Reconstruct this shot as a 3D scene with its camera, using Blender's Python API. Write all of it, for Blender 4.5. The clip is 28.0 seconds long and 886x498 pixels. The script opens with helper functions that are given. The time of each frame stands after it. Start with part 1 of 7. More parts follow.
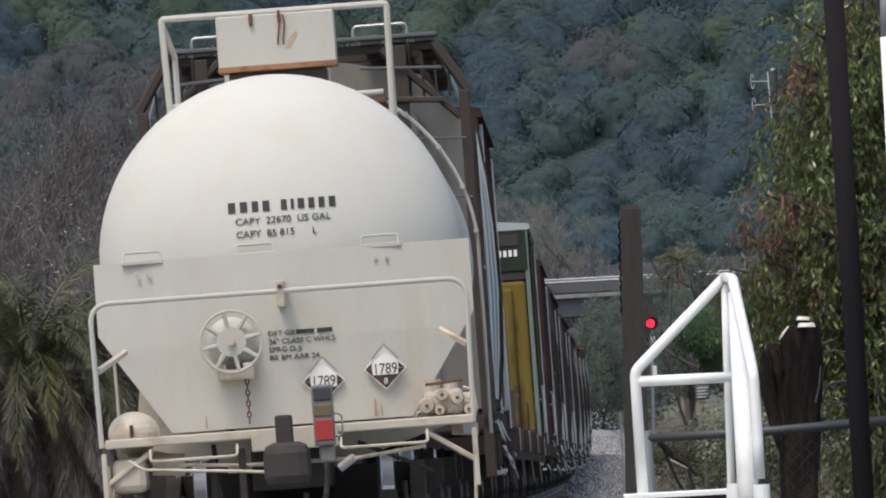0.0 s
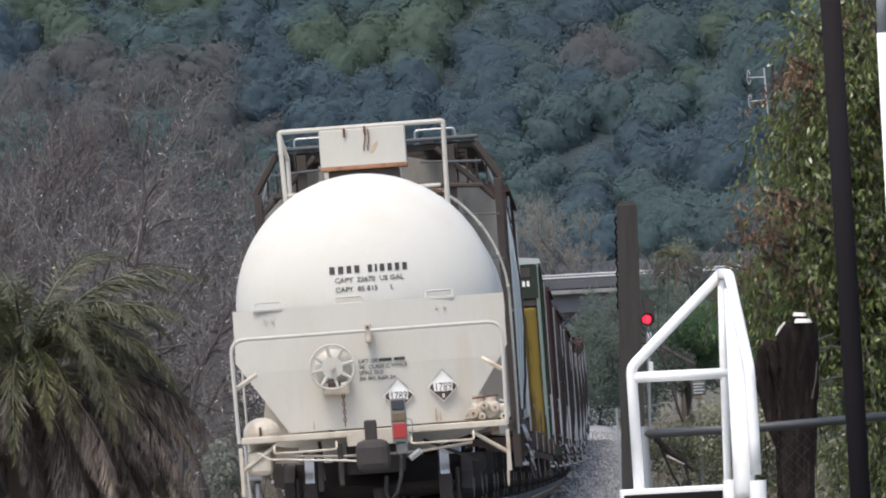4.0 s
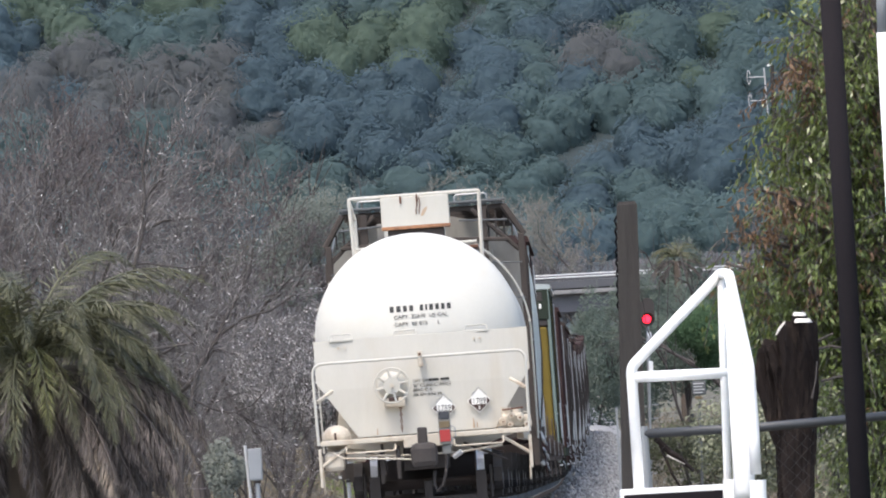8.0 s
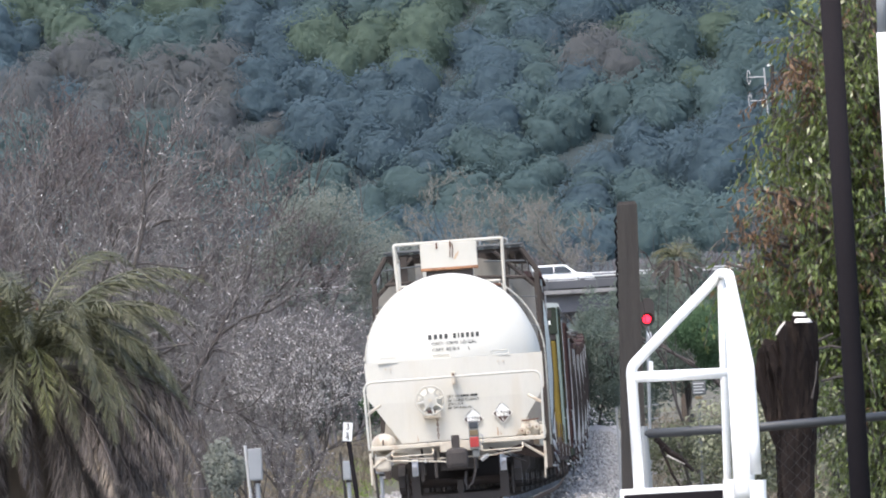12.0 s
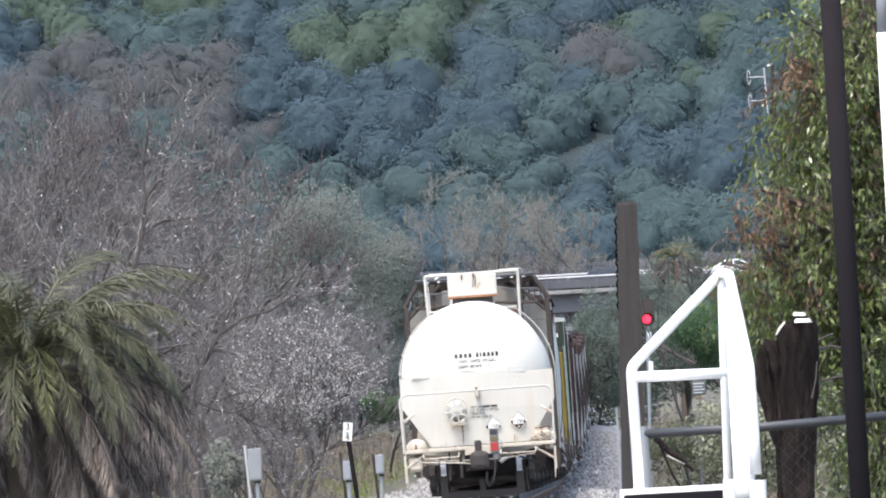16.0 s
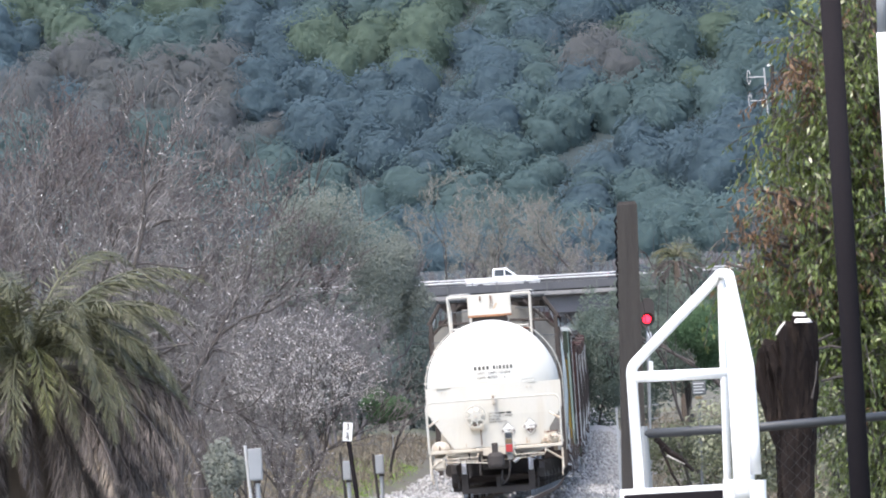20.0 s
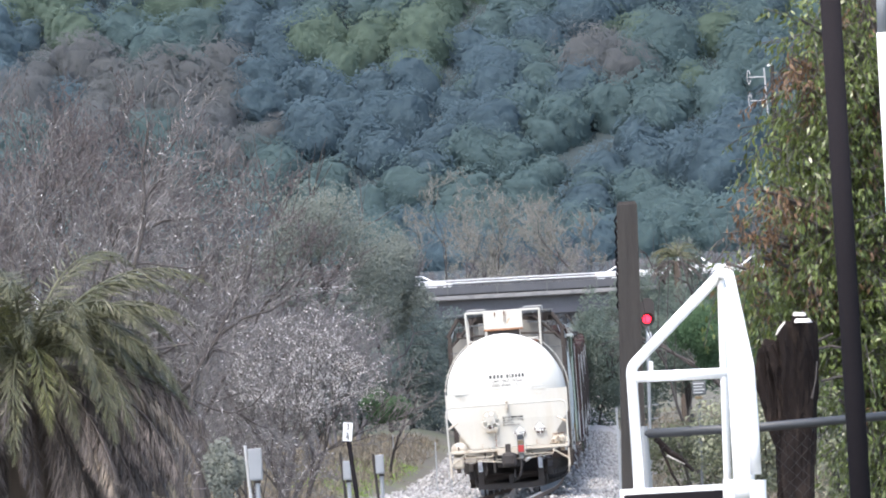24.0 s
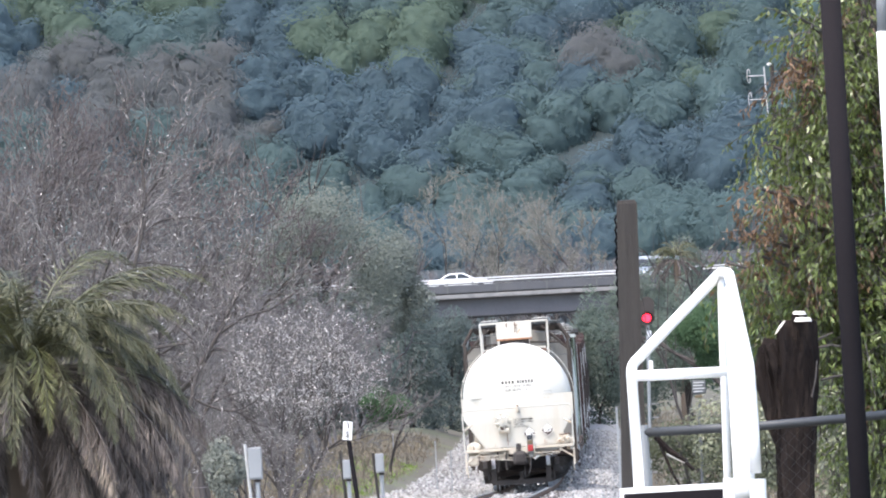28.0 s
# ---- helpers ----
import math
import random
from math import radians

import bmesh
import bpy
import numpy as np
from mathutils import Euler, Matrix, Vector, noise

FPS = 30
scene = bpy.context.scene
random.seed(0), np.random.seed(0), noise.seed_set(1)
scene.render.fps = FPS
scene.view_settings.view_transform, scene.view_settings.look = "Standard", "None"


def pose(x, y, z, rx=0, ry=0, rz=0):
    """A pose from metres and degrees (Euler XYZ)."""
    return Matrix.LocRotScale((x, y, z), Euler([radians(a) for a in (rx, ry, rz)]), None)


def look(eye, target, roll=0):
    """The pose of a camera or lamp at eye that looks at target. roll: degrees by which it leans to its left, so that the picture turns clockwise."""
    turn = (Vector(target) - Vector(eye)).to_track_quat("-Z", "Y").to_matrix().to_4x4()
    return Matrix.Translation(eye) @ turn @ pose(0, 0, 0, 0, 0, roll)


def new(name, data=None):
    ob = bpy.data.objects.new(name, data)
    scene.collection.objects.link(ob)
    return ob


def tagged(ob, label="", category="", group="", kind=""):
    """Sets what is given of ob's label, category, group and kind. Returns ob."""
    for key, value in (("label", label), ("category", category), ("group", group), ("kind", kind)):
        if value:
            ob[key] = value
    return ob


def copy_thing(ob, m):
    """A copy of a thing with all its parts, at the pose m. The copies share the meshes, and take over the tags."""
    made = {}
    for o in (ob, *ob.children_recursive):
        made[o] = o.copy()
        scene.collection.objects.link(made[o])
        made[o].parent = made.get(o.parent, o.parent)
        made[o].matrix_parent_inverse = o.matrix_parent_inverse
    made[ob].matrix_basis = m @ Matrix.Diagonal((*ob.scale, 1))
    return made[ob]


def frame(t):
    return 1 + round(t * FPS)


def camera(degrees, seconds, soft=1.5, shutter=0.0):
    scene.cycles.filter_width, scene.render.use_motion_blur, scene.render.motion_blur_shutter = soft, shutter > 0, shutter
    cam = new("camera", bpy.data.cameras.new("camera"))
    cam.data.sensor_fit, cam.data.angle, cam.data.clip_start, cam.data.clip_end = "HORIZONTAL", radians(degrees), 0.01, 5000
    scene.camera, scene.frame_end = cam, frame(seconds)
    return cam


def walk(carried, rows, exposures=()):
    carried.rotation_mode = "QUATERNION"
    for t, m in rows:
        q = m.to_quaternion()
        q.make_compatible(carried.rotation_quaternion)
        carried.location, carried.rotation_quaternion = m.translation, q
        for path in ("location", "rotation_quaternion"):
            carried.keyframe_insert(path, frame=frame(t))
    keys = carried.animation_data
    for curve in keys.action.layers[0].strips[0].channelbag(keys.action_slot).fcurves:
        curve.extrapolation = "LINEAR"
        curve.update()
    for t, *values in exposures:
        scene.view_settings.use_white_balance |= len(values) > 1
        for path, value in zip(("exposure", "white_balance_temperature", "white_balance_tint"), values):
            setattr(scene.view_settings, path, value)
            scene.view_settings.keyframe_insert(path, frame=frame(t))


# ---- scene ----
# A freight train draws away along a straight canted track towards a road bridge below a wooded hill.
# x to the right, y along the view, z up; the rail tops near the camera lie at z = 0.
cam = camera(3.82, 28.0, soft=2.0)
EYE = (0.0, 0.0, 0.80)


def aim(dx, dy):
    """The pose of the long lens, nudged by tiny angles (in units of 1/23510 radian)."""
    return look(EYE, (-dx * 100 / 23510, 100.0, 0.80 + 100 * math.tan(radians(0.931)) + dy * 100 / 23510), roll=-3.1)


# the hand on the tripod at the start and near 24.5 s
SHAKE = [(0.0, 6, 8), (0.2, 8, -2), (0.5, 8.5, -5), (1.0, 7, -5), (1.5, 6, -2), (2.0, 3, -1), (2.5, 1.5, 0), (3.0, 0, 0.5), (3.5, 0, 0.5),
         (8.0, 0, 0), (24.0, 0, 0), (24.2, -2, -4), (24.5, -8.5, -11), (25.0, -3, -9), (25.5, 0, -2.5), (26.0, -0.5, -2), (28.0, 0, -2)]
walk(cam, [(t, aim(dx, dy)) for t, dx, dy in SHAKE],
     exposures=[(0.0, 0.48, 6900, 9), (3.0, 0.73, 6800, 10), (6.0, 1.05, 6750, 10), (10.0, 1.33, 6700, 10), (17.0, 1.56, 6600, 10), (28.0, 1.70, 6550, 10)])

# ---- light: a bright veiled sky, wide soft sun from the left, high ----
world = bpy.data.worlds.new("sky")
scene.world = world
world.use_nodes = True
wn = world.node_tree.nodes
sky = wn.new("ShaderNodeTexSky")
sky.sky_type = "NISHITA"
sky.sun_disc = False
sky.sun_elevation, sky.sun_rotation = radians(64), radians(-151)
sky.air_density, sky.dust_density = 1.0, 3.0
world.node_tree.links.new(sky.outputs[0], wn["Background"].inputs[0])
wn["Background"].inputs[1].default_value = 0.165
sun_data = bpy.data.lights.new("sun", "SUN")
sun_data.energy, sun_data.angle, sun_data.color = 1.05, radians(14), (1.0, 0.95, 0.88)
sun = new("sun", sun_data)
sun.matrix_basis = look((-22, -40, 95), (0, 0, 0))


# ---- materials ----
def mat(name, color, rough=0.7, metal=0.0, var=0.25, scale=6.0, fine=60.0, bump=0.0, stain=None, stain_amt=0.0, stain_scale=1.5,
        island=0.0, emit=0.0, transl=0.0, rnd=0.0, stretch=(1, 1, 1)):
    """A procedural surface: two scales of variation, an optional stain, relief, and a spread over pieces."""
    m = bpy.data.materials.new(name)
    m.use_nodes = True
    nt = m.node_tree
    N, L = nt.nodes, nt.links
    b = N["Principled BSDF"]
    b.inputs["Roughness"].default_value = rough
    b.inputs["Metallic"].default_value = metal
    if rough >= 1.0:
        b.inputs["Specular IOR Level"].default_value = 0.05
    tc = N.new("ShaderNodeTexCoord")
    mp = N.new("ShaderNodeMapping")
    mp.inputs["Scale"].default_value = stretch
    L.new(tc.outputs["Object"], mp.inputs[0])

    def noise_tex(sc, det=4.0):
        n = N.new("ShaderNodeTexNoise")
        n.inputs["Scale"].default_value = sc
        n.inputs["Detail"].default_value = det
        L.new(mp.outputs[0], n.inputs["Vector"])
        return n

    def math_node(op, a, bb):
        n = N.new("ShaderNodeMath")
        n.operation = op
        for i, v in enumerate((a, bb)):
            if isinstance(v, (int, float)):
                n.inputs[i].default_value = v
            else:
                L.new(v, n.inputs[i])
        return n.outputs[0]

    n1, n2 = noise_tex(scale), noise_tex(fine, 2.0)
    f = math_node("ADD", math_node("MULTIPLY", n1.outputs["Fac"], 0.6), math_node("MULTIPLY", n2.outputs["Fac"], 0.4))
    val = math_node("ADD", math_node("MULTIPLY", f, 2 * var), 1 - var)
    if island:
        g = N.new("ShaderNodeNewGeometry")
        val = math_node("MULTIPLY", val, math_node("ADD", math_node("MULTIPLY", g.outputs["Random Per Island"], 2 * island), 1 - island))
    if rnd:
        oi = N.new("ShaderNodeObjectInfo")
        val = math_node("MULTIPLY", val, math_node("ADD", math_node("MULTIPLY", oi.outputs["Random"], 2 * rnd), 1 - rnd))
    hsv = N.new("ShaderNodeHueSaturation")
    hsv.inputs["Color"].default_value = (*color, 1)
    L.new(val, hsv.inputs["Value"])
    col = hsv.outputs[0]
    if stain:
        n3 = noise_tex(stain_scale, 6.0)
        ramp = N.new("ShaderNodeMapRange")
        ramp.inputs[1].default_value, ramp.inputs[2].default_value = 0.5, 0.72
        ramp.inputs[3].default_value, ramp.inputs[4].default_value = 0.0, stain_amt
        L.new(n3.outputs["Fac"], ramp.inputs[0])
        mx = N.new("ShaderNodeMix")
        mx.data_type = "RGBA"
        mx.inputs["B"].default_value = (*stain, 1)
        for s in mx.inputs:
            if s.name == "A" and s.type == "RGBA":
                L.new(col, s)
            if s.name == "B" and s.type == "RGBA":
                s.default_value = (*stain, 1)
            if s.name == "Factor" and s.type == "VALUE":
                L.new(ramp.outputs[0], s)
        col = [o for o in mx.outputs if o.type == "RGBA"][0]
    L.new(col, b.inputs["Base Color"])
    if bump:
        bp = N.new("ShaderNodeBump")
        bp.inputs["Strength"].default_value = bump
        bp.inputs["Distance"].default_value = 0.02
        L.new(f, bp.inputs["Height"])
        L.new(bp.outputs[0], b.inputs["Normal"])
    if emit:
        b.inputs["Emission Color"].default_value = (*color, 1)
        b.inputs["Emission Strength"].default_value = emit
    if transl:
        tr = N.new("ShaderNodeBsdfTranslucent")
        L.new(col, tr.inputs[0])
        ms = N.new("ShaderNodeMixShader")
        ms.inputs[0].default_value = transl
        L.new(b.outputs[0], ms.inputs[1])
        L.new(tr.outputs[0], ms.inputs[2])
        L.new(ms.outputs[0], N["Material Output"].inputs[0])
    return m


M_TANK = mat("white_tank_paint", (0.565, 0.555, 0.51), 0.75, var=0.07, scale=1.6, fine=22, stain=(0.50, 0.44, 0.33), stain_amt=0.2, stain_scale=2.6)
M_SHIELD = mat("cream_white_paint", (0.47, 0.457, 0.413), 0.7, var=0.1, scale=2.5, fine=25, stain=(0.42, 0.37, 0.30), stain_amt=0.45, stain_scale=1.3, stretch=(2.5, 1, 0.5))
M_CREAM = mat("dirty_cream_paint", (0.50, 0.45, 0.37), 0.55, var=0.15, scale=5, fine=40, stain=(0.25, 0.15, 0.08), stain_amt=0.6, stain_scale=4)
M_RUST = mat("rust", (0.12, 0.055, 0.035), 0.85, var=0.3, scale=6, bump=0.3)
M_RUSTEDGE = mat("orange_rust_edge", (0.30, 0.15, 0.08), 0.85, var=0.4, scale=6, stain=(0.12, 0.06, 0.04), stain_amt=0.8, stain_scale=5)
M_BLACK = mat("greasy_black_steel", (0.038, 0.032, 0.030), 0.8, var=0.5, scale=8)
M_LETTER = mat("black_stencil_paint", (0.03, 0.03, 0.03), 0.6, var=0.2)
M_TREAD = mat("bright_wheel_steel", (0.80, 0.81, 0.83), 0.45, 1.0, var=0.15)
M_WHEEL = mat("brown_wheel_steel", (0.045, 0.034, 0.031), 0.9, 0.0, var=0.3)
M_RED = mat("red_reflector", (0.33, 0.03, 0.03), 0.3, var=0.15)
M_YELLOW = mat("dirty_yellow_plastic", (0.13, 0.095, 0.05), 0.5, var=0.3)
M_GREYPLASTIC = mat("grey_plastic", (0.16, 0.16, 0.15), 0.5, var=0.25)
M_PLACARD = mat("placard_white", (0.78, 0.77, 0.74), 0.5, var=0.08)
M_PLACARDB = mat("placard_brown_black", (0.05, 0.025, 0.02), 0.5, var=0.2)
M_HOPPER = mat("brown_hopper_paint", (0.062, 0.053, 0.048), 1.0, var=0.3, scale=2, stain=(0.09, 0.075, 0.07), stain_amt=0.6, stain_scale=1.2)
M_HOPEND = mat("grey_hopper_end", (0.215, 0.205, 0.185), 0.7, var=0.2, scale=2, stain=(0.07, 0.055, 0.045), stain_amt=0.75, stain_scale=1.1, stretch=(1.6, 1, 0.7))
M_MAROON = mat("maroon_car_paint", (0.050, 0.030, 0.029), 1.0, var=0.3, scale=1.5, stain=(0.10, 0.09, 0.09), stain_amt=0.5, stain_scale=1.0)
M_BROWNCAR = mat("dull_brown_car_paint", (0.052, 0.040, 0.036), 1.0, var=0.3, scale=1.5, stain=(0.16, 0.14, 0.13), stain_amt=0.5)
# colour of the pale pipes, and of ribs and posts painted as sky sheen
M_TEAL = mat("pale_teal_pipe_and_sheen", (0.46, 0.52, 0.53), 0.5, var=0.15, scale=3)
M_PALEMETAL = mat("pale_weathered_metal", (0.5, 0.5, 0.5), 0.4, 0.3, var=0.2)
M_GREENCAR = mat("dark_green_car_paint", (0.030, 0.038, 0.030), 1.0, var=0.25, scale=2, stain=(0.12, 0.11, 0.08), stain_amt=0.5)
M_YELLOWCAR = mat("yellow_car_paint", (0.15, 0.11, 0.03), 1.0, var=0.25, scale=2, stain=(0.055, 0.04, 0.025), stain_amt=0.9, stain_scale=2.2, stretch=(2, 1, 0.5))
M_PALEGREEN = mat("faded_green_post_paint", (0.13, 0.17, 0.155), 0.8, var=0.25, scale=3)
M_PALEROOF = mat("pale_roof_metal", (0.42, 0.45, 0.45), 0.35, 0.5, var=0.12)
M_RAIL = mat("rail_steel", (0.42, 0.42, 0.43), 0.28, 0.9, var=0.2)
M_RAILWEB = mat("rail_rust", (0.12, 0.07, 0.045), 0.8, var=0.3)
M_TIE = mat("weathered_tie", (0.05, 0.04, 0.034), 0.85, var=0.35, bump=0.4)
M_BALLAST = mat("grey_ballast", (0.215, 0.212, 0.21), 0.8, var=0.35, scale=12, fine=30, bump=0.6)
M_STONE = mat("ballast_stone", (0.245, 0.24, 0.235), 0.85, var=0.2, scale=10, island=0.45)
M_GROUND = mat("dry_verge_soil", (0.085, 0.078, 0.06), 0.95, var=0.35, scale=0.35, fine=4, bump=0.3, stain=(0.10, 0.12, 0.05), stain_amt=0.8, stain_scale=0.12)
M_GRASS = mat("fresh_grass", (0.17, 0.26, 0.05), 0.8, var=0.3, island=0.35, transl=0.25)
M_DRYGRASS = mat("dry_grass", (0.16, 0.135, 0.10), 0.85, var=0.3, island=0.4, transl=0.2)
# ground colour darkened to act as shade between the hill's crowns
M_HILLSHADE = mat("hill_gap_shade", (0.022, 0.034, 0.038), 0.95, var=0.3, scale=0.05, fine=0.6)
# blue distance haze is put into the four hill colours, most in B
M_HILL_A = mat("far_hazy_oak_leaves", (0.111, 0.163, 0.168), 1.0, var=0.22, scale=0.11, fine=0.5, island=0.03, transl=0.5)
M_HILL_B = mat("far_hazy_bay_leaves", (0.099, 0.146, 0.174), 1.0, var=0.22, scale=0.11, fine=0.5, island=0.03, transl=0.5)
M_HILL_C = mat("far_hazy_olive_leaves", (0.130, 0.179, 0.144), 1.0, var=0.22, scale=0.11, fine=0.5, island=0.03, transl=0.5)
M_HILL_D = mat("far_hazy_bare_twigs", (0.144, 0.154, 0.160), 1.0, var=0.22, scale=0.11, fine=0.5, island=0.03, transl=0.5)
# M_OAK, M_BUSH and M_SOFT are paled past leaf colour to paint in haze
M_OAK = mat("hazed_oak_leaves", (0.20, 0.222, 0.198), 1.0, var=0.25, scale=0.3, fine=3, island=0.15, transl=0.5)
M_BUSH = mat("hazed_bush_leaves", (0.128, 0.158, 0.150), 1.0, var=0.22, scale=0.3, fine=3, island=0.1, transl=0.5)
M_SHRUB = mat("bright_shrub_leaves", (0.075, 0.125, 0.068), 1.0, var=0.25, scale=0.4, fine=3, island=0.2, transl=0.35)
M_SOFT = mat("hazed_grey_green_leaves", (0.14, 0.172, 0.145), 1.0, var=0.25, scale=0.4, fine=3, island=0.12, transl=0.5)
M_OLIVE = mat("grey_green_leaves", (0.105, 0.115, 0.075), 1.0, var=0.28, scale=0.6, fine=4, island=0.3, transl=0.3)
# twig colour lifted to a paler mauve to paint in distance haze
M_HAZETWIG = mat("haze_paled_mauve_brown_twigs", (0.175, 0.166, 0.17), 1.0, var=0.2, scale=0.15, fine=2, island=0.12, transl=0.3)
M_GUM = mat("pale_gum_leaves", (0.215, 0.212, 0.188), 1.0, var=0.25, scale=0.1, fine=1, island=0.18, transl=0.4)
M_FENCEBUSH = mat("dark_olive_leaves", (0.17, 0.18, 0.11), 0.4, var=0.3, scale=1.5, fine=8, island=0.5, transl=0.25)
M_EUC = mat("eucalyptus_leaves", (0.116, 0.148, 0.042), 0.3, var=0.35, scale=2.5, fine=12, island=0.55, transl=0.25)
M_EUCRED = mat("russet_leaves", (0.155, 0.092, 0.05), 0.6, var=0.2, scale=1.5, fine=12, island=0.5, transl=0.25)
M_BARK = mat("grey_brown_bark", (0.058, 0.050, 0.047), 0.85, var=0.3, scale=4, fine=40, bump=0.4)
M_TWIG = mat("grey_twigs", (0.155, 0.143, 0.140), 0.9, var=0.25, scale=1, fine=8, island=0.3, transl=0.3)
M_TWIGB = mat("mauve_brown_twigs", (0.122, 0.108, 0.107), 1.0, var=0.25, scale=1, fine=8, island=0.2, transl=0.3)
M_PALETWIG = mat("pale_lichened_twigs", (0.135, 0.123, 0.118), 0.5, var=0.25, scale=1, fine=8, island=0.6)
M_SAGE = mat("pale_sage_leaves", (0.20, 0.215, 0.185), 0.9, var=0.25, scale=0.6, fine=4, island=0.25, transl=0.4)
M_BUDGLINT = mat("silvery_catkins_and_glints", (0.46, 0.445, 0.43), 0.6, var=0.2, island=0.5)
M_PALEBARK = mat("pale_gum_bark", (0.40, 0.37, 0.33), 0.8, var=0.2)
M_FROND = mat("palm_leaflet_green", (0.088, 0.090, 0.046), 0.45, var=0.2, scale=1, fine=10, island=0.4, transl=0.15)
M_FRONDY = mat("palm_leaflet_yellow_green", (0.13, 0.135, 0.05), 0.45, var=0.2, scale=1, fine=10, island=0.35, transl=0.2)
M_DEADFROND = mat("dead_palm_leaflet", (0.104, 0.086, 0.077), 0.7, var=0.25, scale=1, fine=10, island=0.7)
M_STRAW = mat("straw_palm_leaflet", (0.20, 0.165, 0.13), 0.6, var=0.25, scale=1, fine=10, island=0.6)
M_PALMTRUNK = mat("palm_trunk", (0.09, 0.07, 0.055), 0.9, var=0.35, scale=6, bump=0.6)
M_POSTWOOD = mat("weathered_post_wood", (0.036, 0.032, 0.029), 0.9, var=0.75, scale=6, fine=45, bump=0.8, stretch=(6, 6, 0.35))
M_STUMP = mat("dark_stump_bark", (0.019, 0.015, 0.014), 1.0, var=0.6, scale=5, fine=30, bump=0.9, stain=(0.045, 0.034, 0.028), stain_amt=0.7, stain_scale=5, stretch=(2, 2, 0.8))
M_STUMPCUT = mat("cut_wood", (0.72, 0.68, 0.62), 0.6, var=0.2)
M_WHITEPIPE = mat("white_enamel_pipe", (0.86, 0.86, 0.84), 0.35, var=0.05, scale=4, stain=(0.5, 0.45, 0.38), stain_amt=0.25, stain_scale=6)
M_DARKPOLE = mat("dark_painted_pole", (0.018, 0.016, 0.018), 1.0, var=0.25, scale=3)
M_GALV = mat("galvanised_steel", (0.30, 0.31, 0.32), 0.45, 0.6, var=0.2)
M_PIPE = mat("weathered_pipe", (0.10, 0.105, 0.11), 0.55, 0.3, var=0.25)
M_WIRE = mat("fence_wire", (0.035, 0.035, 0.035), 0.9, 0.0, var=0.2)
M_BOXGREY = mat("grey_cabinet_paint", (0.24, 0.255, 0.27), 0.5, var=0.12, scale=3)
M_SIGNWHITE = mat("white_sign_face", (0.72, 0.73, 0.73), 0.45, var=0.08)
# girder and pier concrete, darkened in colour for the shade below the deck
M_CONCRETE = mat("shaded_bridge_concrete", (0.105, 0.106, 0.12), 0.9, var=0.3, scale=0.5, fine=6, stain=(0.13, 0.13, 0.14), stain_amt=0.6, stain_scale=0.4)
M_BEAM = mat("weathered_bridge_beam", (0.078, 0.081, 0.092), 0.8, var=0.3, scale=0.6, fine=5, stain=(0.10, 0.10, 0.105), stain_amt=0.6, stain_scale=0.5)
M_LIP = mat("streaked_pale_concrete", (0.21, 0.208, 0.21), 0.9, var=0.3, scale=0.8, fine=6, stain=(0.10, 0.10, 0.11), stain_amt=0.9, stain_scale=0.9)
M_TOPRAIL = mat("dark_weathered_pipe", (0.055, 0.058, 0.062), 0.45, 0.3, var=0.3)
M_GUARD = mat("guard_rail_steel", (0.52, 0.53, 0.54), 0.45, 0.3, var=0.12)
M_ASPHALT = mat("asphalt", (0.05, 0.05, 0.052), 0.9, var=0.2, scale=2)
M_CARWHITE = mat("white_car_paint", (0.82, 0.82, 0.82), 0.2, var=0.03)
M_CARDARK = mat("dark_blue_car_paint", (0.055, 0.06, 0.075), 0.18, 0.2, var=0.05)
M_CARSILVER = mat("silver_car_paint", (0.42, 0.44, 0.48), 0.25, 0.4, var=0.05)
M_CARBROWN = mat("brown_car_paint", (0.14, 0.09, 0.08), 0.25, var=0.05)
M_CARRED = mat("red_truck_paint", (0.30, 0.07, 0.05), 0.35, var=0.1)
M_GLASS = mat("dark_car_glass", (0.03, 0.035, 0.04), 0.08, var=0.05)
M_TYRE = mat("tyre_rubber", (0.025, 0.025, 0.025), 0.8, var=0.2)
M_SIGNALRED = mat("red_signal_lens", (1.0, 0.015, 0.04), 0.3, var=0.02, emit=2.2)


# ---- mesh helpers ----
def arrays_mesh(name, verts, faces):
    """A mesh from arrays: verts (n, 3) and faces (m, k) of one corner count."""
    verts, faces = np.asarray(verts, dtype=np.float32), np.asarray(faces, dtype=np.int32)
    me = bpy.data.meshes.new(name)
    m, k = faces.shape
    me.vertices.add(len(verts))
    me.vertices.foreach_set("co", verts.ravel())
    me.loops.add(m * k)
    me.loops.foreach_set("vertex_index", faces.ravel())
    me.polygons.add(m)
    me.polygons.foreach_set("loop_start", np.arange(0, m * k, k, dtype=np.int32))
    me.polygons.foreach_set("loop_total", np.full(m, k, dtype=np.int32))
    me.update(calc_edges=True)
    me.validate()
    return me


def mesh_ob(name, me, material, parent=None, label="", smooth=False):
    if not me.materials:
        me.materials.append(material)
    if smooth:
        me.polygons.foreach_set("use_smooth", np.ones(len(me.polygons), dtype=bool))
    ob = new(name, me)
    if parent:
        ob.parent = parent
    if label:
        ob["label"] = label
    return ob


def part(name, bm, material, parent=None, label="", smooth=False):
    """Links a bmesh as one mesh object under a thing or a part."""
    me = bpy.data.meshes.new(name)
    bm.normal_update()
    bm.to_mesh(me)
    bm.free()
    return mesh_ob(name, me, material, parent, label, smooth)


def empty(name, x=0, y=0, z=0):
    e = new(name)
    e.empty_display_size = 0.2
    e.location = (x, y, z)
    return e


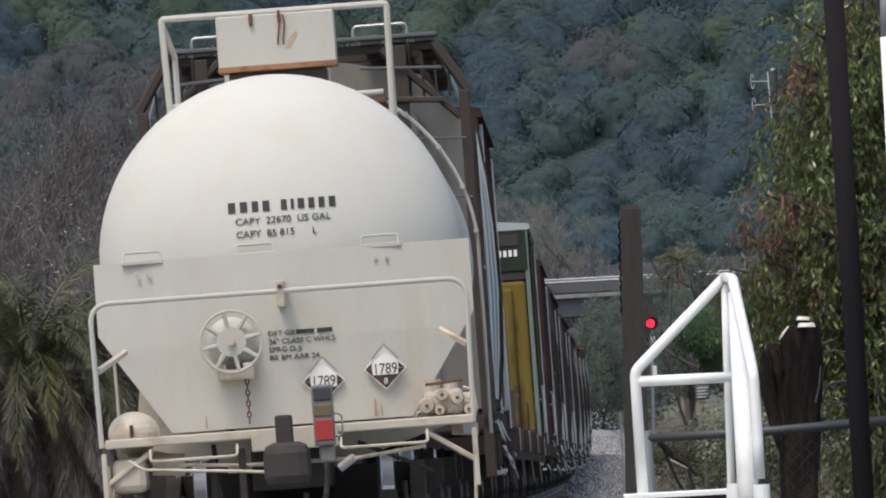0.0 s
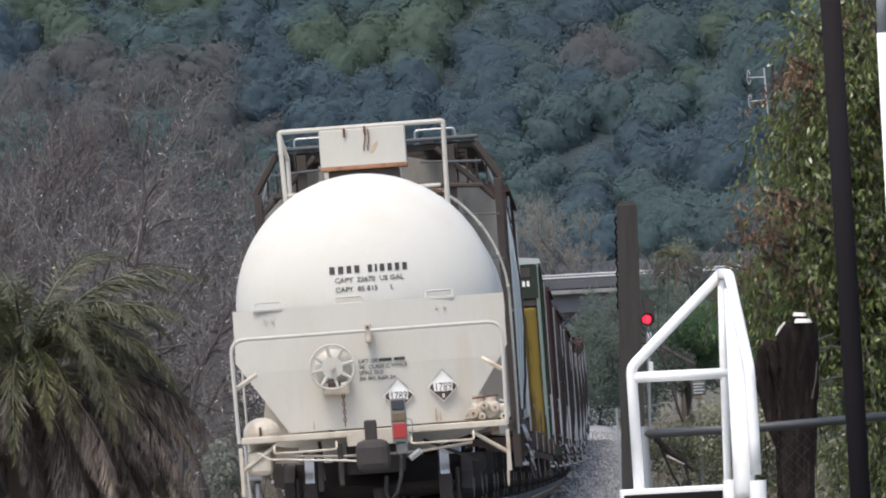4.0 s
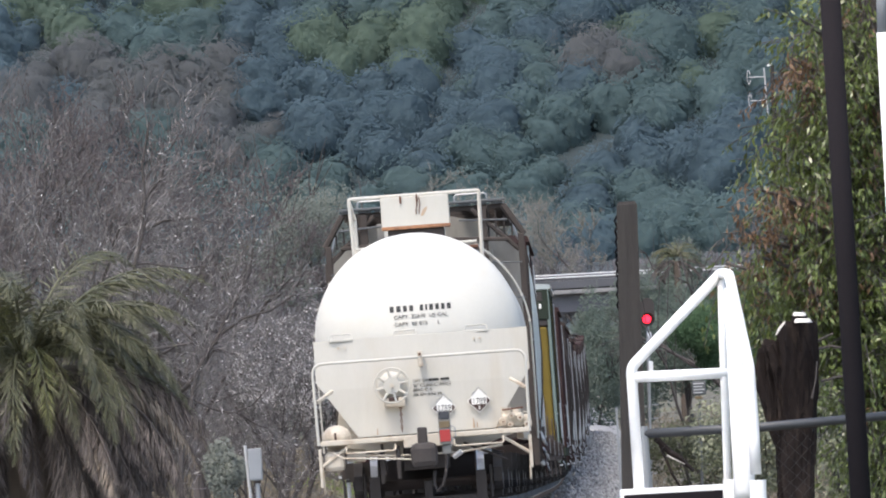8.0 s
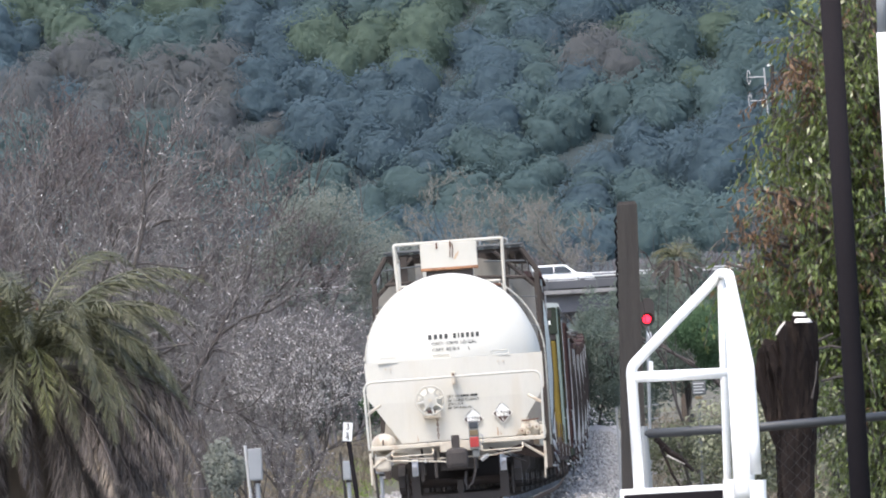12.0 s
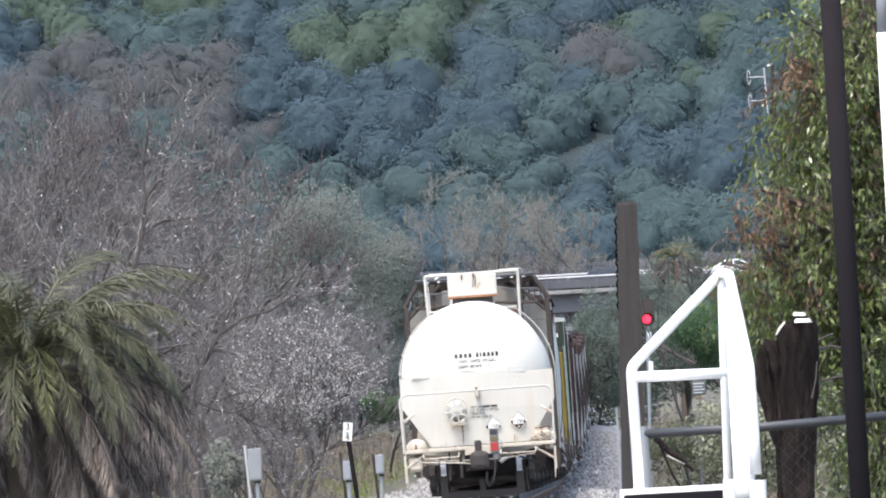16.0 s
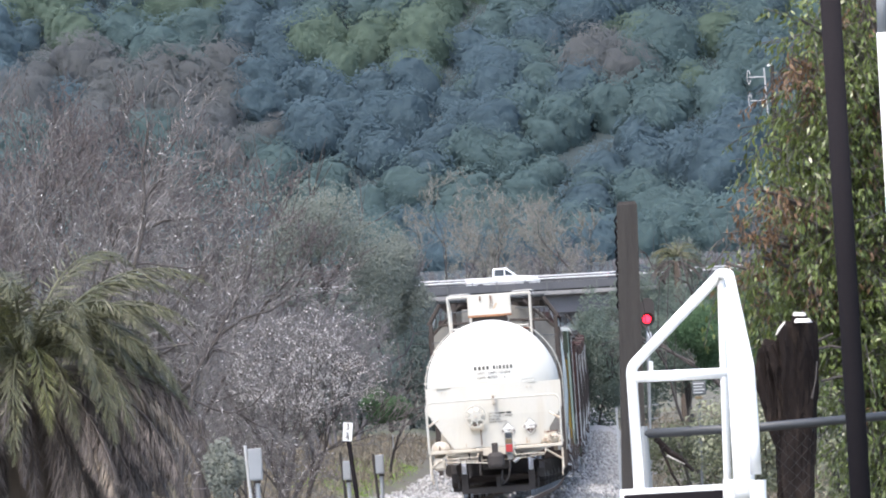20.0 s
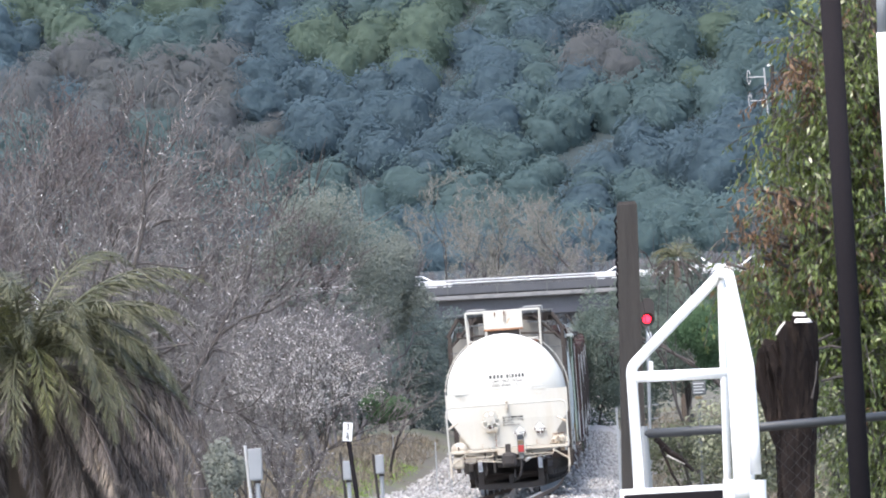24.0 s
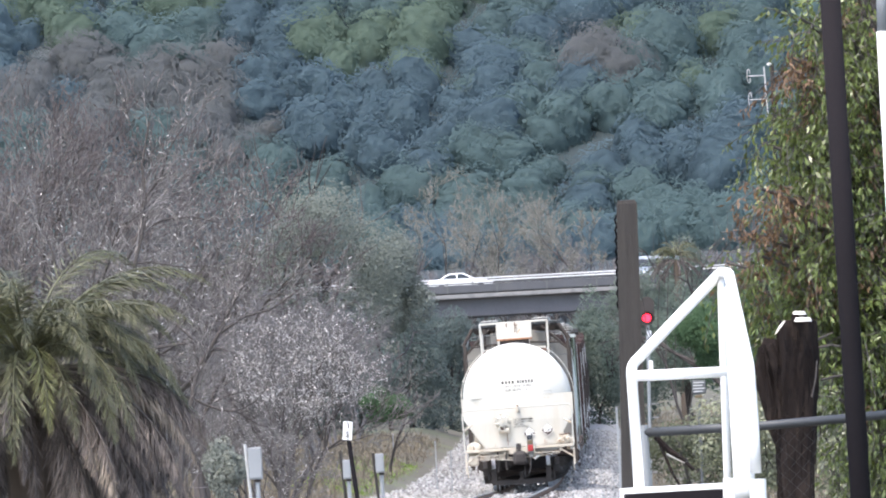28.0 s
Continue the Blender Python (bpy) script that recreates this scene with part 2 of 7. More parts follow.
def box(x0, x1, y0, y1, z0, z1, bevel=0.0, bm=None):
    bm = bm or bmesh.new()
    m = Matrix.Translation(((x0 + x1) / 2, (y0 + y1) / 2, (z0 + z1) / 2)) @ Matrix.Diagonal((abs(x1 - x0), abs(y1 - y0), abs(z1 - z0), 1))
    r = bmesh.ops.create_cube(bm, size=1, matrix=m)
    if bevel:
        es = list({e for v in r["verts"] for e in v.link_edges})
        bmesh.ops.bevel(bm, geom=es, offset=bevel, segments=2, affect="EDGES", profile=0.5)
    return bm


def cyl(p0, p1, r0, r1=None, seg=12, bm=None, cap=True):
    bm = bm or bmesh.new()
    p0, p1 = Vector(p0), Vector(p1)
    d = p1 - p0
    q = d.to_track_quat("Z", "Y").to_matrix().to_4x4()
    bmesh.ops.create_cone(bm, cap_ends=cap, segments=seg, radius1=r0, radius2=r0 if r1 is None else r1, depth=d.length,
                          matrix=Matrix.Translation((p0 + p1) / 2) @ q)
    return bm


def tube(points, r, seg=8, bm=None):
    """A bent pipe through the points."""
    bm = bm or bmesh.new()
    pts = [Vector(p) for p in points]
    rings, side = [], None
    for i, p in enumerate(pts):
        d = (pts[min(i + 1, len(pts) - 1)] - pts[max(i - 1, 0)]).normalized()
        ref = side if side is not None else (Vector((0, 0, 1)) if abs(d.z) < 0.9 else Vector((1, 0, 0)))
        a = d.cross(ref).normalized() if side is None else (side - d * side.dot(d)).normalized()
        side = a
        b = d.cross(a)
        rr = r[i] if isinstance(r, (list, tuple)) else r
        rings.append([bm.verts.new(p + (a * math.cos(k * math.tau / seg) + b * math.sin(k * math.tau / seg)) * rr) for k in range(seg)])
    for u, v in zip(rings, rings[1:]):
        for k in range(seg):
            bm.faces.new((u[k], u[(k + 1) % seg], v[(k + 1) % seg], v[k]))
    bm.faces.new(rings[0][::-1])
    bm.faces.new(rings[-1])
    return bm


def rounded(points, r, steps=5):
    """The points of a polyline with its inner corners rounded."""
    pts = [Vector(p) for p in points]
    out = [pts[0]]
    for a, b, c in zip(pts, pts[1:], pts[2:]):
        u, v = (a - b), (c - b)
        ru, rv = min(r, u.length * 0.45), min(r, v.length * 0.45)
        s, e = b + u.normalized() * ru, b + v.normalized() * rv
        for k in range(steps + 1):
            w = k / steps
            out.append(s * (1 - w) ** 2 + b * 2 * w * (1 - w) + e * w ** 2)
    return out + [pts[-1]]


def prism(outline, y0, y1, bm=None):
    """A plate: an outline in (x, z), drawn from y0 to y1."""
    bm = bm or bmesh.new()
    a = [bm.verts.new((x, y0, z)) for x, z in outline]
    b = [bm.verts.new((x, y1, z)) for x, z in outline]
    n = len(a)
    bm.faces.new(a)
    bm.faces.new(b[::-1])
    for i in range(n):
        bm.faces.new((a[i], b[i], b[(i + 1) % n], a[(i + 1) % n]))
    bmesh.ops.recalc_face_normals(bm, faces=bm.faces)
    return bm


def segments_mesh(name, segs, sides=3):
    """Many tapered sticks in one mesh: rows of x0 y0 z0 x1 y1 z1 r0 r1."""
    s = np.asarray(segs, dtype=np.float64)
    p0, p1, r0, r1 = s[:, :3], s[:, 3:6], s[:, 6], s[:, 7]
    d = p1 - p0
    d /= np.linalg.norm(d, axis=1, keepdims=True) + 1e-9
    ref = np.where(np.abs(d[:, 2:3]) < 0.9, np.array([[0, 0, 1.0]]), np.array([[1.0, 0, 0]]))
    a = np.cross(d, ref)
    a /= np.linalg.norm(a, axis=1, keepdims=True)
    b = np.cross(d, a)
    ang = np.arange(sides) * math.tau / sides
    ring = a[:, None, :] * np.cos(ang)[None, :, None] + b[:, None, :] * np.sin(ang)[None, :, None]
    v = np.concatenate([p0[:, None] + ring * r0[:, None, None], p1[:, None] + ring * r1[:, None, None]], axis=1)
    base = (np.arange(len(s)) * 2 * sides)[:, None]
    faces = []
    for k in range(sides):
        j = (k + 1) % sides
        faces.append(np.concatenate([base + k, base + j, base + sides + j, base + sides + k], axis=1))
    return arrays_mesh(name, v.reshape(-1, 3), np.concatenate(faces))


def leaves_mesh(name, centres, normals, size, rng, aspect=0.55, up=None):
    """Many small four-cornered leaves. size: array or number (length); they lie across their normals, turned at random or along up."""
    n = len(centres)
    nn = normals / (np.linalg.norm(normals, axis=1, keepdims=True) + 1e-9)
    r = rng.normal(size=(n, 3)) if up is None else up
    a = r - nn * np.sum(r * nn, axis=1, keepdims=True)
    a /= np.linalg.norm(a, axis=1, keepdims=True) + 1e-9
    b = np.cross(nn, a)
    size = np.broadcast_to(np.asarray(size, dtype=float), (n,))[:, None]
    h, w = a * size * 0.5, b * size * 0.5 * aspect
    mid = -h * 0.15
    v = np.stack([centres - h, centres + mid + w, centres + h, centres + mid - w], axis=1).reshape(-1, 3)
    f = np.arange(n * 4).reshape(n, 4)
    return arrays_mesh(name, v, f)


def crown_points(rng, centre, radii, n, lobes=9, lobe_r=0.5, fill=0.25, skirt=False):
    """Points and outward directions over a crown of several uneven lobes."""
    centre, radii = np.asarray(centre, float), np.asarray(radii, float)
    d = rng.normal(size=(lobes, 3))
    d /= np.linalg.norm(d, axis=1, keepdims=True)
    d[:, 2] = d[:, 2] * 0.95 if skirt else np.abs(d[:, 2]) * 0.9 - 0.25
    lc = d * (1 - lobe_r) * rng.uniform(0.75, 1.1, (lobes, 1))
    lr = lobe_r * rng.uniform(0.65, 1.15, lobes)
    k = rng.integers(0, lobes, n)
    q = rng.normal(size=(n, 3))
    q /= np.linalg.norm(q, axis=1, keepdims=True)
    rad = 1 - fill * rng.random(n) ** 1.5 + rng.normal(0, 0.05, n)
    p = lc[k] + q * (lr[k] * rad)[:, None]
    return centre + p * radii, q


# ---- the line of the track ----
# slight unevenness of the worn line
BEND_Y = (100, 130, 165, 200, 235, 260, 300, 345, 380)
BEND_X = (0.01, -0.035, -0.05, -0.05, -0.05, -0.05, -0.045, -0.015, 0.02)
BEND_Z = (0.04, 0.085, 0.1, 0.095, 0.035, 0.0, -0.015, -0.005, 0.0)


def track(y):
    """The middle of the track at y: x and the height of the rail tops."""
    x = -2.635 + 0.01214 * y + float(np.interp(y, BEND_Y, BEND_X))
    z = float(np.interp(y, BEND_Y, BEND_Z))
    if y > 600:
        x -= 0.5 * 6e-5 * (y - 600) ** 2
    if y > 380:
        z += 0.5 * 7.3e-5 * (min(y, 545) - 380) ** 2
    if y > 545:
        z += 0.0120 * (y - 545)
    return x, z


CANT = 1.1


def ground_height(x, y):
    """The open ground: low beside the track, a verge that rises to the left and with the line, then the hill."""
    tx, tz = track(max(y, 0))
    off = x - tx
    low = -0.85 + 0.05 * noise.noise((x * 0.3, y * 0.1, 0))
    k = min(max((y - 260) / 200, 0), 1)
    bank = 1.35 if off < 0 else 0.5
    h = low + tz + k * k * (3 - 2 * k) * bank * min(max((abs(off) - 2.5) / 4, 0), 1)
    if abs(off) > 40:
        h += min((abs(off) - 40) * 0.02, 6.0)
    if y > 1000:
        h += (y - 1000) * 0.012
    if y > 1830:
        h += (y - 1830) * 0.42 * min(1, (y - 1830) / 40) + 3.0 * noise.noise((x * 0.012, y * 0.012, 3.0)) * min(1, (y - 1830) / 60)
    return h


def sheet(name, xs, ys, height, material):
    verts = [(x, y, height(x, y)) for y in ys for x in xs]
    n = len(xs)
    faces = [(j * n + i, j * n + i + 1, (j + 1) * n + i + 1, (j + 1) * n + i) for j in range(len(ys) - 1) for i in range(n - 1)]
    return mesh_ob(name, arrays_mesh(name, verts, faces), material, smooth=True)


def spread(*runs):
    out = []
    for a, b, step in runs:
        out += list(np.arange(a, b, step))
    return out + [runs[-1][1]]


ground_xs = spread((-4200, -300, 300), (-300, -60, 20), (-60, -12, 3), (-12, 16, 0.8), (16, 60, 4), (60, 300, 20), (300, 4200, 300))
ground_ys = spread((-1500, -100, 200), (-100, 1000, 12), (1000, 1800, 50), (1800, 2200, 12), (2200, 4800, 200))
ground = tagged(sheet("ground", ground_xs, ground_ys, ground_height, M_GROUND), "brown dry verge soil with patches of low green", "ground", kind="structure")

# ballast bed with a gravel strip along its left side
bed_ys = spread((-60, 380, 20), (380, 1000, 10))
profile = [(-8.2, -0.95), (-6.0, -0.24), (-4.2, -0.15), (-2.0, -0.19), (0.0, -0.19), (2.0, -0.19), (2.45, -0.26), (3.6, -0.95)]
bed_v, bed_f = [], []
for y in bed_ys:
    tx, tz = track(y)
    bed_v += [(tx + ox, y, tz + oz) for ox, oz in profile]
npf = len(profile)
for j in range(len(bed_ys) - 1):
    bed_f += [(j * npf + i, j * npf + i + 1, (j + 1) * npf + i + 1, (j + 1) * npf + i) for i in range(npf - 1)]
ballast = tagged(mesh_ob("ballast", arrays_mesh("ballast", bed_v, bed_f), M_BALLAST), "grey crushed stone ballast bed under the track", "ballast", kind="structure")

# loose stones over the bed, denser where it can be seen
rng = np.random.default_rng(11)
ns = 16000
sy = 250 + 400 * rng.random(ns) ** 0.8
so = np.interp(rng.random(ns), [0, 0.55, 0.75, 1.0], [-6.8, -1.2, 1.2, 3.2])
sx = np.array([track(y)[0] for y in sy]) + so
sz = np.array([track(y)[1] for y in sy]) + np.interp(so, [p[0] for p in profile], [p[1] for p in profile]) + 0.02
octa = np.array([(1, 0, 0), (-1, 0, 0), (0, 1, 0), (0, -1, 0), (0, 0, 1), (0, 0, -1)], float)
tri = np.array([(0, 2, 4), (2, 1, 4), (1, 3, 4), (3, 0, 4), (2, 0, 5), (1, 2, 5), (3, 1, 5), (0, 3, 5)])
st_v = octa[None] * rng.uniform(0.6, 1.3, (ns, 6, 1)) * rng.uniform(0.035, 0.085, (ns, 1, 1)) + np.stack([sx, sy, sz], 1)[:, None]
st_f = (tri[None] + (np.arange(ns) * 6)[:, None, None]).reshape(-1, 3)
tagged(mesh_ob("ballast_stones", arrays_mesh("ballast_stones", st_v.reshape(-1, 3), st_f), M_STONE),
       "loose pale grey crushed stones on the track bed", "gravel", kind="stuff")

# rails and sleepers
track_thing = tagged(empty("railway_track"), "single steel railway track on timber sleepers", "railway track", kind="structure")
cs, sn = math.cos(radians(CANT)), math.sin(radians(CANT))
for side in (-1, 1):
    for nm, hw, z0, z1, m in (("rail_web", 0.03, -0.15, -0.022, M_RAILWEB), ("rail_head", 0.036, -0.022, 0.0, M_RAIL)):
        vs, fs = [], []
        ys = spread((-60, 380, 20), (380, 990, 10))
        for j, y in enumerate(ys):
            tx, tz = track(y)
            cx, czz = tx + side * 0.753 * cs, tz + side * 0.753 * sn
            vs += [(cx - hw, y, czz + z0), (cx + hw, y, czz + z0), (cx + hw, y, czz + z1), (cx - hw, y, czz + z1)]
            if j:
                a, b = 4 * (j - 1), 4 * j
                fs += [(a + i, a + (i + 1) % 4, b + (i + 1) % 4, b + i) for i in range(4)]
        mesh_ob("rail" if nm == "rail_head" else "rail_web", arrays_mesh(nm, vs, fs), m, track_thing)
tie_bm = box(-1.3, 1.3, -0.115, 0.115, -0.19, 0.0, 0.012)
tie_me = bpy.data.meshes.new("sleeper")
tie_bm.to_mesh(tie_me)
tie_bm.free()
for i in range(280):
    y = 230 + i * 0.53
    tx, tz = track(y)
    t = mesh_ob("sleeper", tie_me, M_TIE, track_thing)
    t.matrix_basis = pose(tx, y, tz - 0.145, 0, -CANT, -0.7)

# ---- road bridge across the valley ----
BY = 960.0          # near face of the bridge
DECK = 13.10        # road surface
bridge = tagged(empty("road_bridge", 0, BY, 0), "grey concrete road bridge with steel guard rails above the railway", "bridge")
BX0, BX1 = -22.0, 26.0


def span_box(name, x0, x1, y0, y1, z0, z1, m, parent=None, bevel=0.0):
    return part(name, box(x0, x1, y0 - BY, y1 - BY, z0, z1, bevel), m, parent or bridge)


span_box("deck", BX0, BX1, BY + 0.2, BY + 10.8, DECK - 0.35, DECK, M_ASPHALT)
span_box("edge_beam", BX0, BX1, BY - 0.02, BY + 0.2, DECK - 0.04, DECK + 0.54, M_BEAM, bevel=0.03)
span_box("lower_lip", BX0, BX1, BY - 0.2, BY + 0.2, DECK - 0.44, DECK - 0.14, M_LIP, bevel=0.04)
for i in range(14):
    span_box("bracket", BX0 + 0.5 + i * 3.6, BX0 + 0.62 + i * 3.6, BY - 0.10, BY - 0.025, DECK - 0.12, DECK + 0.70, M_PIPE)
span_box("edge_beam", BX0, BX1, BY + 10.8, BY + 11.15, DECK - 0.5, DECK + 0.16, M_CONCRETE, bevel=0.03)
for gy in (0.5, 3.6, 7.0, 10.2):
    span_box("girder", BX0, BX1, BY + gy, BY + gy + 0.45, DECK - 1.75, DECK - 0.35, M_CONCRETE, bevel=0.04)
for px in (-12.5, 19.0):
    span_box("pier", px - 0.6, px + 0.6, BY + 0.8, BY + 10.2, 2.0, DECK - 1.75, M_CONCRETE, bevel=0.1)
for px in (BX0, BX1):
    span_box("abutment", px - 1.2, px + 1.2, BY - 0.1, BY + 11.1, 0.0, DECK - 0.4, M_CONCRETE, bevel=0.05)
for gy, low, top in ((BY + 0.0, 0.58, 0.78), (BY + 10.95, 0.74, 1.12)):
    gr = part("guard_rail", prism([(BX0, DECK + low), (BX1, DECK + low), (BX1, DECK + low + 0.08), (BX0, DECK + low + 0.08)], gy - BY - 0.03, gy - BY + 0.05), M_BEAM, bridge)
    part("top_tube", cyl((BX0, gy - BY, DECK + top), (BX1, gy - BY, DECK + top), 0.055, seg=8), M_GUARD, gr)
    for i in range(13):
        x = BX0 + 1 + i * 3.83
        part("guard_post", box(x - 0.045, x + 0.045, gy - BY + 0.06, gy - BY + 0.2, DECK + 0.1, DECK + top - 0.03, 0.01), M_PIPE, gr)
# the road runs on over banks to both sides
for x0, x1, nm in ((-900, BX0 + 1.2, "road_west"), (BX1 - 1.2, 900, "road_east")):
    bm = bmesh.new()
    vs = [bm.verts.new(p) for p in ((x0, BY - 6, 2.0), (x1, BY - 6, 2.0), (x1, BY - 0.2, DECK - 0.004), (x0, BY - 0.2, DECK - 0.004),
                                    (x0, BY + 11.2, DECK - 0.004), (x1, BY + 11.2, DECK - 0.004), (x1, BY + 18, 2.0), (x0, BY + 18, 2.0))]
    for f in ((0, 1, 2, 3), (3, 2, 5, 4), (4, 5, 6, 7), (1, 0, 7, 6), (0, 3, 4, 7), (1, 6, 5, 2)):
        bm.faces.new([vs[i] for i in f])
    tagged(part(nm, bm, M_GROUND), "road on an overgrown earth bank beside the bridge", "road", kind="structure")


# ---- rolling stock; each car's own space: x right, y forward from its rear sill, z up from the rail tops ----
ROLLING = []        # (car, distance of its rear sill ahead of the last car's rear sill, length)
WHEELSETS = []


def bogie(car, y, x_scale=1.0, spin=False):
    b = part("bogie_frame", box(-0.25, 0.25, y - 0.2, y + 0.2, 0.45, 0.8, 0.05), M_BLACK, car)
    for sx in (-1, 1):
        bm = prism([(y - 1.25, 0.42), (y - 0.6, 0.36), (y - 0.3, 0.3), (y + 0.3, 0.3), (y + 0.6, 0.36), (y + 1.25, 0.42), (y + 1.2, 0.62), (y + 0.35, 0.82), (y - 0.35, 0.82), (y - 1.2, 0.62)],
                   -0.06, 0.06)
        bmesh.ops.transform(bm, verts=bm.verts, matrix=Matrix(((0, 1, 0, sx * 1.0), (1, 0, 0, 0), (0, 0, 1, 0), (0, 0, 0, 1))))
        bmesh.ops.recalc_face_normals(bm, faces=bm.faces)
        part("side_frame", bm, M_BLACK, b)
    part("truck_bolster", prism([(-1.2, 0.62), (-0.9, 0.42), (0.9, 0.42), (1.2, 0.62), (1.2, 0.82), (-1.2, 0.82)], y - 0.22, y + 0.22), M_BLACK, b)
    part("spring_plank", box(-1.05, 1.05, y - 0.25, y + 0.25, 0.2, 0.31, 0.02), M_BLACK, b)
    for dy in (-1, 1):
        beam = part("brake_beam", prism([(-0.88, 0.26), (0.88, 0.26), (0.6, 0.12), (-0.6, 0.12)], y + dy * 1.42 - 0.04, y + dy * 1.42 + 0.04), M_BLACK, b)
        part("strut", box(-0.06, 0.06, min(y + dy * 0.5, y + dy * 1.4), max(y + dy * 0.5, y + dy * 1.4), 0.16, 0.5, 0.02), M_BLACK, beam)
        for sx in (-1, 1):
            part("brake_shoe", prism([(sx * 0.76 - 0.075, 0.14), (sx * 0.76 + 0.075, 0.14), (sx * 0.76 + 0.075, 0.60), (sx * 0.76 - 0.075, 0.60)], y + dy * 1.40, y + dy * 1.47), M_BLACK, beam)
            part("hanger", cyl((sx * 0.9, y + dy * 1.35, 0.2), (sx * 0.9, y + dy * 1.3, 0.66), 0.025, seg=6), M_BLACK, beam)
    for dy in (-0.89, 0.89):
        ws = part("axle", cyl((-0.95, 0, 0), (0.95, 0, 0), 0.075, seg=10), M_WHEEL, car)
        ws.location = (0, y + dy, 0.457)
        for sx in (-1, 1):
            bm = bmesh.new()
            ring = [(sx * 0.68, 0.10), (sx * 0.70, 0.38), (sx * 0.682, 0.482), (sx * 0.71, 0.482), (sx * 0.722, 0.457), (sx * 0.815, 0.452), (sx * 0.815, 0.39), (sx * 0.77, 0.36), (sx * 0.79, 0.12)]
            seg = 32
            rows = [[bm.verts.new((x, r * math.cos(k * math.tau / seg), r * math.sin(k * math.tau / seg))) for x, r in ring] for k in range(seg)]
            for k in range(seg):
                for i in range(len(ring) - 1):
                    bm.faces.new((rows[k][i], rows[k][i + 1], rows[(k + 1) % seg][i + 1], rows[(k + 1) % seg][i]))
            bmesh.ops.recalc_face_normals(bm, faces=bm.faces)
            for f in bm.faces:
                m = f.calc_center_median()
                f.material_index = 1 if math.hypot(m.y, m.z) > 0.44 and abs(m.x) > 0.715 else 0
            wh = part("wheel", bm, M_WHEEL, ws, "brown wheel with a polished bright tread")
            wh.data.materials.append(M_TREAD)
        if spin:
            WHEELSETS.append(ws)
    return b


def coupler(car, y, back=True, sway=0.0):
    s = -1 if back else 1
    c = part("coupler", box(-0.09 + sway, 0.09 + sway, y + s * 0.05, y + s * 0.55, 0.76, 0.96, 0.03), M_BLACK, car)
    bm = box(-0.20 + sway, 0.18 + sway, y + s * 0.5, y + s * 0.78, 0.68, 1.04, 0.09)
    part("knuckle", bm, M_BLACK, c)
    part("lock_lifter", box(-0.09 + sway, 0.05 + sway, y + s * 0.42, y + s * 0.6, 1.0, 1.26, 0.02), M_BLACK, c)
    return c


def text_part(body, size, loc, car, material=None, align="LEFT", bend=None, squeeze=1.0):
    """Raised stencil lettering on a face that looks backwards."""
    cu = bpy.data.curves.new("lettering", "FONT")
    cu.body, cu.size, cu.extrude, cu.align_x = body, size, 0.002, align
    ob = bpy.data.objects.new("lettering", cu)
    scene.collection.objects.link(ob)
    me = bpy.data.meshes.new_from_object(ob.evaluated_get(bpy.context.evaluated_depsgraph_get()))
    bpy.data.objects.remove(ob)
    co = np.empty(len(me.vertices) * 3)
    me.vertices.foreach_get("co", co)
    co = co.reshape(-1, 3)
    out = np.stack([loc[0] + co[:, 0] * squeeze, loc[1] - co[:, 2], loc[2] + co[:, 1]], 1)
    if bend:
        out[:, 1] += bend(out[:, 0], out[:, 2]) - loc[1]
    me.vertices.foreach_set("co", out.astype(np.float32).ravel())
    me.update()
    # one part a letter
    bm = bmesh.new()
    bm.from_mesh(me)
    bm.verts.ensure_lookup_table()
    seen, letter = set(), None
    for v in bm.verts:
        if v.index in seen:
            continue
        todo, island = [v], []
        seen.add(v.index)
        while todo:
            w = todo.pop()
            island.append(w)
            for ed in w.link_edges:
                o = ed.other_vert(w)
                if o.index not in seen:
                    seen.add(o.index)
                    todo.append(o)
        idx = {w.index: n for n, w in enumerate(island)}
        faces = {f for w in island for f in w.link_faces}
        one = bpy.data.meshes.new("letter")
        one.from_pydata([w.co[:] for w in island], [], [[idx[w.index] for w in f.verts] for f in faces])
        letter = mesh_ob("letter", one, material or M_LETTER, car)
    bm.free()
    return letter


TANK_R, TANK_Z, HEAD = 1.485, 2.58, 0.95


def head_y(x, z):
    """Where the dished end of the tank lies."""
    r = np.sqrt(np.asarray(x) ** 2 + (np.asarray(z) - TANK_Z) ** 2) / TANK_R
    return 0.75 + HEAD * (1 - np.sqrt(np.clip(1 - r ** 2, 0, 1)))


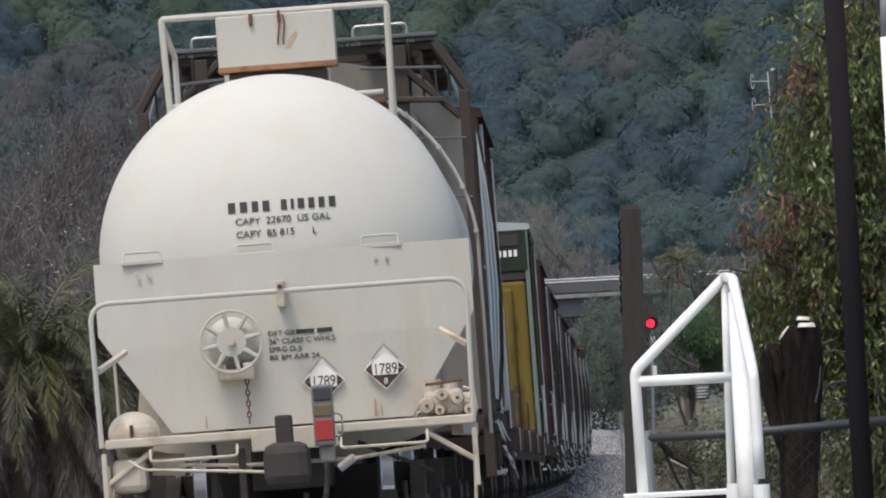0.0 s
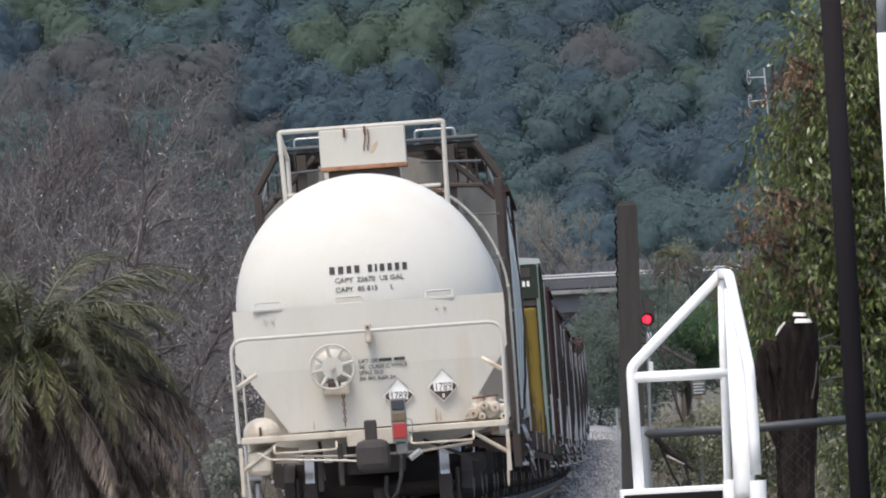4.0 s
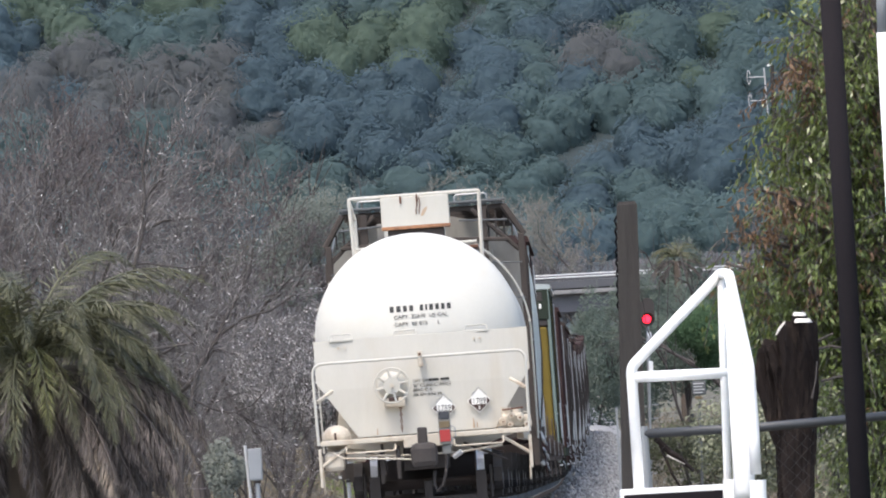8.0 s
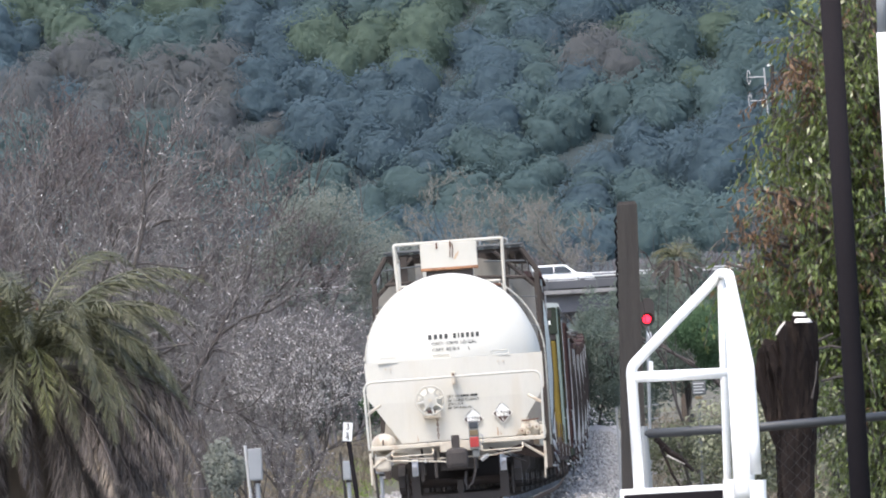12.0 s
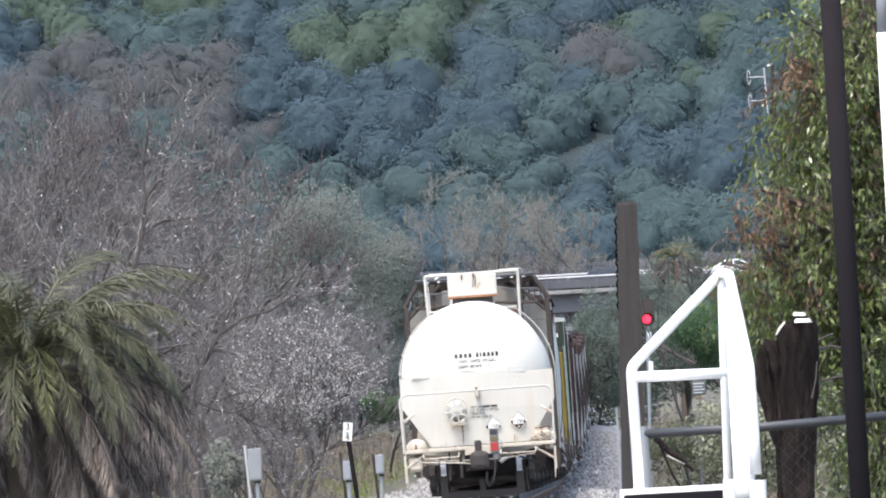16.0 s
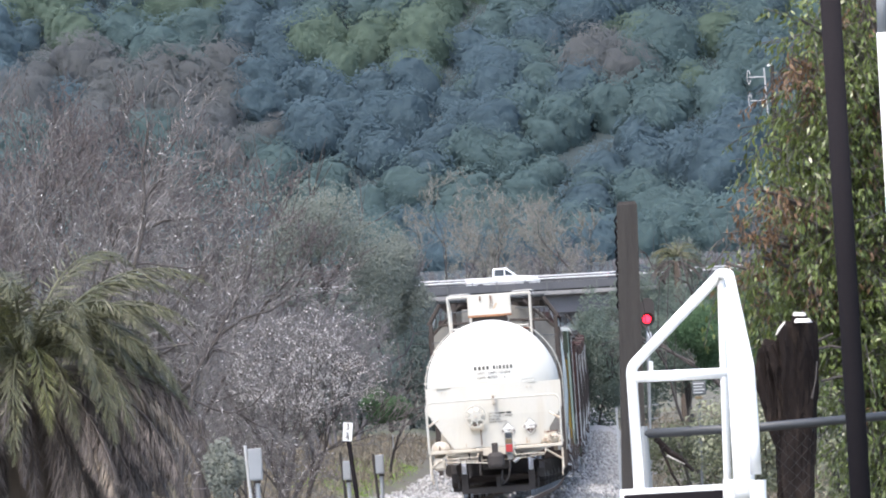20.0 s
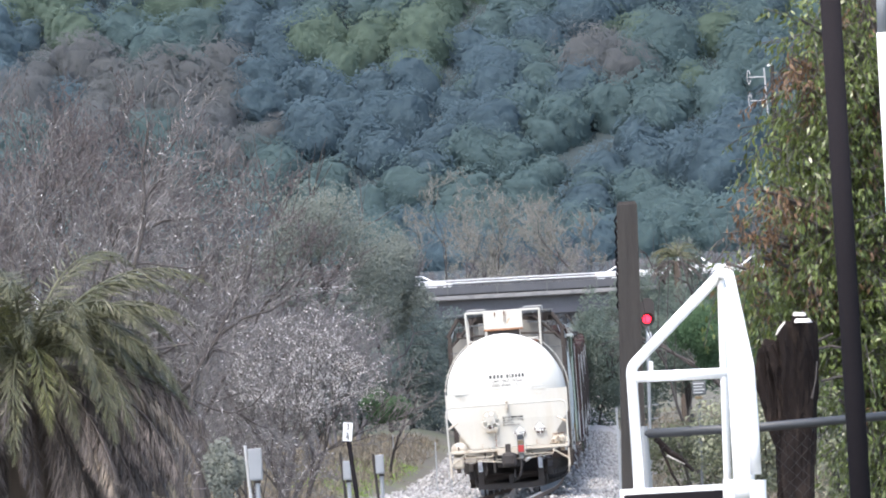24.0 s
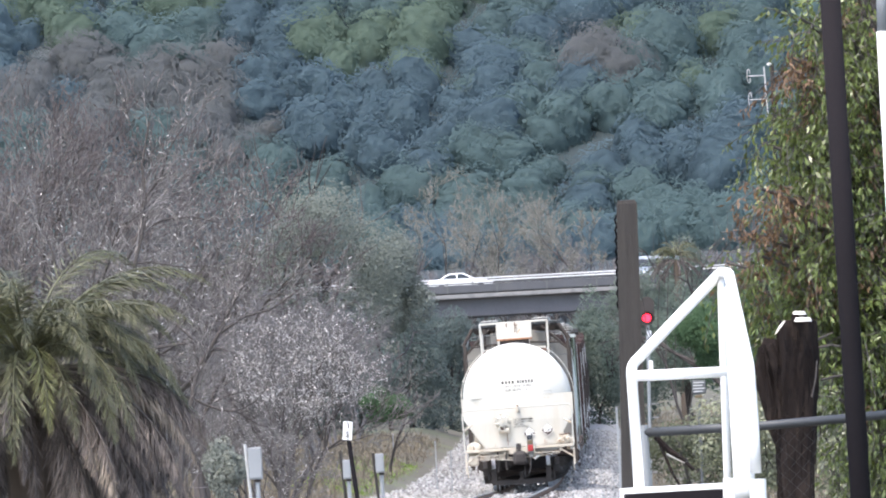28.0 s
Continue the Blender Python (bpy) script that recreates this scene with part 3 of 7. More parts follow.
def tank_car():
    car = tagged(empty("tank_car"), "white tank car with rust stains and hazard placards", "tank car")
    bm = bmesh.new()
    seg, L = 64, 14.2
    prof = []
    for k in range(13):
        a = k / 12 * math.pi / 2
        prof.append((TANK_R * math.sin(a), 0.75 + HEAD * (1 - math.cos(a))))
    prof += [(TANK_R, y) for y in (3.2, 6.5, 10.0)]
    prof += [(TANK_R * math.cos(k / 8 * math.pi / 2), L - 0.75 - HEAD * (1 - math.sin(k / 8 * math.pi / 2))) for k in range(0, 8)]
    rows = []
    tip = bm.verts.new((0, 0.75, TANK_Z))
    for r, y in prof[1:]:
        rows.append([bm.verts.new((r * math.cos(k * math.tau / seg), y, TANK_Z + r * math.sin(k * math.tau / seg))) for k in range(seg)])
    for k in range(seg):
        bm.faces.new((tip, rows[0][k], rows[0][(k + 1) % seg]))
        for a, b in zip(rows, rows[1:]):
            bm.faces.new((a[k], b[k], b[(k + 1) % seg], a[(k + 1) % seg]))
    bm.faces.new(rows[-1])
    bmesh.ops.recalc_face_normals(bm, faces=bm.faces)
    tank = part("tank", bm, M_TANK, car, "white painted tank with a dished end", smooth=True)
    # half head shield
    bm = bmesh.new()
    grid = []
    for j in range(13):
        z = 1.18 + (2.59 - 1.18) * j / 12
        hw = 1.53 if z > 2.0 else 0.98 + 0.55 * (z - 1.18) / 0.82
        grid.append([(x, 0.55 + 0.10 * (x / 1.56) ** 2 + 0.05 * max(0, (z - 1.9) / 0.7), z) for x in np.linspace(-hw + 0.03, hw + 0.03, 17)])
    fr = [[bm.verts.new(p) for p in row] for row in grid]
    bk = [[bm.verts.new((p[0], p[1] + 0.02, p[2])) for p in row] for row in grid]
    for j in range(12):
        for i in range(16):
            bm.faces.new((fr[j][i], fr[j][i + 1], fr[j + 1][i + 1], fr[j + 1][i]))
            bm.faces.new((bk[j][i], bk[j + 1][i], bk[j + 1][i + 1], bk[j][i + 1]))
    for i in range(16):
        bm.faces.new((fr[12][i], fr[12][i + 1], bk[12][i + 1], bk[12][i]))
        bm.faces.new((fr[0][i + 1], fr[0][i], bk[0][i], bk[0][i + 1]))
    for j in range(12):
        bm.faces.new((fr[j][0], fr[j + 1][0], bk[j + 1][0], bk[j][0]))
        bm.faces.new((fr[j + 1][16], fr[j][16], bk[j][16], bk[j + 1][16]))
    shield = part("head_shield", bm, M_SHIELD, car, "cream white head shield plate with rust runs", smooth=False)
    for cx, w in ((-1.10, 0.30), (-0.18, 0.31), (0.84, 0.30)):  # welded lifting loops above the plate's top edge, bolts below
        part("lifting_loop", tube(rounded([(cx - w / 2, 0.66, 2.56), (cx - w / 2, 0.69, 2.665), (cx + w / 2, 0.69, 2.665), (cx + w / 2, 0.66, 2.56)], 0.03, 3), 0.011, 6), M_SHIELD, shield)
        part("loop_foot", box(cx - w / 2 - 0.02, cx + w / 2 + 0.02, 0.62, 0.65, 2.565, 2.60, 0.006), M_SHIELD, shield)
        for d in (-0.045, 0.045):
            part("bolt", cyl((cx + d, 0.62, 2.475), (cx + d, 0.595, 2.475), 0.016, seg=8), M_CREAM, shield)
    # rust runs on the shield
    for x, z0, z1, w in ((0.66, 1.2, 1.34, 0.02), (-0.72, 1.2, 1.30, 0.012), (0.71, 1.2, 1.29, 0.012)):
        part("rust_run", prism([(x + 0.05 - w * 0.3, z1), (x + 0.05 + w * 0.3, z1), (x + 0.05 + w * 0.7, z0), (x + 0.05 - w * 0.7, z0)], 0.542, 0.548), bpy.data.materials.get("rust_run_paint") or mat("rust_run_paint", (0.36, 0.25, 0.17), 0.7, var=0.3, scale=8, stretch=(4, 1, 0.4)), shield)
    # end sill, platform and corner braces
    sill = part("end_sill", box(-1.48, 1.50, -0.05, 0.22, 1.085, 1.16, 0.012), M_CREAM, car, "worn cream end sill")
    part("sill_plate", box(-0.30, 0.40, -0.09, -0.05, 0.98, 1.16, 0.01), M_CREAM, sill)
    part("walkway", box(-1.5, 1.5, 0.22, 0.62, 1.10, 1.14, 0.005), M_CREAM, sill)
    part("centre_sill", box(-0.32, 0.32, 0.2, 14.0, 0.66, 1.04, 0.02), M_BLACK, car)
    for sx in (-1, 1):
        part("corner_leg", box(sx * 1.50 - 0.022, sx * 1.50 + 0.022, -0.02, 0.06, 0.50 if sx < 0 else 0.58, 1.05, 0.008), M_CREAM, sill)
        part("corner_brace", cyl((sx * 1.48, 0.02, 0.80), (sx * 1.10, 0.02, 1.05), 0.024, seg=6), M_CREAM, sill)
        part("step", tube(rounded([(sx * 1.49, 0.06, 0.72), (sx * 1.47, 0.06, 0.42), (sx * 1.47, 0.4, 0.42), (sx * 1.49, 0.4, 0.95)], 0.04), 0.016, 6), M_CREAM, sill)
        part("grab_iron", tube(rounded([(sx * 0.42, -0.02, 1.05), (sx * 0.42, -0.14, 0.96), (sx * 1.12, -0.14, 0.96), (sx * 1.12, -0.02, 1.06)], 0.04), 0.013, 6), M_CREAM, sill)
    # end hand rail
    hr = part("end_handrail", tube(rounded([(-1.51, -0.02, 1.1), (-1.53, 0.0, 2.262), (1.52, 0.0, 2.262), (1.50, -0.02, 1.1)], 0.17, 8), 0.022, 10), M_SHIELD, car, "white pipe hand rail across the end")
    part("rail_bracket", box(-0.015, 0.05, -0.02, 0.56, 2.13, 2.35, 0.01), M_CREAM, hr)
    part("bracket_pin", cyl((0.017, -0.04, 2.3), (0.017, 0.0, 2.3), 0.02, seg=8), M_RUST, hr)
    # hand brake wheel with its chain
    bw = part("brake_wheel_housing", cyl((-0.415, 0.50, 1.885), (-0.415, 0.34, 1.885), 0.205, 0.12, seg=24), M_SHIELD, car)
    rim = [(-0.415 + 0.25 * math.cos(a), 0.33, 1.885 + 0.25 * math.sin(a)) for a in np.linspace(0, math.tau, 33)]
    whl = part("brake_wheel", tube(rim, 0.012, 8), M_SHIELD, bw, "cream spoked hand brake wheel")
    for k in range(8):
        a = k * math.tau / 8 + 0.2
        part("spoke", cyl((-0.415 + 0.10 * math.cos(a), 0.36, 1.885 + 0.10 * math.sin(a)), (-0.415 + 0.25 * math.cos(a), 0.33, 1.885 + 0.25 * math.sin(a)), 0.022, 0.015, seg=6), M_SHIELD, bw)
    part("hub_nut", cyl((-0.415, 0.34, 1.885), (-0.415, 0.27, 1.885), 0.03, seg=8), M_CREAM, bw)
    part("gear_box", box(-0.545, -0.245, 0.36, 0.56, 1.575, 1.71, 0.02), M_CREAM, bw)
    part("opening", box(-0.475, -0.335, 0.345, 0.37, 1.665, 1.725, 0.01), M_PLACARDB, bw)
    ch = bmesh.new()
    for k in range(9):
        z = 1.60 - k * 0.045
        pts = [(-0.315 + (0.015 * math.cos(a) if k % 2 else 0), 0.44 + (0 if k % 2 else 0.015 * math.cos(a)), z + 0.026 * math.sin(a)) for a in np.linspace(0, math.tau, 9)]
        tube(pts, 0.007, 5, ch)
    part("chain", ch, M_RUST, bw)
    # lettering: the car's own mark and number as plain bars, the rest as stencilled
    bend = lambda x, z: head_y(x, z) - 0.006
    x = -0.385
    for w in (0.08, 0.08, 0.07, 0.075, 0, 0.065, 0.035, 0.07, 0.065, 0.065, 0.07):
        if w:
            bm = bmesh.new()
            for u0, u1 in ((0.0, 1.0),):
                vs = []
                for zz in (2.93, 3.015):
                    for xx in (x + 0.1 * w, x + 0.85 * w):
                        vs.append(bm.verts.new((xx, float(head_y(xx, zz)) - 0.006, zz)))
                bm.faces.new((vs[0], vs[1], vs[3], vs[2]))
                r = bmesh.ops.extrude_face_region(bm, geom=bm.faces[:])
                bmesh.ops.translate(bm, verts=[v for v in r["geom"] if isinstance(v, bmesh.types.BMVert)], vec=(0, 0.004, 0))
            bmesh.ops.recalc_face_normals(bm, faces=bm.faces)
            part("mark_bar", bm, M_LETTER, tank)
        x += (w or 0.04) + 0.018
    text_part("CAPY  22670  US GAL", 0.078, (-0.325, 0.8, 2.83), tank, bend=bend, squeeze=1.06)
    text_part("CAPY  85 815      L", 0.078, (-0.325, 0.8, 2.725), tank, bend=bend, squeeze=1.06)
    for k, line in enumerate(("DFT GR", "36\" CLASS C WHLS", "SPRG D-5", "BR BM AAR 24")):
        text_part(line, 0.060, (-0.12, 0.545, 1.908 - 0.066 * k), shield, squeeze=1.08)
    for k in range(2):
        part("mark_bar", box(0.11 + 0.17 * k, 0.255 + 0.17 * k - (0.02 if k else 0), 0.543, 0.547, 1.913, 1.948), M_LETTER, shield)
    # hazard placards
    for cx, cz in ((0.81, 1.58), (0.305, 1.515)):
        d = 0.175
        pl = part("hazard_placard", prism([(cx, cz + d), (cx + d, cz), (cx, cz - d), (cx - d, cz)], 0.52, 0.535), M_PLACARD, car, "white and dark brown diamond hazard placard")
        e = 0.16
        part("lower_half", prism([(cx - e, cz - 0.003), (cx + e, cz - 0.003), (cx, cz - e)], 0.514, 0.519), M_PLACARDB, pl)
        part("side_corner", prism([(cx - e, cz), (cx - e + 0.05, cz), (cx - e + 0.05, cz + 0.048)], 0.514, 0.519), M_PLACARDB, pl)
        part("side_corner", prism([(cx + e, cz), (cx + e - 0.05, cz), (cx + e - 0.05, cz + 0.048)], 0.514, 0.519), M_PLACARDB, pl)
        part("number_panel", prism([(cx - 0.105, cz - 0.05), (cx + 0.105, cz - 0.05), (cx + 0.105, cz + 0.05), (cx - 0.105, cz + 0.05)], 0.508, 0.513), M_PLACARD, pl)
        text_part("1789", 0.125, (cx, 0.506, cz - 0.043), pl, align="CENTER", squeeze=0.8)
        text_part("8", 0.07, (cx, 0.51, cz - 0.125), pl, M_PLACARD, align="CENTER")
        part("holder_wire", tube([(cx - 0.11, 0.51, cz + 0.08), (cx, 0.5, cz + 0.2), (cx + 0.11, 0.51, cz + 0.08)], 0.006, 5), M_GALV, pl)
    # end of train device on the coupler
    eot = part("end_marker_housing", box(0.09, 0.26, -0.66, -0.5, 1.04, 1.53, 0.015), M_GREYPLASTIC, car, "grey end-of-train marker box")
    part("red_panel", box(0.10, 0.25, -0.672, -0.655, 1.08, 1.25, 0.008), M_RED, eot, "red reflective panel")
    part("yellow_panel", box(0.10, 0.25, -0.670, -0.655, 1.275, 1.37, 0.008), M_YELLOW, eot, "scuffed yellow panel")
    part("marker_lamp", box(0.105, 0.245, -0.672, -0.655, 1.40, 1.51, 0.012), mat("smoked_lens", (0.04, 0.045, 0.055), 0.2), eot)
    part("side_handle", tube(rounded([(0.255, -0.58, 1.30), (0.32, -0.58, 1.28), (0.32, -0.58, 1.12), (0.255, -0.58, 1.10)], 0.03), 0.009, 6), M_GALV, eot)
    part("marker_foot", box(0.12, 0.25, -0.62, -0.45, 0.9, 1.04, 0.02), M_GREYPLASTIC, eot)
    eot.location.x = 0.13
    eot.location.z = -0.05
    cp = coupler(car, 0.0, True, 0.0)
    part("air_hose", tube([(0.28, -0.1, 0.95), (0.30, -0.35, 0.80), (0.28, -0.5, 0.60), (0.22, -0.5, 0.42), (0.14, -0.48, 0.34), (0.10, -0.46, 0.44), (0.12, -0.44, 0.62)], 0.022, 8), M_BLACK, cp)
    part("hose_fitting", cyl((0.30, -0.3, 0.88), (0.36, -0.35, 1.0), 0.03, seg=8), M_CREAM, cp)
    part("uncoupling_lever", tube([(-0.10, -0.4, 0.80), (-0.35, -0.25, 0.83), (-1.18, -0.15, 0.90), (-1.3, -0.1, 0.98)], 0.014, 6), M_CREAM, cp)
    coupler(car, 14.2, False)
    # reservoir and valve on the platform
    res = part("air_reservoir", bmesh.new(), M_CREAM, car)
    bm = bmesh.new()
    bmesh.ops.create_uvsphere(bm, u_segments=20, v_segments=12, radius=0.21)
    bmesh.ops.transform(bm, verts=bm.verts, matrix=pose(-1.26, 0.42, 1.2) @ Matrix.Diagonal((1, 1.0, 0.85, 1)))
    bm.to_mesh(res.data)
    bm.free()
    part("reservoir_body", box(-1.44, -1.16, 0.02, 0.5, 0.72, 1.0, 0.06), M_CREAM, res)
    part("slot", box(-1.285, -1.255, 0.19, 0.25, 1.17, 1.27, 0.006), M_PLACARDB, res)
    part("small_cylinder", cyl((-1.12, 0.3, 0.94), (-0.86, 0.3, 0.92), 0.09, seg=14), M_CREAM, res)
    vb = part("brake_valve", box(0.98, 1.30, 0.22, 0.5, 1.16, 1.38, 0.05), M_CREAM, car, "cream brake valve casting")
    part("valve_cap", cyl((1.05, 0.3, 1.36), (1.05, 0.3, 1.46), 0.07, seg=12), M_CREAM, vb)
    part("valve_cap", cyl((1.2, 0.3, 1.36), (1.2, 0.3, 1.44), 0.06, seg=12), M_CREAM, vb)
    part("valve_flange", cyl((1.30, 0.36, 1.26), (1.36, 0.36, 1.26), 0.08, seg=12), M_CREAM, vb)
    for k in range(4):
        part("bolt", cyl((1.04 + 0.07 * k, 0.22, 1.2 + 0.12 * (k % 2)), (1.04 + 0.07 * k, 0.19, 1.2 + 0.12 * (k % 2)), 0.018, seg=6), M_CREAM, vb)
    for k, (px, pz, pr) in enumerate(((1.00, 1.25, 0.07), (1.13, 1.33, 0.055), (1.25, 1.30, 0.06), (1.34, 1.20, 0.05), (1.10, 1.21, 0.05))):
        cap = part("valve_body", cyl((px, 0.24, pz), (px, 0.12, pz), pr, pr * 0.8, seg=10), M_CREAM, vb)
        part("stud", cyl((px, 0.12, pz), (px, 0.09, pz), 0.016, seg=6), M_RUST, cap)
    part("air_pipe", tube([(1.30, 0.2, 1.38), (1.38, 0.2, 1.36), (1.40, 0.2, 1.2), (1.36, 0.2, 1.1)], 0.016, 6), M_CREAM, vb)
    part("air_pipe", tube([(0.98, 0.2, 1.22), (0.92, 0.2, 1.2), (0.90, 0.25, 1.14)], 0.014, 6), M_CREAM, vb)
    part("release_rod", cyl((1.0, 0.1, 1.42), (1.3, 0.1, 1.44), 0.012, seg=6), M_RUST, vb)
    vb.location.x = 0.13
    # pipes, rods and rigging in the dark under the sill
    part("brake_pipe", tube([(-0.9, 0.1, 0.92), (-0.4, 0.05, 0.88), (0.5, 0.05, 0.87), (1.1, 0.1, 0.93)], 0.018, 6), M_CREAM, car, "cream brake pipe under the sill")
    part("brake_rod", cyl((-0.62, 0.3, 1.06), (-0.58, 0.2, 0.62), 0.02, seg=6), M_BLACK, car)
    part("brake_lever", box(-0.66, -0.60, 0.2, 0.24, 0.5, 0.95, 0.008), M_BLACK, car)
    part("angle_cock", cyl((0.40, -0.16, 0.80), (0.52, -0.2, 0.88), 0.035, seg=8), M_PALEMETAL, car, "bright metal valve at the hose")
    part("rigging_bar", cyl((0.55, 0.25, 1.0), (1.15, 0.25, 0.72), 0.018, seg=6), M_BLACK, car)
    part("hose_clip", box(-0.42, -0.36, 0.0, 0.05, 0.55, 1.02, 0.008), M_BLACK, car)
    for sx in (-1, 1):
        part("side_sill", box(sx * 1.36 - 0.05, sx * 1.36 + 0.05, 0.5, 13.8, 1.0, 1.12, 0.01), M_CREAM, car)
        part("bolster", prism([(sx * 0.3, 0.8), (sx * 1.3, 1.1), (sx * 1.2, 1.75), (sx * 0.95, 1.3), (sx * 0.3, 1.1)], 1.7, 1.9), M_CREAM, car)
        part("stub_brace", cyl((sx * 1.5, 0.1, 1.72), (sx * 1.28, 0.4, 1.86), 0.03, seg=6), M_CREAM, car)
    # ladder rail that follows the tank's side, and side rungs
    arc = [(1.59 * math.cos(a), 6.4, TANK_Z + 1.59 * math.sin(a)) for a in np.linspace(1.0, -0.05, 14)] + [(1.59, 6.4, 1.9), (1.58, 6.4, 1.0)]
    lad = part("ladder_rail", tube(arc, 0.014, 8), M_SHIELD, car, "white ladder rail curved round the tank")
    for a in (0.85, 0.6, 0.35, 0.1):
        part("rail_joint", cyl((1.59 * math.cos(a), 6.33, TANK_Z + 1.59 * math.sin(a)), (1.59 * math.cos(a), 6.47, TANK_Z + 1.59 * math.sin(a)), 0.024, seg=8), M_SHIELD, lad)
    part("ladder_rail", tube([(p[0], p[1] + 0.45, p[2]) for p in arc], 0.014, 8), M_SHIELD, car)
    lad2 = part("ladder_rail", tube([(-p[0], p[1], p[2]) for p in arc], 0.014, 8), M_SHIELD, car)
    for a in (0.6, 0.35, 0.1):
        part("rail_joint", cyl((-1.59 * math.cos(a), 6.33, TANK_Z + 1.59 * math.sin(a)), (-1.59 * math.cos(a), 6.47, TANK_Z + 1.59 * math.sin(a)), 0.033, seg=8), M_SHIELD, lad2)
    for z in np.arange(1.1, 2.6, 0.3):
        part("rung", cyl((1.59, 6.4, z), (1.59, 6.85, z), 0.014, seg=6), M_SHIELD, lad)
    # top platform: hand rail frame and the stained valve box
    ty = 4.0
    fr = part("platform_rail", tube(rounded([(-0.88, ty, 3.7), (-0.905, ty, 4.655), (0.99, ty, 4.655), (0.975, ty, 3.7)], 0.03, 3), 0.028, 8), M_SHIELD, car, "white steel hand rail frame on the tank top")
    for sx in (-0.905, 0.99):
        part("side_rail", cyl((sx, ty, 4.64), (sx * 0.97, ty + 2.2, 4.4), 0.025, seg=8), M_SHIELD, fr)
        part("rear_post", cyl((sx * 0.97, ty + 2.2, 3.7), (sx * 0.97, ty + 2.2, 4.4), 0.025, seg=8), M_SHIELD, fr)
    for sx in (-1, 1):
        part("lower_bar", cyl((sx * 0.91, ty + 0.02, 3.92), (sx * 0.60, ty + 0.02, 3.92), 0.022, seg=8), M_SHIELD, fr)
        part("running_board", box(sx * 0.62 - 0.3, sx * 0.62 + 0.3, ty, ty + 2.2, 3.83, 3.87, 0.005), M_RUST, car)
    vb = part("valve_box", box(-0.45, 0.54, ty - 0.08, ty + 0.5, 4.20, 4.635, 0.012), M_SHIELD, car, "white steel box with rust at its lower edge")
    part("rusty_edge", box(-0.455, 0.545, ty - 0.086, ty + 0.5, 4.165, 4.215, 0.01), M_RUSTEDGE, vb)
    part("box_base", box(-0.37, 0.45, ty, ty + 0.5, 3.98, 4.165, 0.02), M_BLACK, vb)
    part("hinge", box(-0.17, -0.14, ty - 0.11, ty - 0.07, 4.54, 4.645, 0.005), M_RUST, vb)
    part("hinge", box(0.07, 0.095, ty - 0.11, ty - 0.07, 4.55, 4.66, 0.005), M_RUST, vb)
    ch = bmesh.new()
    for dx in (0.07, 0.115):
        tube([(dx + 0.01 * math.sin(k), ty - 0.1, 4.62 - 0.05 * k) for k in range(6)], 0.007, 5, ch)
    part("lock_chain", ch, M_RUST, vb)
    part("rust_stain", prism([(0.12, 4.33), (0.17, 4.35), (0.23, 4.45), (0.22, 4.48), (0.16, 4.43)], ty - 0.0835, ty - 0.0815), mat("rust_smear", (0.42, 0.32, 0.23), 0.7, var=0.2), vb)
    part("manway", cyl((0.0, 5.6, 3.95), (0.0, 5.6, 4.3), 0.45, seg=24), M_SHIELD, car)
    for y in (1.95, 12.2):
        bogie(car, y, spin=True)
    return car


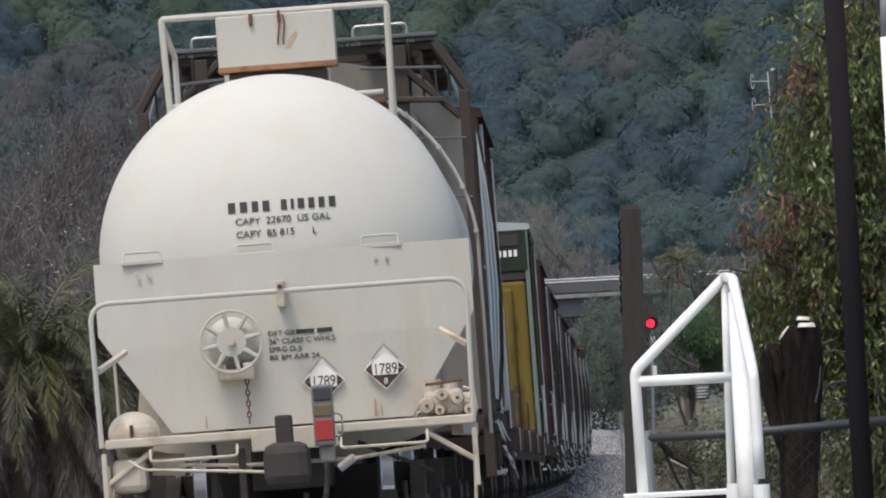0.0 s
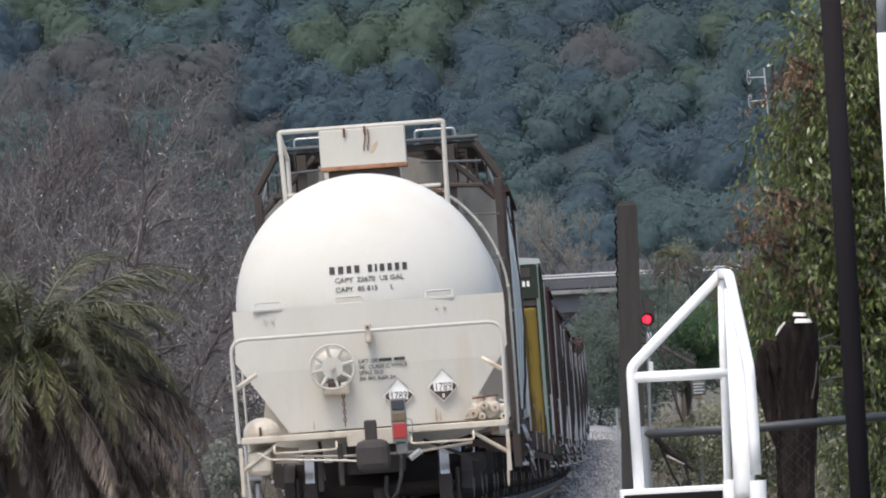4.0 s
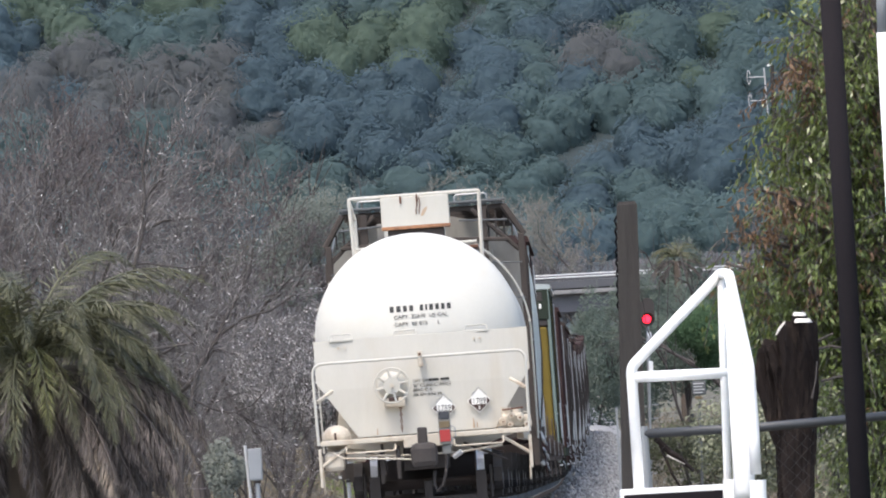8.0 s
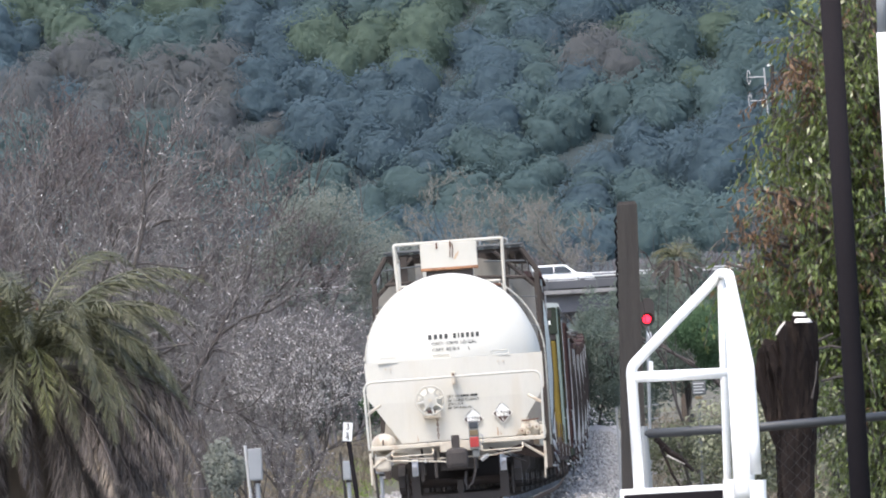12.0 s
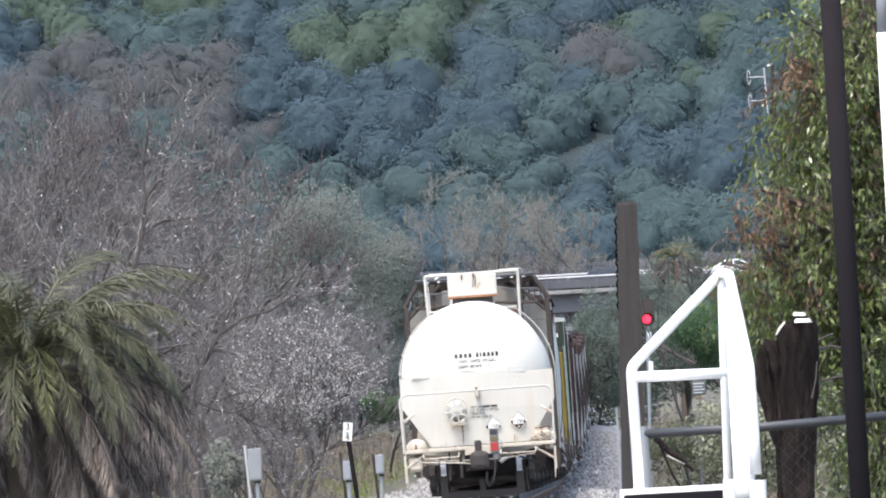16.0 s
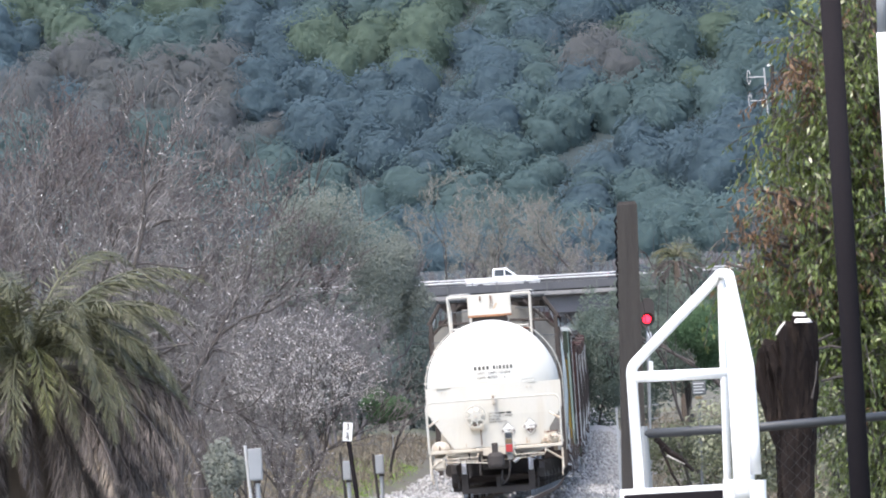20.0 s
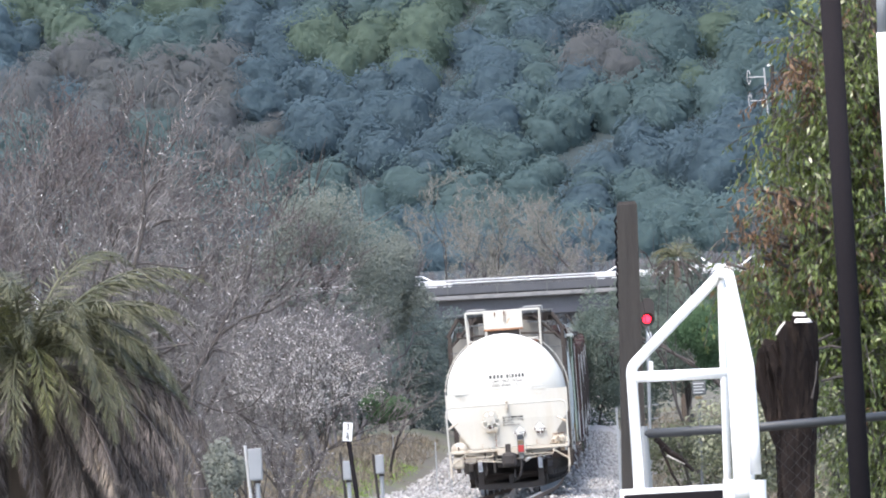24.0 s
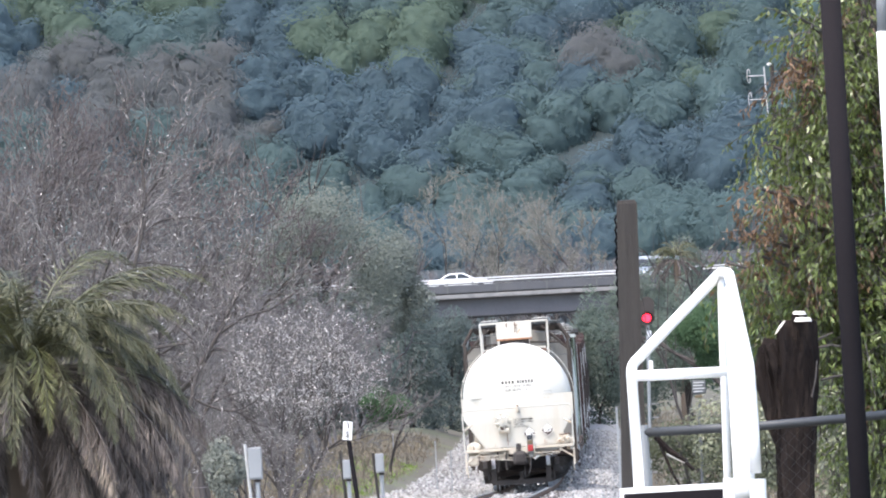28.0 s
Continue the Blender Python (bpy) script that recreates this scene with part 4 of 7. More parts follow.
def hopper_car(paint, end_paint, length=15.4, label="", stripe=None):
    car = tagged(empty("covered_hopper_car"), label, "hopper car")
    L = length
    outline = [(-1.5, 1.25), (-1.52, 2.2), (-1.52, 3.4), (-1.46, 4.0), (-1.1, 4.4), (-0.4, 4.56), (0.4, 4.56), (1.1, 4.4), (1.46, 4.0), (1.52, 3.4), (1.52, 2.2), (1.5, 1.25)]
    body = part("body", prism(outline, 1.5, L - 1.5), paint, car)
    part("end_slope", prism([(x * 0.985, z) for x, z in outline], 1.15, 1.49), end_paint, body, "rounded dusty grey end bulkhead")
    for x in (-0.95, -0.3, 0.35, 1.0):
        part("end_stiffener", box(x - 0.03, x + 0.03, 1.03, 1.14, 1.4, 4.0, 0.01), end_paint, body)
    part("centre_sill", box(-0.3, 0.3, 0.0, L, 0.7, 1.05, 0.02), M_BLACK, car)
    part("end_platform", box(-1.5, 1.5, 0.0, 1.2, 1.05, 1.18, 0.01), paint, car)
    for sx in (-1, 1):
        part("corner_post", box(sx * 1.49 - 0.05, sx * 1.49 + 0.05, 0.0, 0.16, 0.6, 4.2, 0.015), paint, car)
        part("corner_strut", cyl((sx * 1.54, 0.08, 4.18), (sx * 1.24, 0.08, 4.66), 0.05, seg=6), paint, car)
        part("side_sill", box(sx * 1.5 - 0.06, sx * 1.5 + 0.06, 0.1, L - 0.1, 1.02, 1.22, 0.01), paint, car)
        for k in range(9):
            part("ladder_rung", cyl((sx * 1.56, 0.08, 0.75 + 0.36 * k), (sx * 1.56, 0.62, 0.75 + 0.36 * k), 0.014, seg=5), M_GALV if k % 4 == 1 else paint, car)
        part("ladder_rail", box(sx * 1.55 - 0.02, sx * 1.55 + 0.02, 0.58, 0.64, 0.6, 3.95, 0.005), paint, car)
        part("end_grab", cyl((sx * 1.5, -0.04, 3.2), (sx * 1.05, -0.04, 3.25), 0.012, seg=5), M_PIPE, car)
        n = 9
        for k in range(n):
            y = 1.8 + (L - 3.6) * k / (n - 1)
            # two ribs take the stripe colour, painting in sky light along the side
            part("side_rib", box(sx * 1.51 - 0.03, sx * 1.51 + (0.03 if stripe and k in (1, 8) else 0.02), y - 0.05, y + 0.05, 1.25, 3.85 if stripe else 3.45, 0.01), (stripe if stripe and k in (1, 8) else paint), body)
        for k in range(4):
            part("outlet", prism([(sx * 0.25, 0.45), (sx * 0.9, 1.25), (sx * 0.1, 1.25)], 2.5 + k * 2.9, 4.2 + k * 2.9), paint, car)
    # roof walkway of bars
    for x in (-1.15, -0.9, -0.65, 0.65, 0.9, 1.15):
        part("walkway_bar", box(x - 0.09, x + 0.09, 0.15, L - 0.15, 4.68, 4.72, 0.008), M_PIPE, car)
    for k in range(7):
        y = 0.25 + (L - 0.5) * k / 6
        part("walkway_bracket", box(-1.26, 1.26, y - 0.03, y + 0.03, 4.60, 4.68, 0.008), M_HOPPER, car)
    part("walkway_end", box(-1.28, 1.28, 0.1, 0.55, 4.72, 4.76, 0.01), M_PIPE, car)
    part("end_cross_bar", cyl((-1.3, -0.02, 4.15), (-0.3, -0.02, 4.18), 0.03, seg=6), paint, car)
    part("end_cross_bar", cyl((0.4, -0.02, 4.18), (1.3, -0.02, 4.12), 0.03, seg=6), paint, car)
    for sx in (-1, 1):
        part("end_brace", cyl((sx * 1.45, 0.05, 3.95), (sx * 0.75, 0.05, 4.62), 0.035, seg=6), paint, car)
        part("end_light_bar", cyl((sx * 1.3, -0.03, 4.42), (sx * 0.55, -0.03, 4.46), 0.016, seg=6), M_PIPE, car)
        part("end_upright", box(sx * 0.92 - 0.06, sx * 0.92 + 0.06, 0.0, 0.1, 3.3, 4.65, 0.01), paint, car)
        part("end_grab", cyl((sx * 1.48, -0.05, 3.75), (sx * 1.0, -0.05, 3.78), 0.012, seg=5), M_PIPE, car)
    for k in range(7):
        y = 1.4 + (L - 2.8) * k / 6
        bow = 0.045 + 0.02 * (k % 3)
        pts = [(1.53, y, 1.35), (1.535 + bow * 0.6, y, 1.75), (1.535 + bow, y, 2.4), (1.535 + bow * 0.9, y, 3.0), (1.54 + bow * 0.4, y, 3.5), (1.50, y, 3.9 + 0.03 * k)]
        part("side_pipe", tube(pts, 0.02 if stripe and k < 4 else 0.013, 6), stripe if stripe and k < 4 else M_BLACK, car)
    for sx in (-1, 1):
        part("roof_grab", tube(rounded([(sx * 1.0, 0.3, 4.72), (sx * 1.0, 0.3, 4.86), (sx * 0.5, 0.3, 4.86), (sx * 0.5, 0.3, 4.72)], 0.05), 0.016, 6), M_GALV, car)
        part("roof_brace", cyl((sx * 1.25, 0.3, 4.68), (sx * 1.45, 0.3, 4.1), 0.02, seg=5), M_GALV, car)
        for k in range(4):
            part("end_rail", cyl((sx * (1.0 + 0.12 * k), 0.12, 4.15), (sx * (1.0 + 0.12 * k), 0.12, 4.68 - 0.10 * k), 0.014, seg=5), M_BLACK, car)
    side_fittings(car, L, 1.52, 7)
    part("end_ladder_post", box(-0.72, -0.58, 0.05, 0.15, 1.2, 4.5, 0.01), end_paint, car)
    coupler(car, 0, True)
    coupler(car, L, False)
    for y in (2.0, L - 2.0):
        bogie(car, y)
    return car


def side_fittings(car, length, w, seed):
    """Worn bright grabs, hose loops and brake rods low along both sides of a car."""
    rng = np.random.default_rng(seed)
    for sx in (-1, 1):
        for k in range(9):
            y = 0.3 + (length - 0.6) * (k + rng.uniform(0.1, 0.9)) / 9
            z, d, h = rng.uniform(0.7, 1.2), rng.uniform(0.1, 0.25), rng.uniform(0.06, 0.2)
            x = sx * (w + 0.03)
            part("hose_loop", tube(rounded([(x, y, z), (x + sx * 0.05, y, z - h), (x + sx * 0.05, y + d, z - h), (x, y + d, z)], 0.05, 2), 0.015, 5), M_PALEMETAL if k % 2 else M_GALV, car)
        part("tread_plate", box(min(sx * w, sx * (w + 0.07)), max(sx * w, sx * (w + 0.07)), 0.35, 0.75, 0.62, 0.66, 0.005), M_PALEMETAL, car)


def box_car(paint, length=16.0, height=4.55, label="", end_paint=None, header=None, roof=None, door=None, post=None, W=1.47, corner=None):
    car = tagged(empty("box_car"), label, "box car")
    L, H = length, height
    body = part("body", box(-W, W, 0.35, L - 0.35, 1.05, H - 0.15, 0.03), paint, car)
    part("roof", prism([(-W - 0.08, H - 0.15), (-W - 0.06, H - 0.05), (0, H + 0.1), (W + 0.06, H - 0.05), (W + 0.08, H - 0.15)], 0.3, L - 0.3), roof or paint, car, "ridged metal roof")
    ep = end_paint or paint
    if header:
        part("end_header", box(-W, W, 0.27, 0.345, H - 0.85, H - 0.16, 0.01), header, body)
        x = 0.80
        for w in range(5):
            part("mark_bar", box(x, x + 0.055, 0.255, 0.268, H - 0.60, H - 0.49), M_PLACARD, body)
            x += 0.09
        part("vent", box(0.72, 1.25, 0.255, 0.27, H - 0.42, H - 0.22, 0.01), M_BLACK, body)
        part("shadow_gap", box(-W + 0.05, W - 0.05, 0.30, 0.345, H - 1.0, H - 0.86, 0.01), M_BLACK, body)
        for sx in (-1, 1):
            part("end_panel", box(sx * 0.7 - 0.62, sx * 0.7 + 0.62, 0.26, 0.345, 1.1, H - 1.02, 0.06), ep, body, "yellow painted end panel")
            part("panel_rib", box(sx * 1.0 - 0.08, sx * 1.0 + 0.08, 0.18, 0.262, 1.1, H - 1.15, 0.04), ep, body)
        part("lower_step", box(1.1, 1.3, 0.1, 0.26, 1.1, 1.35, 0.02), M_BLACK, body)
    else:
        for k in range(7):
            z = 1.4 + k * (H - 1.9) / 6
            part("end_corrugation", cyl((-1.35, 0.36, z), (1.35, 0.36, z), 0.07, seg=8), ep, body)
    for sx in (-1, 1):
        part("corner_post", box(sx * W - 0.045, sx * W + 0.03, 0.28, 0.42, 0.7, H - 0.16, 0.012), corner or paint, car)
        n = 12
        for k in range(n):
            y = 0.9 + (L - 1.8) * k / (n - 1)
            part("side_post", box(sx * (W + 0.02) - 0.025, sx * (W + 0.02) + (0.04 if sx > 0 and post and k == 1 else 0.012), y - 0.05, y + 0.05, 1.08, H - 0.18, 0.008), (post if post and k == 1 else paint), body)
        part("side_sill", box(sx * 1.5 - 0.05, sx * 1.5 + 0.05, 0.35, L - 0.35, 0.85, 1.05, 0.01), paint, car)
        if door:
            part("side_door", box(sx * (W + 0.02) - 0.02, sx * (W + 0.02) + 0.015, L / 2 - 1.5, L / 2 + 1.5, 1.1, H - 0.3, 0.015), door, car)
        for k in range(5):
            part("ladder_rung", cyl((sx * (W + 0.05), 0.45, 0.7 + 0.38 * k), (sx * (W + 0.05), 0.95, 0.7 + 0.38 * k), 0.018, seg=5), M_PALEMETAL if k % 2 else paint, car)
        for k in range(3):
            y = L * (0.3 + 0.2 * k)
            part("side_grab", tube(rounded([(sx * (W + 0.02), y, 1.3), (sx * (W + 0.07), y, 1.3), (sx * (W + 0.07), y, 2.1), (sx * (W + 0.02), y, 2.1)], 0.03, 2), 0.016, 5), M_PALEMETAL if k != 2 else paint, car)
        part("lock_bar", cyl((sx * (W + 0.075), L * 0.62, 1.1), (sx * (W + 0.075), L * 0.62, H - 0.4), 0.016, seg=6), M_PALEMETAL, car)
        part("stirrup", tube(rounded([(sx * 1.52, 0.5, 0.9), (sx * 1.54, 0.5, 0.5), (sx * 1.54, 0.9, 0.5), (sx * 1.52, 0.9, 0.9)], 0.05), 0.015, 6), paint, car)
    side_fittings(car, L, W, 9)
    part("centre_sill", box(-0.3, 0.3, 0.0, L, 0.7, 1.04, 0.02), M_BLACK, car)
    coupler(car, 0, True)
    coupler(car, L, False)
    for y in (2.1, L - 2.1):
        bogie(car, y)
    return car


def flat_car(length=16.6, label=""):
    car = tagged(empty("flat_car"), label, "flat car")
    L = length
    part("deck", box(-1.42, 1.42, 0.3, L - 0.3, 1.02, 1.14, 0.015), M_BROWNCAR, car)
    part("end_beam", box(-1.42, 1.42, 0.05, 0.3, 0.82, 1.2, 0.02), M_BROWNCAR, car)
    part("centre_sill", box(-0.4, 0.4, 0.0, L, 0.62, 1.02, 0.02), M_BLACK, car)
    for sx in (-1, 1):
        part("side_sill", prism([(sx * 1.4, 0.75), (sx * 1.46, 0.75), (sx * 1.46, 1.15), (sx * 1.4, 1.15)], 0.3, L - 0.3), M_BROWNCAR, car)
        for k in range(9):
            y = 0.8 + (L - 1.6) * k / 8
            part("stake_pocket", box(sx * 1.48 - 0.03, sx * 1.48 + 0.03, y - 0.06, y + 0.06, 0.85, 1.14, 0.008), M_GALV if k == 4 else M_BROWNCAR, car)
        part("hand_grab", tube(rounded([(sx * 1.44, 0.1, 1.16), (sx * 1.44, 0.1, 1.6), (sx * 1.44, 0.6, 1.6), (sx * 1.44, 0.6, 1.16)], 0.06), 0.014, 6), M_BROWNCAR, car)
        part("stirrup", tube(rounded([(sx * 1.44, 0.3, 0.8), (sx * 1.46, 0.3, 0.42), (sx * 1.46, 0.7, 0.42), (sx * 1.44, 0.7, 0.8)], 0.05), 0.015, 6), M_BROWNCAR, car)
    part("brake_stand", box(1.05, 1.13, 0.12, 0.2, 1.14, 1.9, 0.01), M_BLACK, car)
    coupler(car, 0, True)
    coupler(car, L, False)
    for y in (2.1, L - 2.1):
        bogie(car, y)
    return car


GAP = 1.35
offset = 0.0


def couple(car, length):
    global offset
    ROLLING.append((car, offset, length))
    offset += length + GAP


couple(tank_car(), 14.2)
couple(hopper_car(M_HOPPER, M_HOPEND, 14.6, "dark brown covered hopper car with a dusty grey end", stripe=M_TEAL), 14.6)
# the teal posts here paint in sky sheen on the maroon side
couple(box_car(M_MAROON, 14.6, 4.5, "dark maroon box car, some side posts coloured as sky sheen", post=M_TEAL, W=1.44), 14.6)
first_flat = flat_car(16.6, "low brown flat car with bare deck")
couple(first_flat, 16.6)
for k in range(3):
    couple(copy_thing(first_flat, pose(0, 0, 0)), 16.6)
couple(box_car(M_GREENCAR, 16.0, 4.9, "dark green box car with a yellow end and pale roof", M_YELLOWCAR, M_GREENCAR, M_PALEROOF, M_YELLOWCAR, M_GREENCAR, W=1.38, corner=M_PALEGREEN), 16.0)
brown_box = box_car(M_MAROON, 15.6, 4.55, "maroon brown box car")
couple(brown_box, 15.6)
plain_hop = hopper_car(M_BROWNCAR, M_BROWNCAR, 15.4, "dull brown covered hopper car")
couple(plain_hop, 15.4)
pale_box = box_car(M_BROWNCAR, 15.6, 4.5, "dull brown box car with pale lock bars")
couple(pale_box, 15.6)
for k in range(16):
    src, ln = ((brown_box, 15.6), (plain_hop, 15.4), (pale_box, 15.6))[k % 3]
    couple(copy_thing(src, pose(0, 0, 0)), ln)
for car, o, ln in ROLLING:
    tagged(car, group="cars of the train")


def train_y(t):
    """The rear sill of the last car at t seconds: it slows a little."""
    return 107.3 + 10.62 * t - 0.0465 * t * t


def car_pose(y, length):
    a, b = track(y + 2.0), track(y + length - 2.0)
    n = math.hypot(length - 4.0, b[0] - a[0])
    rz = -math.degrees(math.atan2(b[0] - a[0], length - 4.0))
    rx = math.degrees(math.atan2(b[1] - a[1], length - 4.0))
    ux, uy, uz = (b[0] - a[0]) / n, (length - 4.0) / n, (b[1] - a[1]) / n
    return pose(a[0] - 2 * ux, y + 2.0 - 2 * uy, a[1] - 2 * uz, rx, -CANT, rz)


# ---- woods on the far hill ----
def hill_woods():
    """Broad crowns row above row: each a cluster of billows with fine leaf sprays, bare grey-brown trees among them."""
    rng = np.random.default_rng(5)
    # each kind's colour already carries the haze of the distance
    kinds = [(M_HILL_A, "oak wood on the far hillside, tinted blue-green for haze", []), (M_HILL_B, "bay wood on the far hillside, tinted deep blue for haze", []),
             (M_HILL_C, "lighter olive trees on the far hillside, tinted for haze", []), (M_HILL_D, "bare grey-brown trees on the far hillside, tinted for haze", [])]
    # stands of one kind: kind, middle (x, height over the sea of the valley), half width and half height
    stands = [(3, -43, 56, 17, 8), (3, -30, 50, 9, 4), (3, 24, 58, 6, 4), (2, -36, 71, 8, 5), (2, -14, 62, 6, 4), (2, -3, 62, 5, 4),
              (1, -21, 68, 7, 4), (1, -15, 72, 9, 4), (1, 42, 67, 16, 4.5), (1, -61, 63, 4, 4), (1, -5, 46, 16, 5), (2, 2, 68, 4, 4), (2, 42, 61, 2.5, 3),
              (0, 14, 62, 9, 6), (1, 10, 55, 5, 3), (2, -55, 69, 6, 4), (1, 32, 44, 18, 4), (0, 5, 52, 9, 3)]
    spots = [(-70 + 6.4 * (i + 0.5 * (j % 2) + rng.uniform(-0.4, 0.4)), 1822 + 6.2 * (j + rng.uniform(-0.5, 0.5))) for j in range(19) for i in range(22)]
    for x, yy in spots:
        z = ground_height(x, yy)
        rad = rng.uniform(4.4, 6.6) * (1.0 if rng.random() < 0.8 else 1.25)
        tall = rng.uniform(0.85, 1.2)
        u = noise.noise((x * 0.05 + 7, yy * 0.05, 0.4)) + 0.25 * rng.normal()
        zc = z + rad * tall * 0.6
        k = 2 if u > 0.36 and zc > 52 else (1 if u < -0.12 else 0)
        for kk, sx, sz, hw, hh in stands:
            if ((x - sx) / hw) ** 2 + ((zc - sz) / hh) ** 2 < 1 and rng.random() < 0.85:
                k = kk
        if k == 2 and rng.random() < 0.45:
            tall, rad = 1.45, rad * 0.72
        kinds[k][2].append((x, yy, z + rad * tall * 0.4, rad, rad * tall))
    bm = bmesh.new()
    bmesh.ops.create_icosphere(bm, subdivisions=3, radius=1.0)
    bmesh.ops.delete(bm, geom=[v for v in bm.verts if v.co.y > 0.45 or v.co.z < -0.75], context="VERTS")
    bm.verts.index_update()
    bv = np.array([v.co[:] for v in bm.verts])
    bf = np.array([[v.index for v in f.verts] for f in bm.faces])
    bm.free()

    def tufts(c, x, y):
        """How far the crown bulges along the direction c: boughs, then tufts, then sprays."""
        return (0.84 + 0.24 * noise.noise((c[0] * 1.5 + x, c[1] * 1.5 + y, c[2] * 1.8)) + 0.13 * noise.noise((c[0] * 4.2 + x, c[1] * 4.2, c[2] * 5.5 + y))
                + 0.07 * noise.noise((c[0] * 10 + y, c[1] * 10 + x, c[2] * 12)))
    for kind, (m, label, items) in enumerate(kinds):
        bare = kind == 3
        P, Q, S, U, V, F, base = [], [], [], [], [], [], 0
        for x, y, z, r, h in items:
            swell = np.array([tufts(c, x, y) for c in bv])[:, None]
            V.append(bv * swell * (r, r, h) * (0.64 if bare else 0.75) + (x, y, z))
            F.append(bf + base)
            base += len(bv)
            n = int(1000 * (r / 4.5) ** 1.8)
            q = rng.normal(size=(n, 3))
            q /= np.linalg.norm(q, axis=1, keepdims=True)
            q[:, 1] = -np.abs(q[:, 1]) + 0.2
            p = q * (np.array([tufts(c, x, y) for c in q]) + rng.normal(0, 0.038, n))[:, None]
            P.append(p * (r, r, h) + (x, y, z))
            Q.append(q + rng.normal(0, 0.11, (n, 3)) + np.array([0, -0.15, 0.15]))
            S.append(rng.uniform(0.6, 1.3, n) if bare else rng.uniform(0.28, 0.56, n))
            U.append(p * 0.5 + rng.normal(0, 0.35, (n, 3)) + np.array([0, 0, 0.8]) if bare else rng.normal(size=(n, 3)))
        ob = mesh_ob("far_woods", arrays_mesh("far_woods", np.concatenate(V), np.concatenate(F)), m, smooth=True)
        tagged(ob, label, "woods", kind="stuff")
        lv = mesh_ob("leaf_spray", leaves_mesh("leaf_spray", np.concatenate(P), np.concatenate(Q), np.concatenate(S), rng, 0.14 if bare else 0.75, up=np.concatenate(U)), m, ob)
        tagged(lv, kind="stuff")


hill_woods()
# sheet below the crowns, its dark colour standing for the shade in their gaps
hill_gap_shade = sheet("hill_undergrowth", spread((-300, 300, 12)), spread((1260, 1815, 40), (1815, 2200, 10)), lambda x, y: ground_height(x, y) + (1.6 if y > 1800 else 0.4), M_HILLSHADE)
tagged(hill_gap_shade, "far hillside undergrowth, coloured dark as shade between crowns", "undergrowth", kind="stuff")


# ---- trees ----
def grow(rng, start, direction, length, radius, depth, out, bend=0.25, split=(2, 3), ratio=0.72, spread_a=0.6, lift=0.12, droop=0.0, nseg=4, each=1):
    """Grows one branch and its offspring; out[depth] collects the sticks."""
    p, d = np.array(start, float), np.array(direction, float)
    d /= np.linalg.norm(d)
    r = radius
    step = length / nseg
    for k in range(nseg):
        d = d + rng.normal(0, bend, 3) * 0.5
        d[2] += lift * 0.4 - droop * 0.4
        d /= np.linalg.norm(d)
        q = p + d * step
        r1 = r * (0.88 if depth > 0 else 0.75)
        out.setdefault(depth, []).append((*p, *q, r, r1))
        p, r = q, r1
        if depth > 0 and k >= 1 and k % each == each - 1:
            side = rng.normal(size=3)
            side -= d * side.dot(d)
            side /= np.linalg.norm(side) + 1e-9
            nd = d + side * spread_a * rng.uniform(0.9, 1.6)
            grow(rng, p, nd, length * ratio * rng.uniform(0.6, 1.0), r * 0.55, depth - 1, out, bend, split, ratio, spread_a, lift, droop, nseg, each)
    if depth > 0:
        for _ in range(rng.integers(split[0], split[1] + 1)):
            side = rng.normal(size=3)
            side -= d * side.dot(d)
            side /= np.linalg.norm(side) + 1e-9
            nd = d + side * spread_a * rng.uniform(0.5, 1.2)
            grow(rng, p, nd, length * ratio * rng.uniform(0.7, 1.0), r * 0.7, depth - 1, out, bend, split, ratio, spread_a, lift, droop, nseg, each)


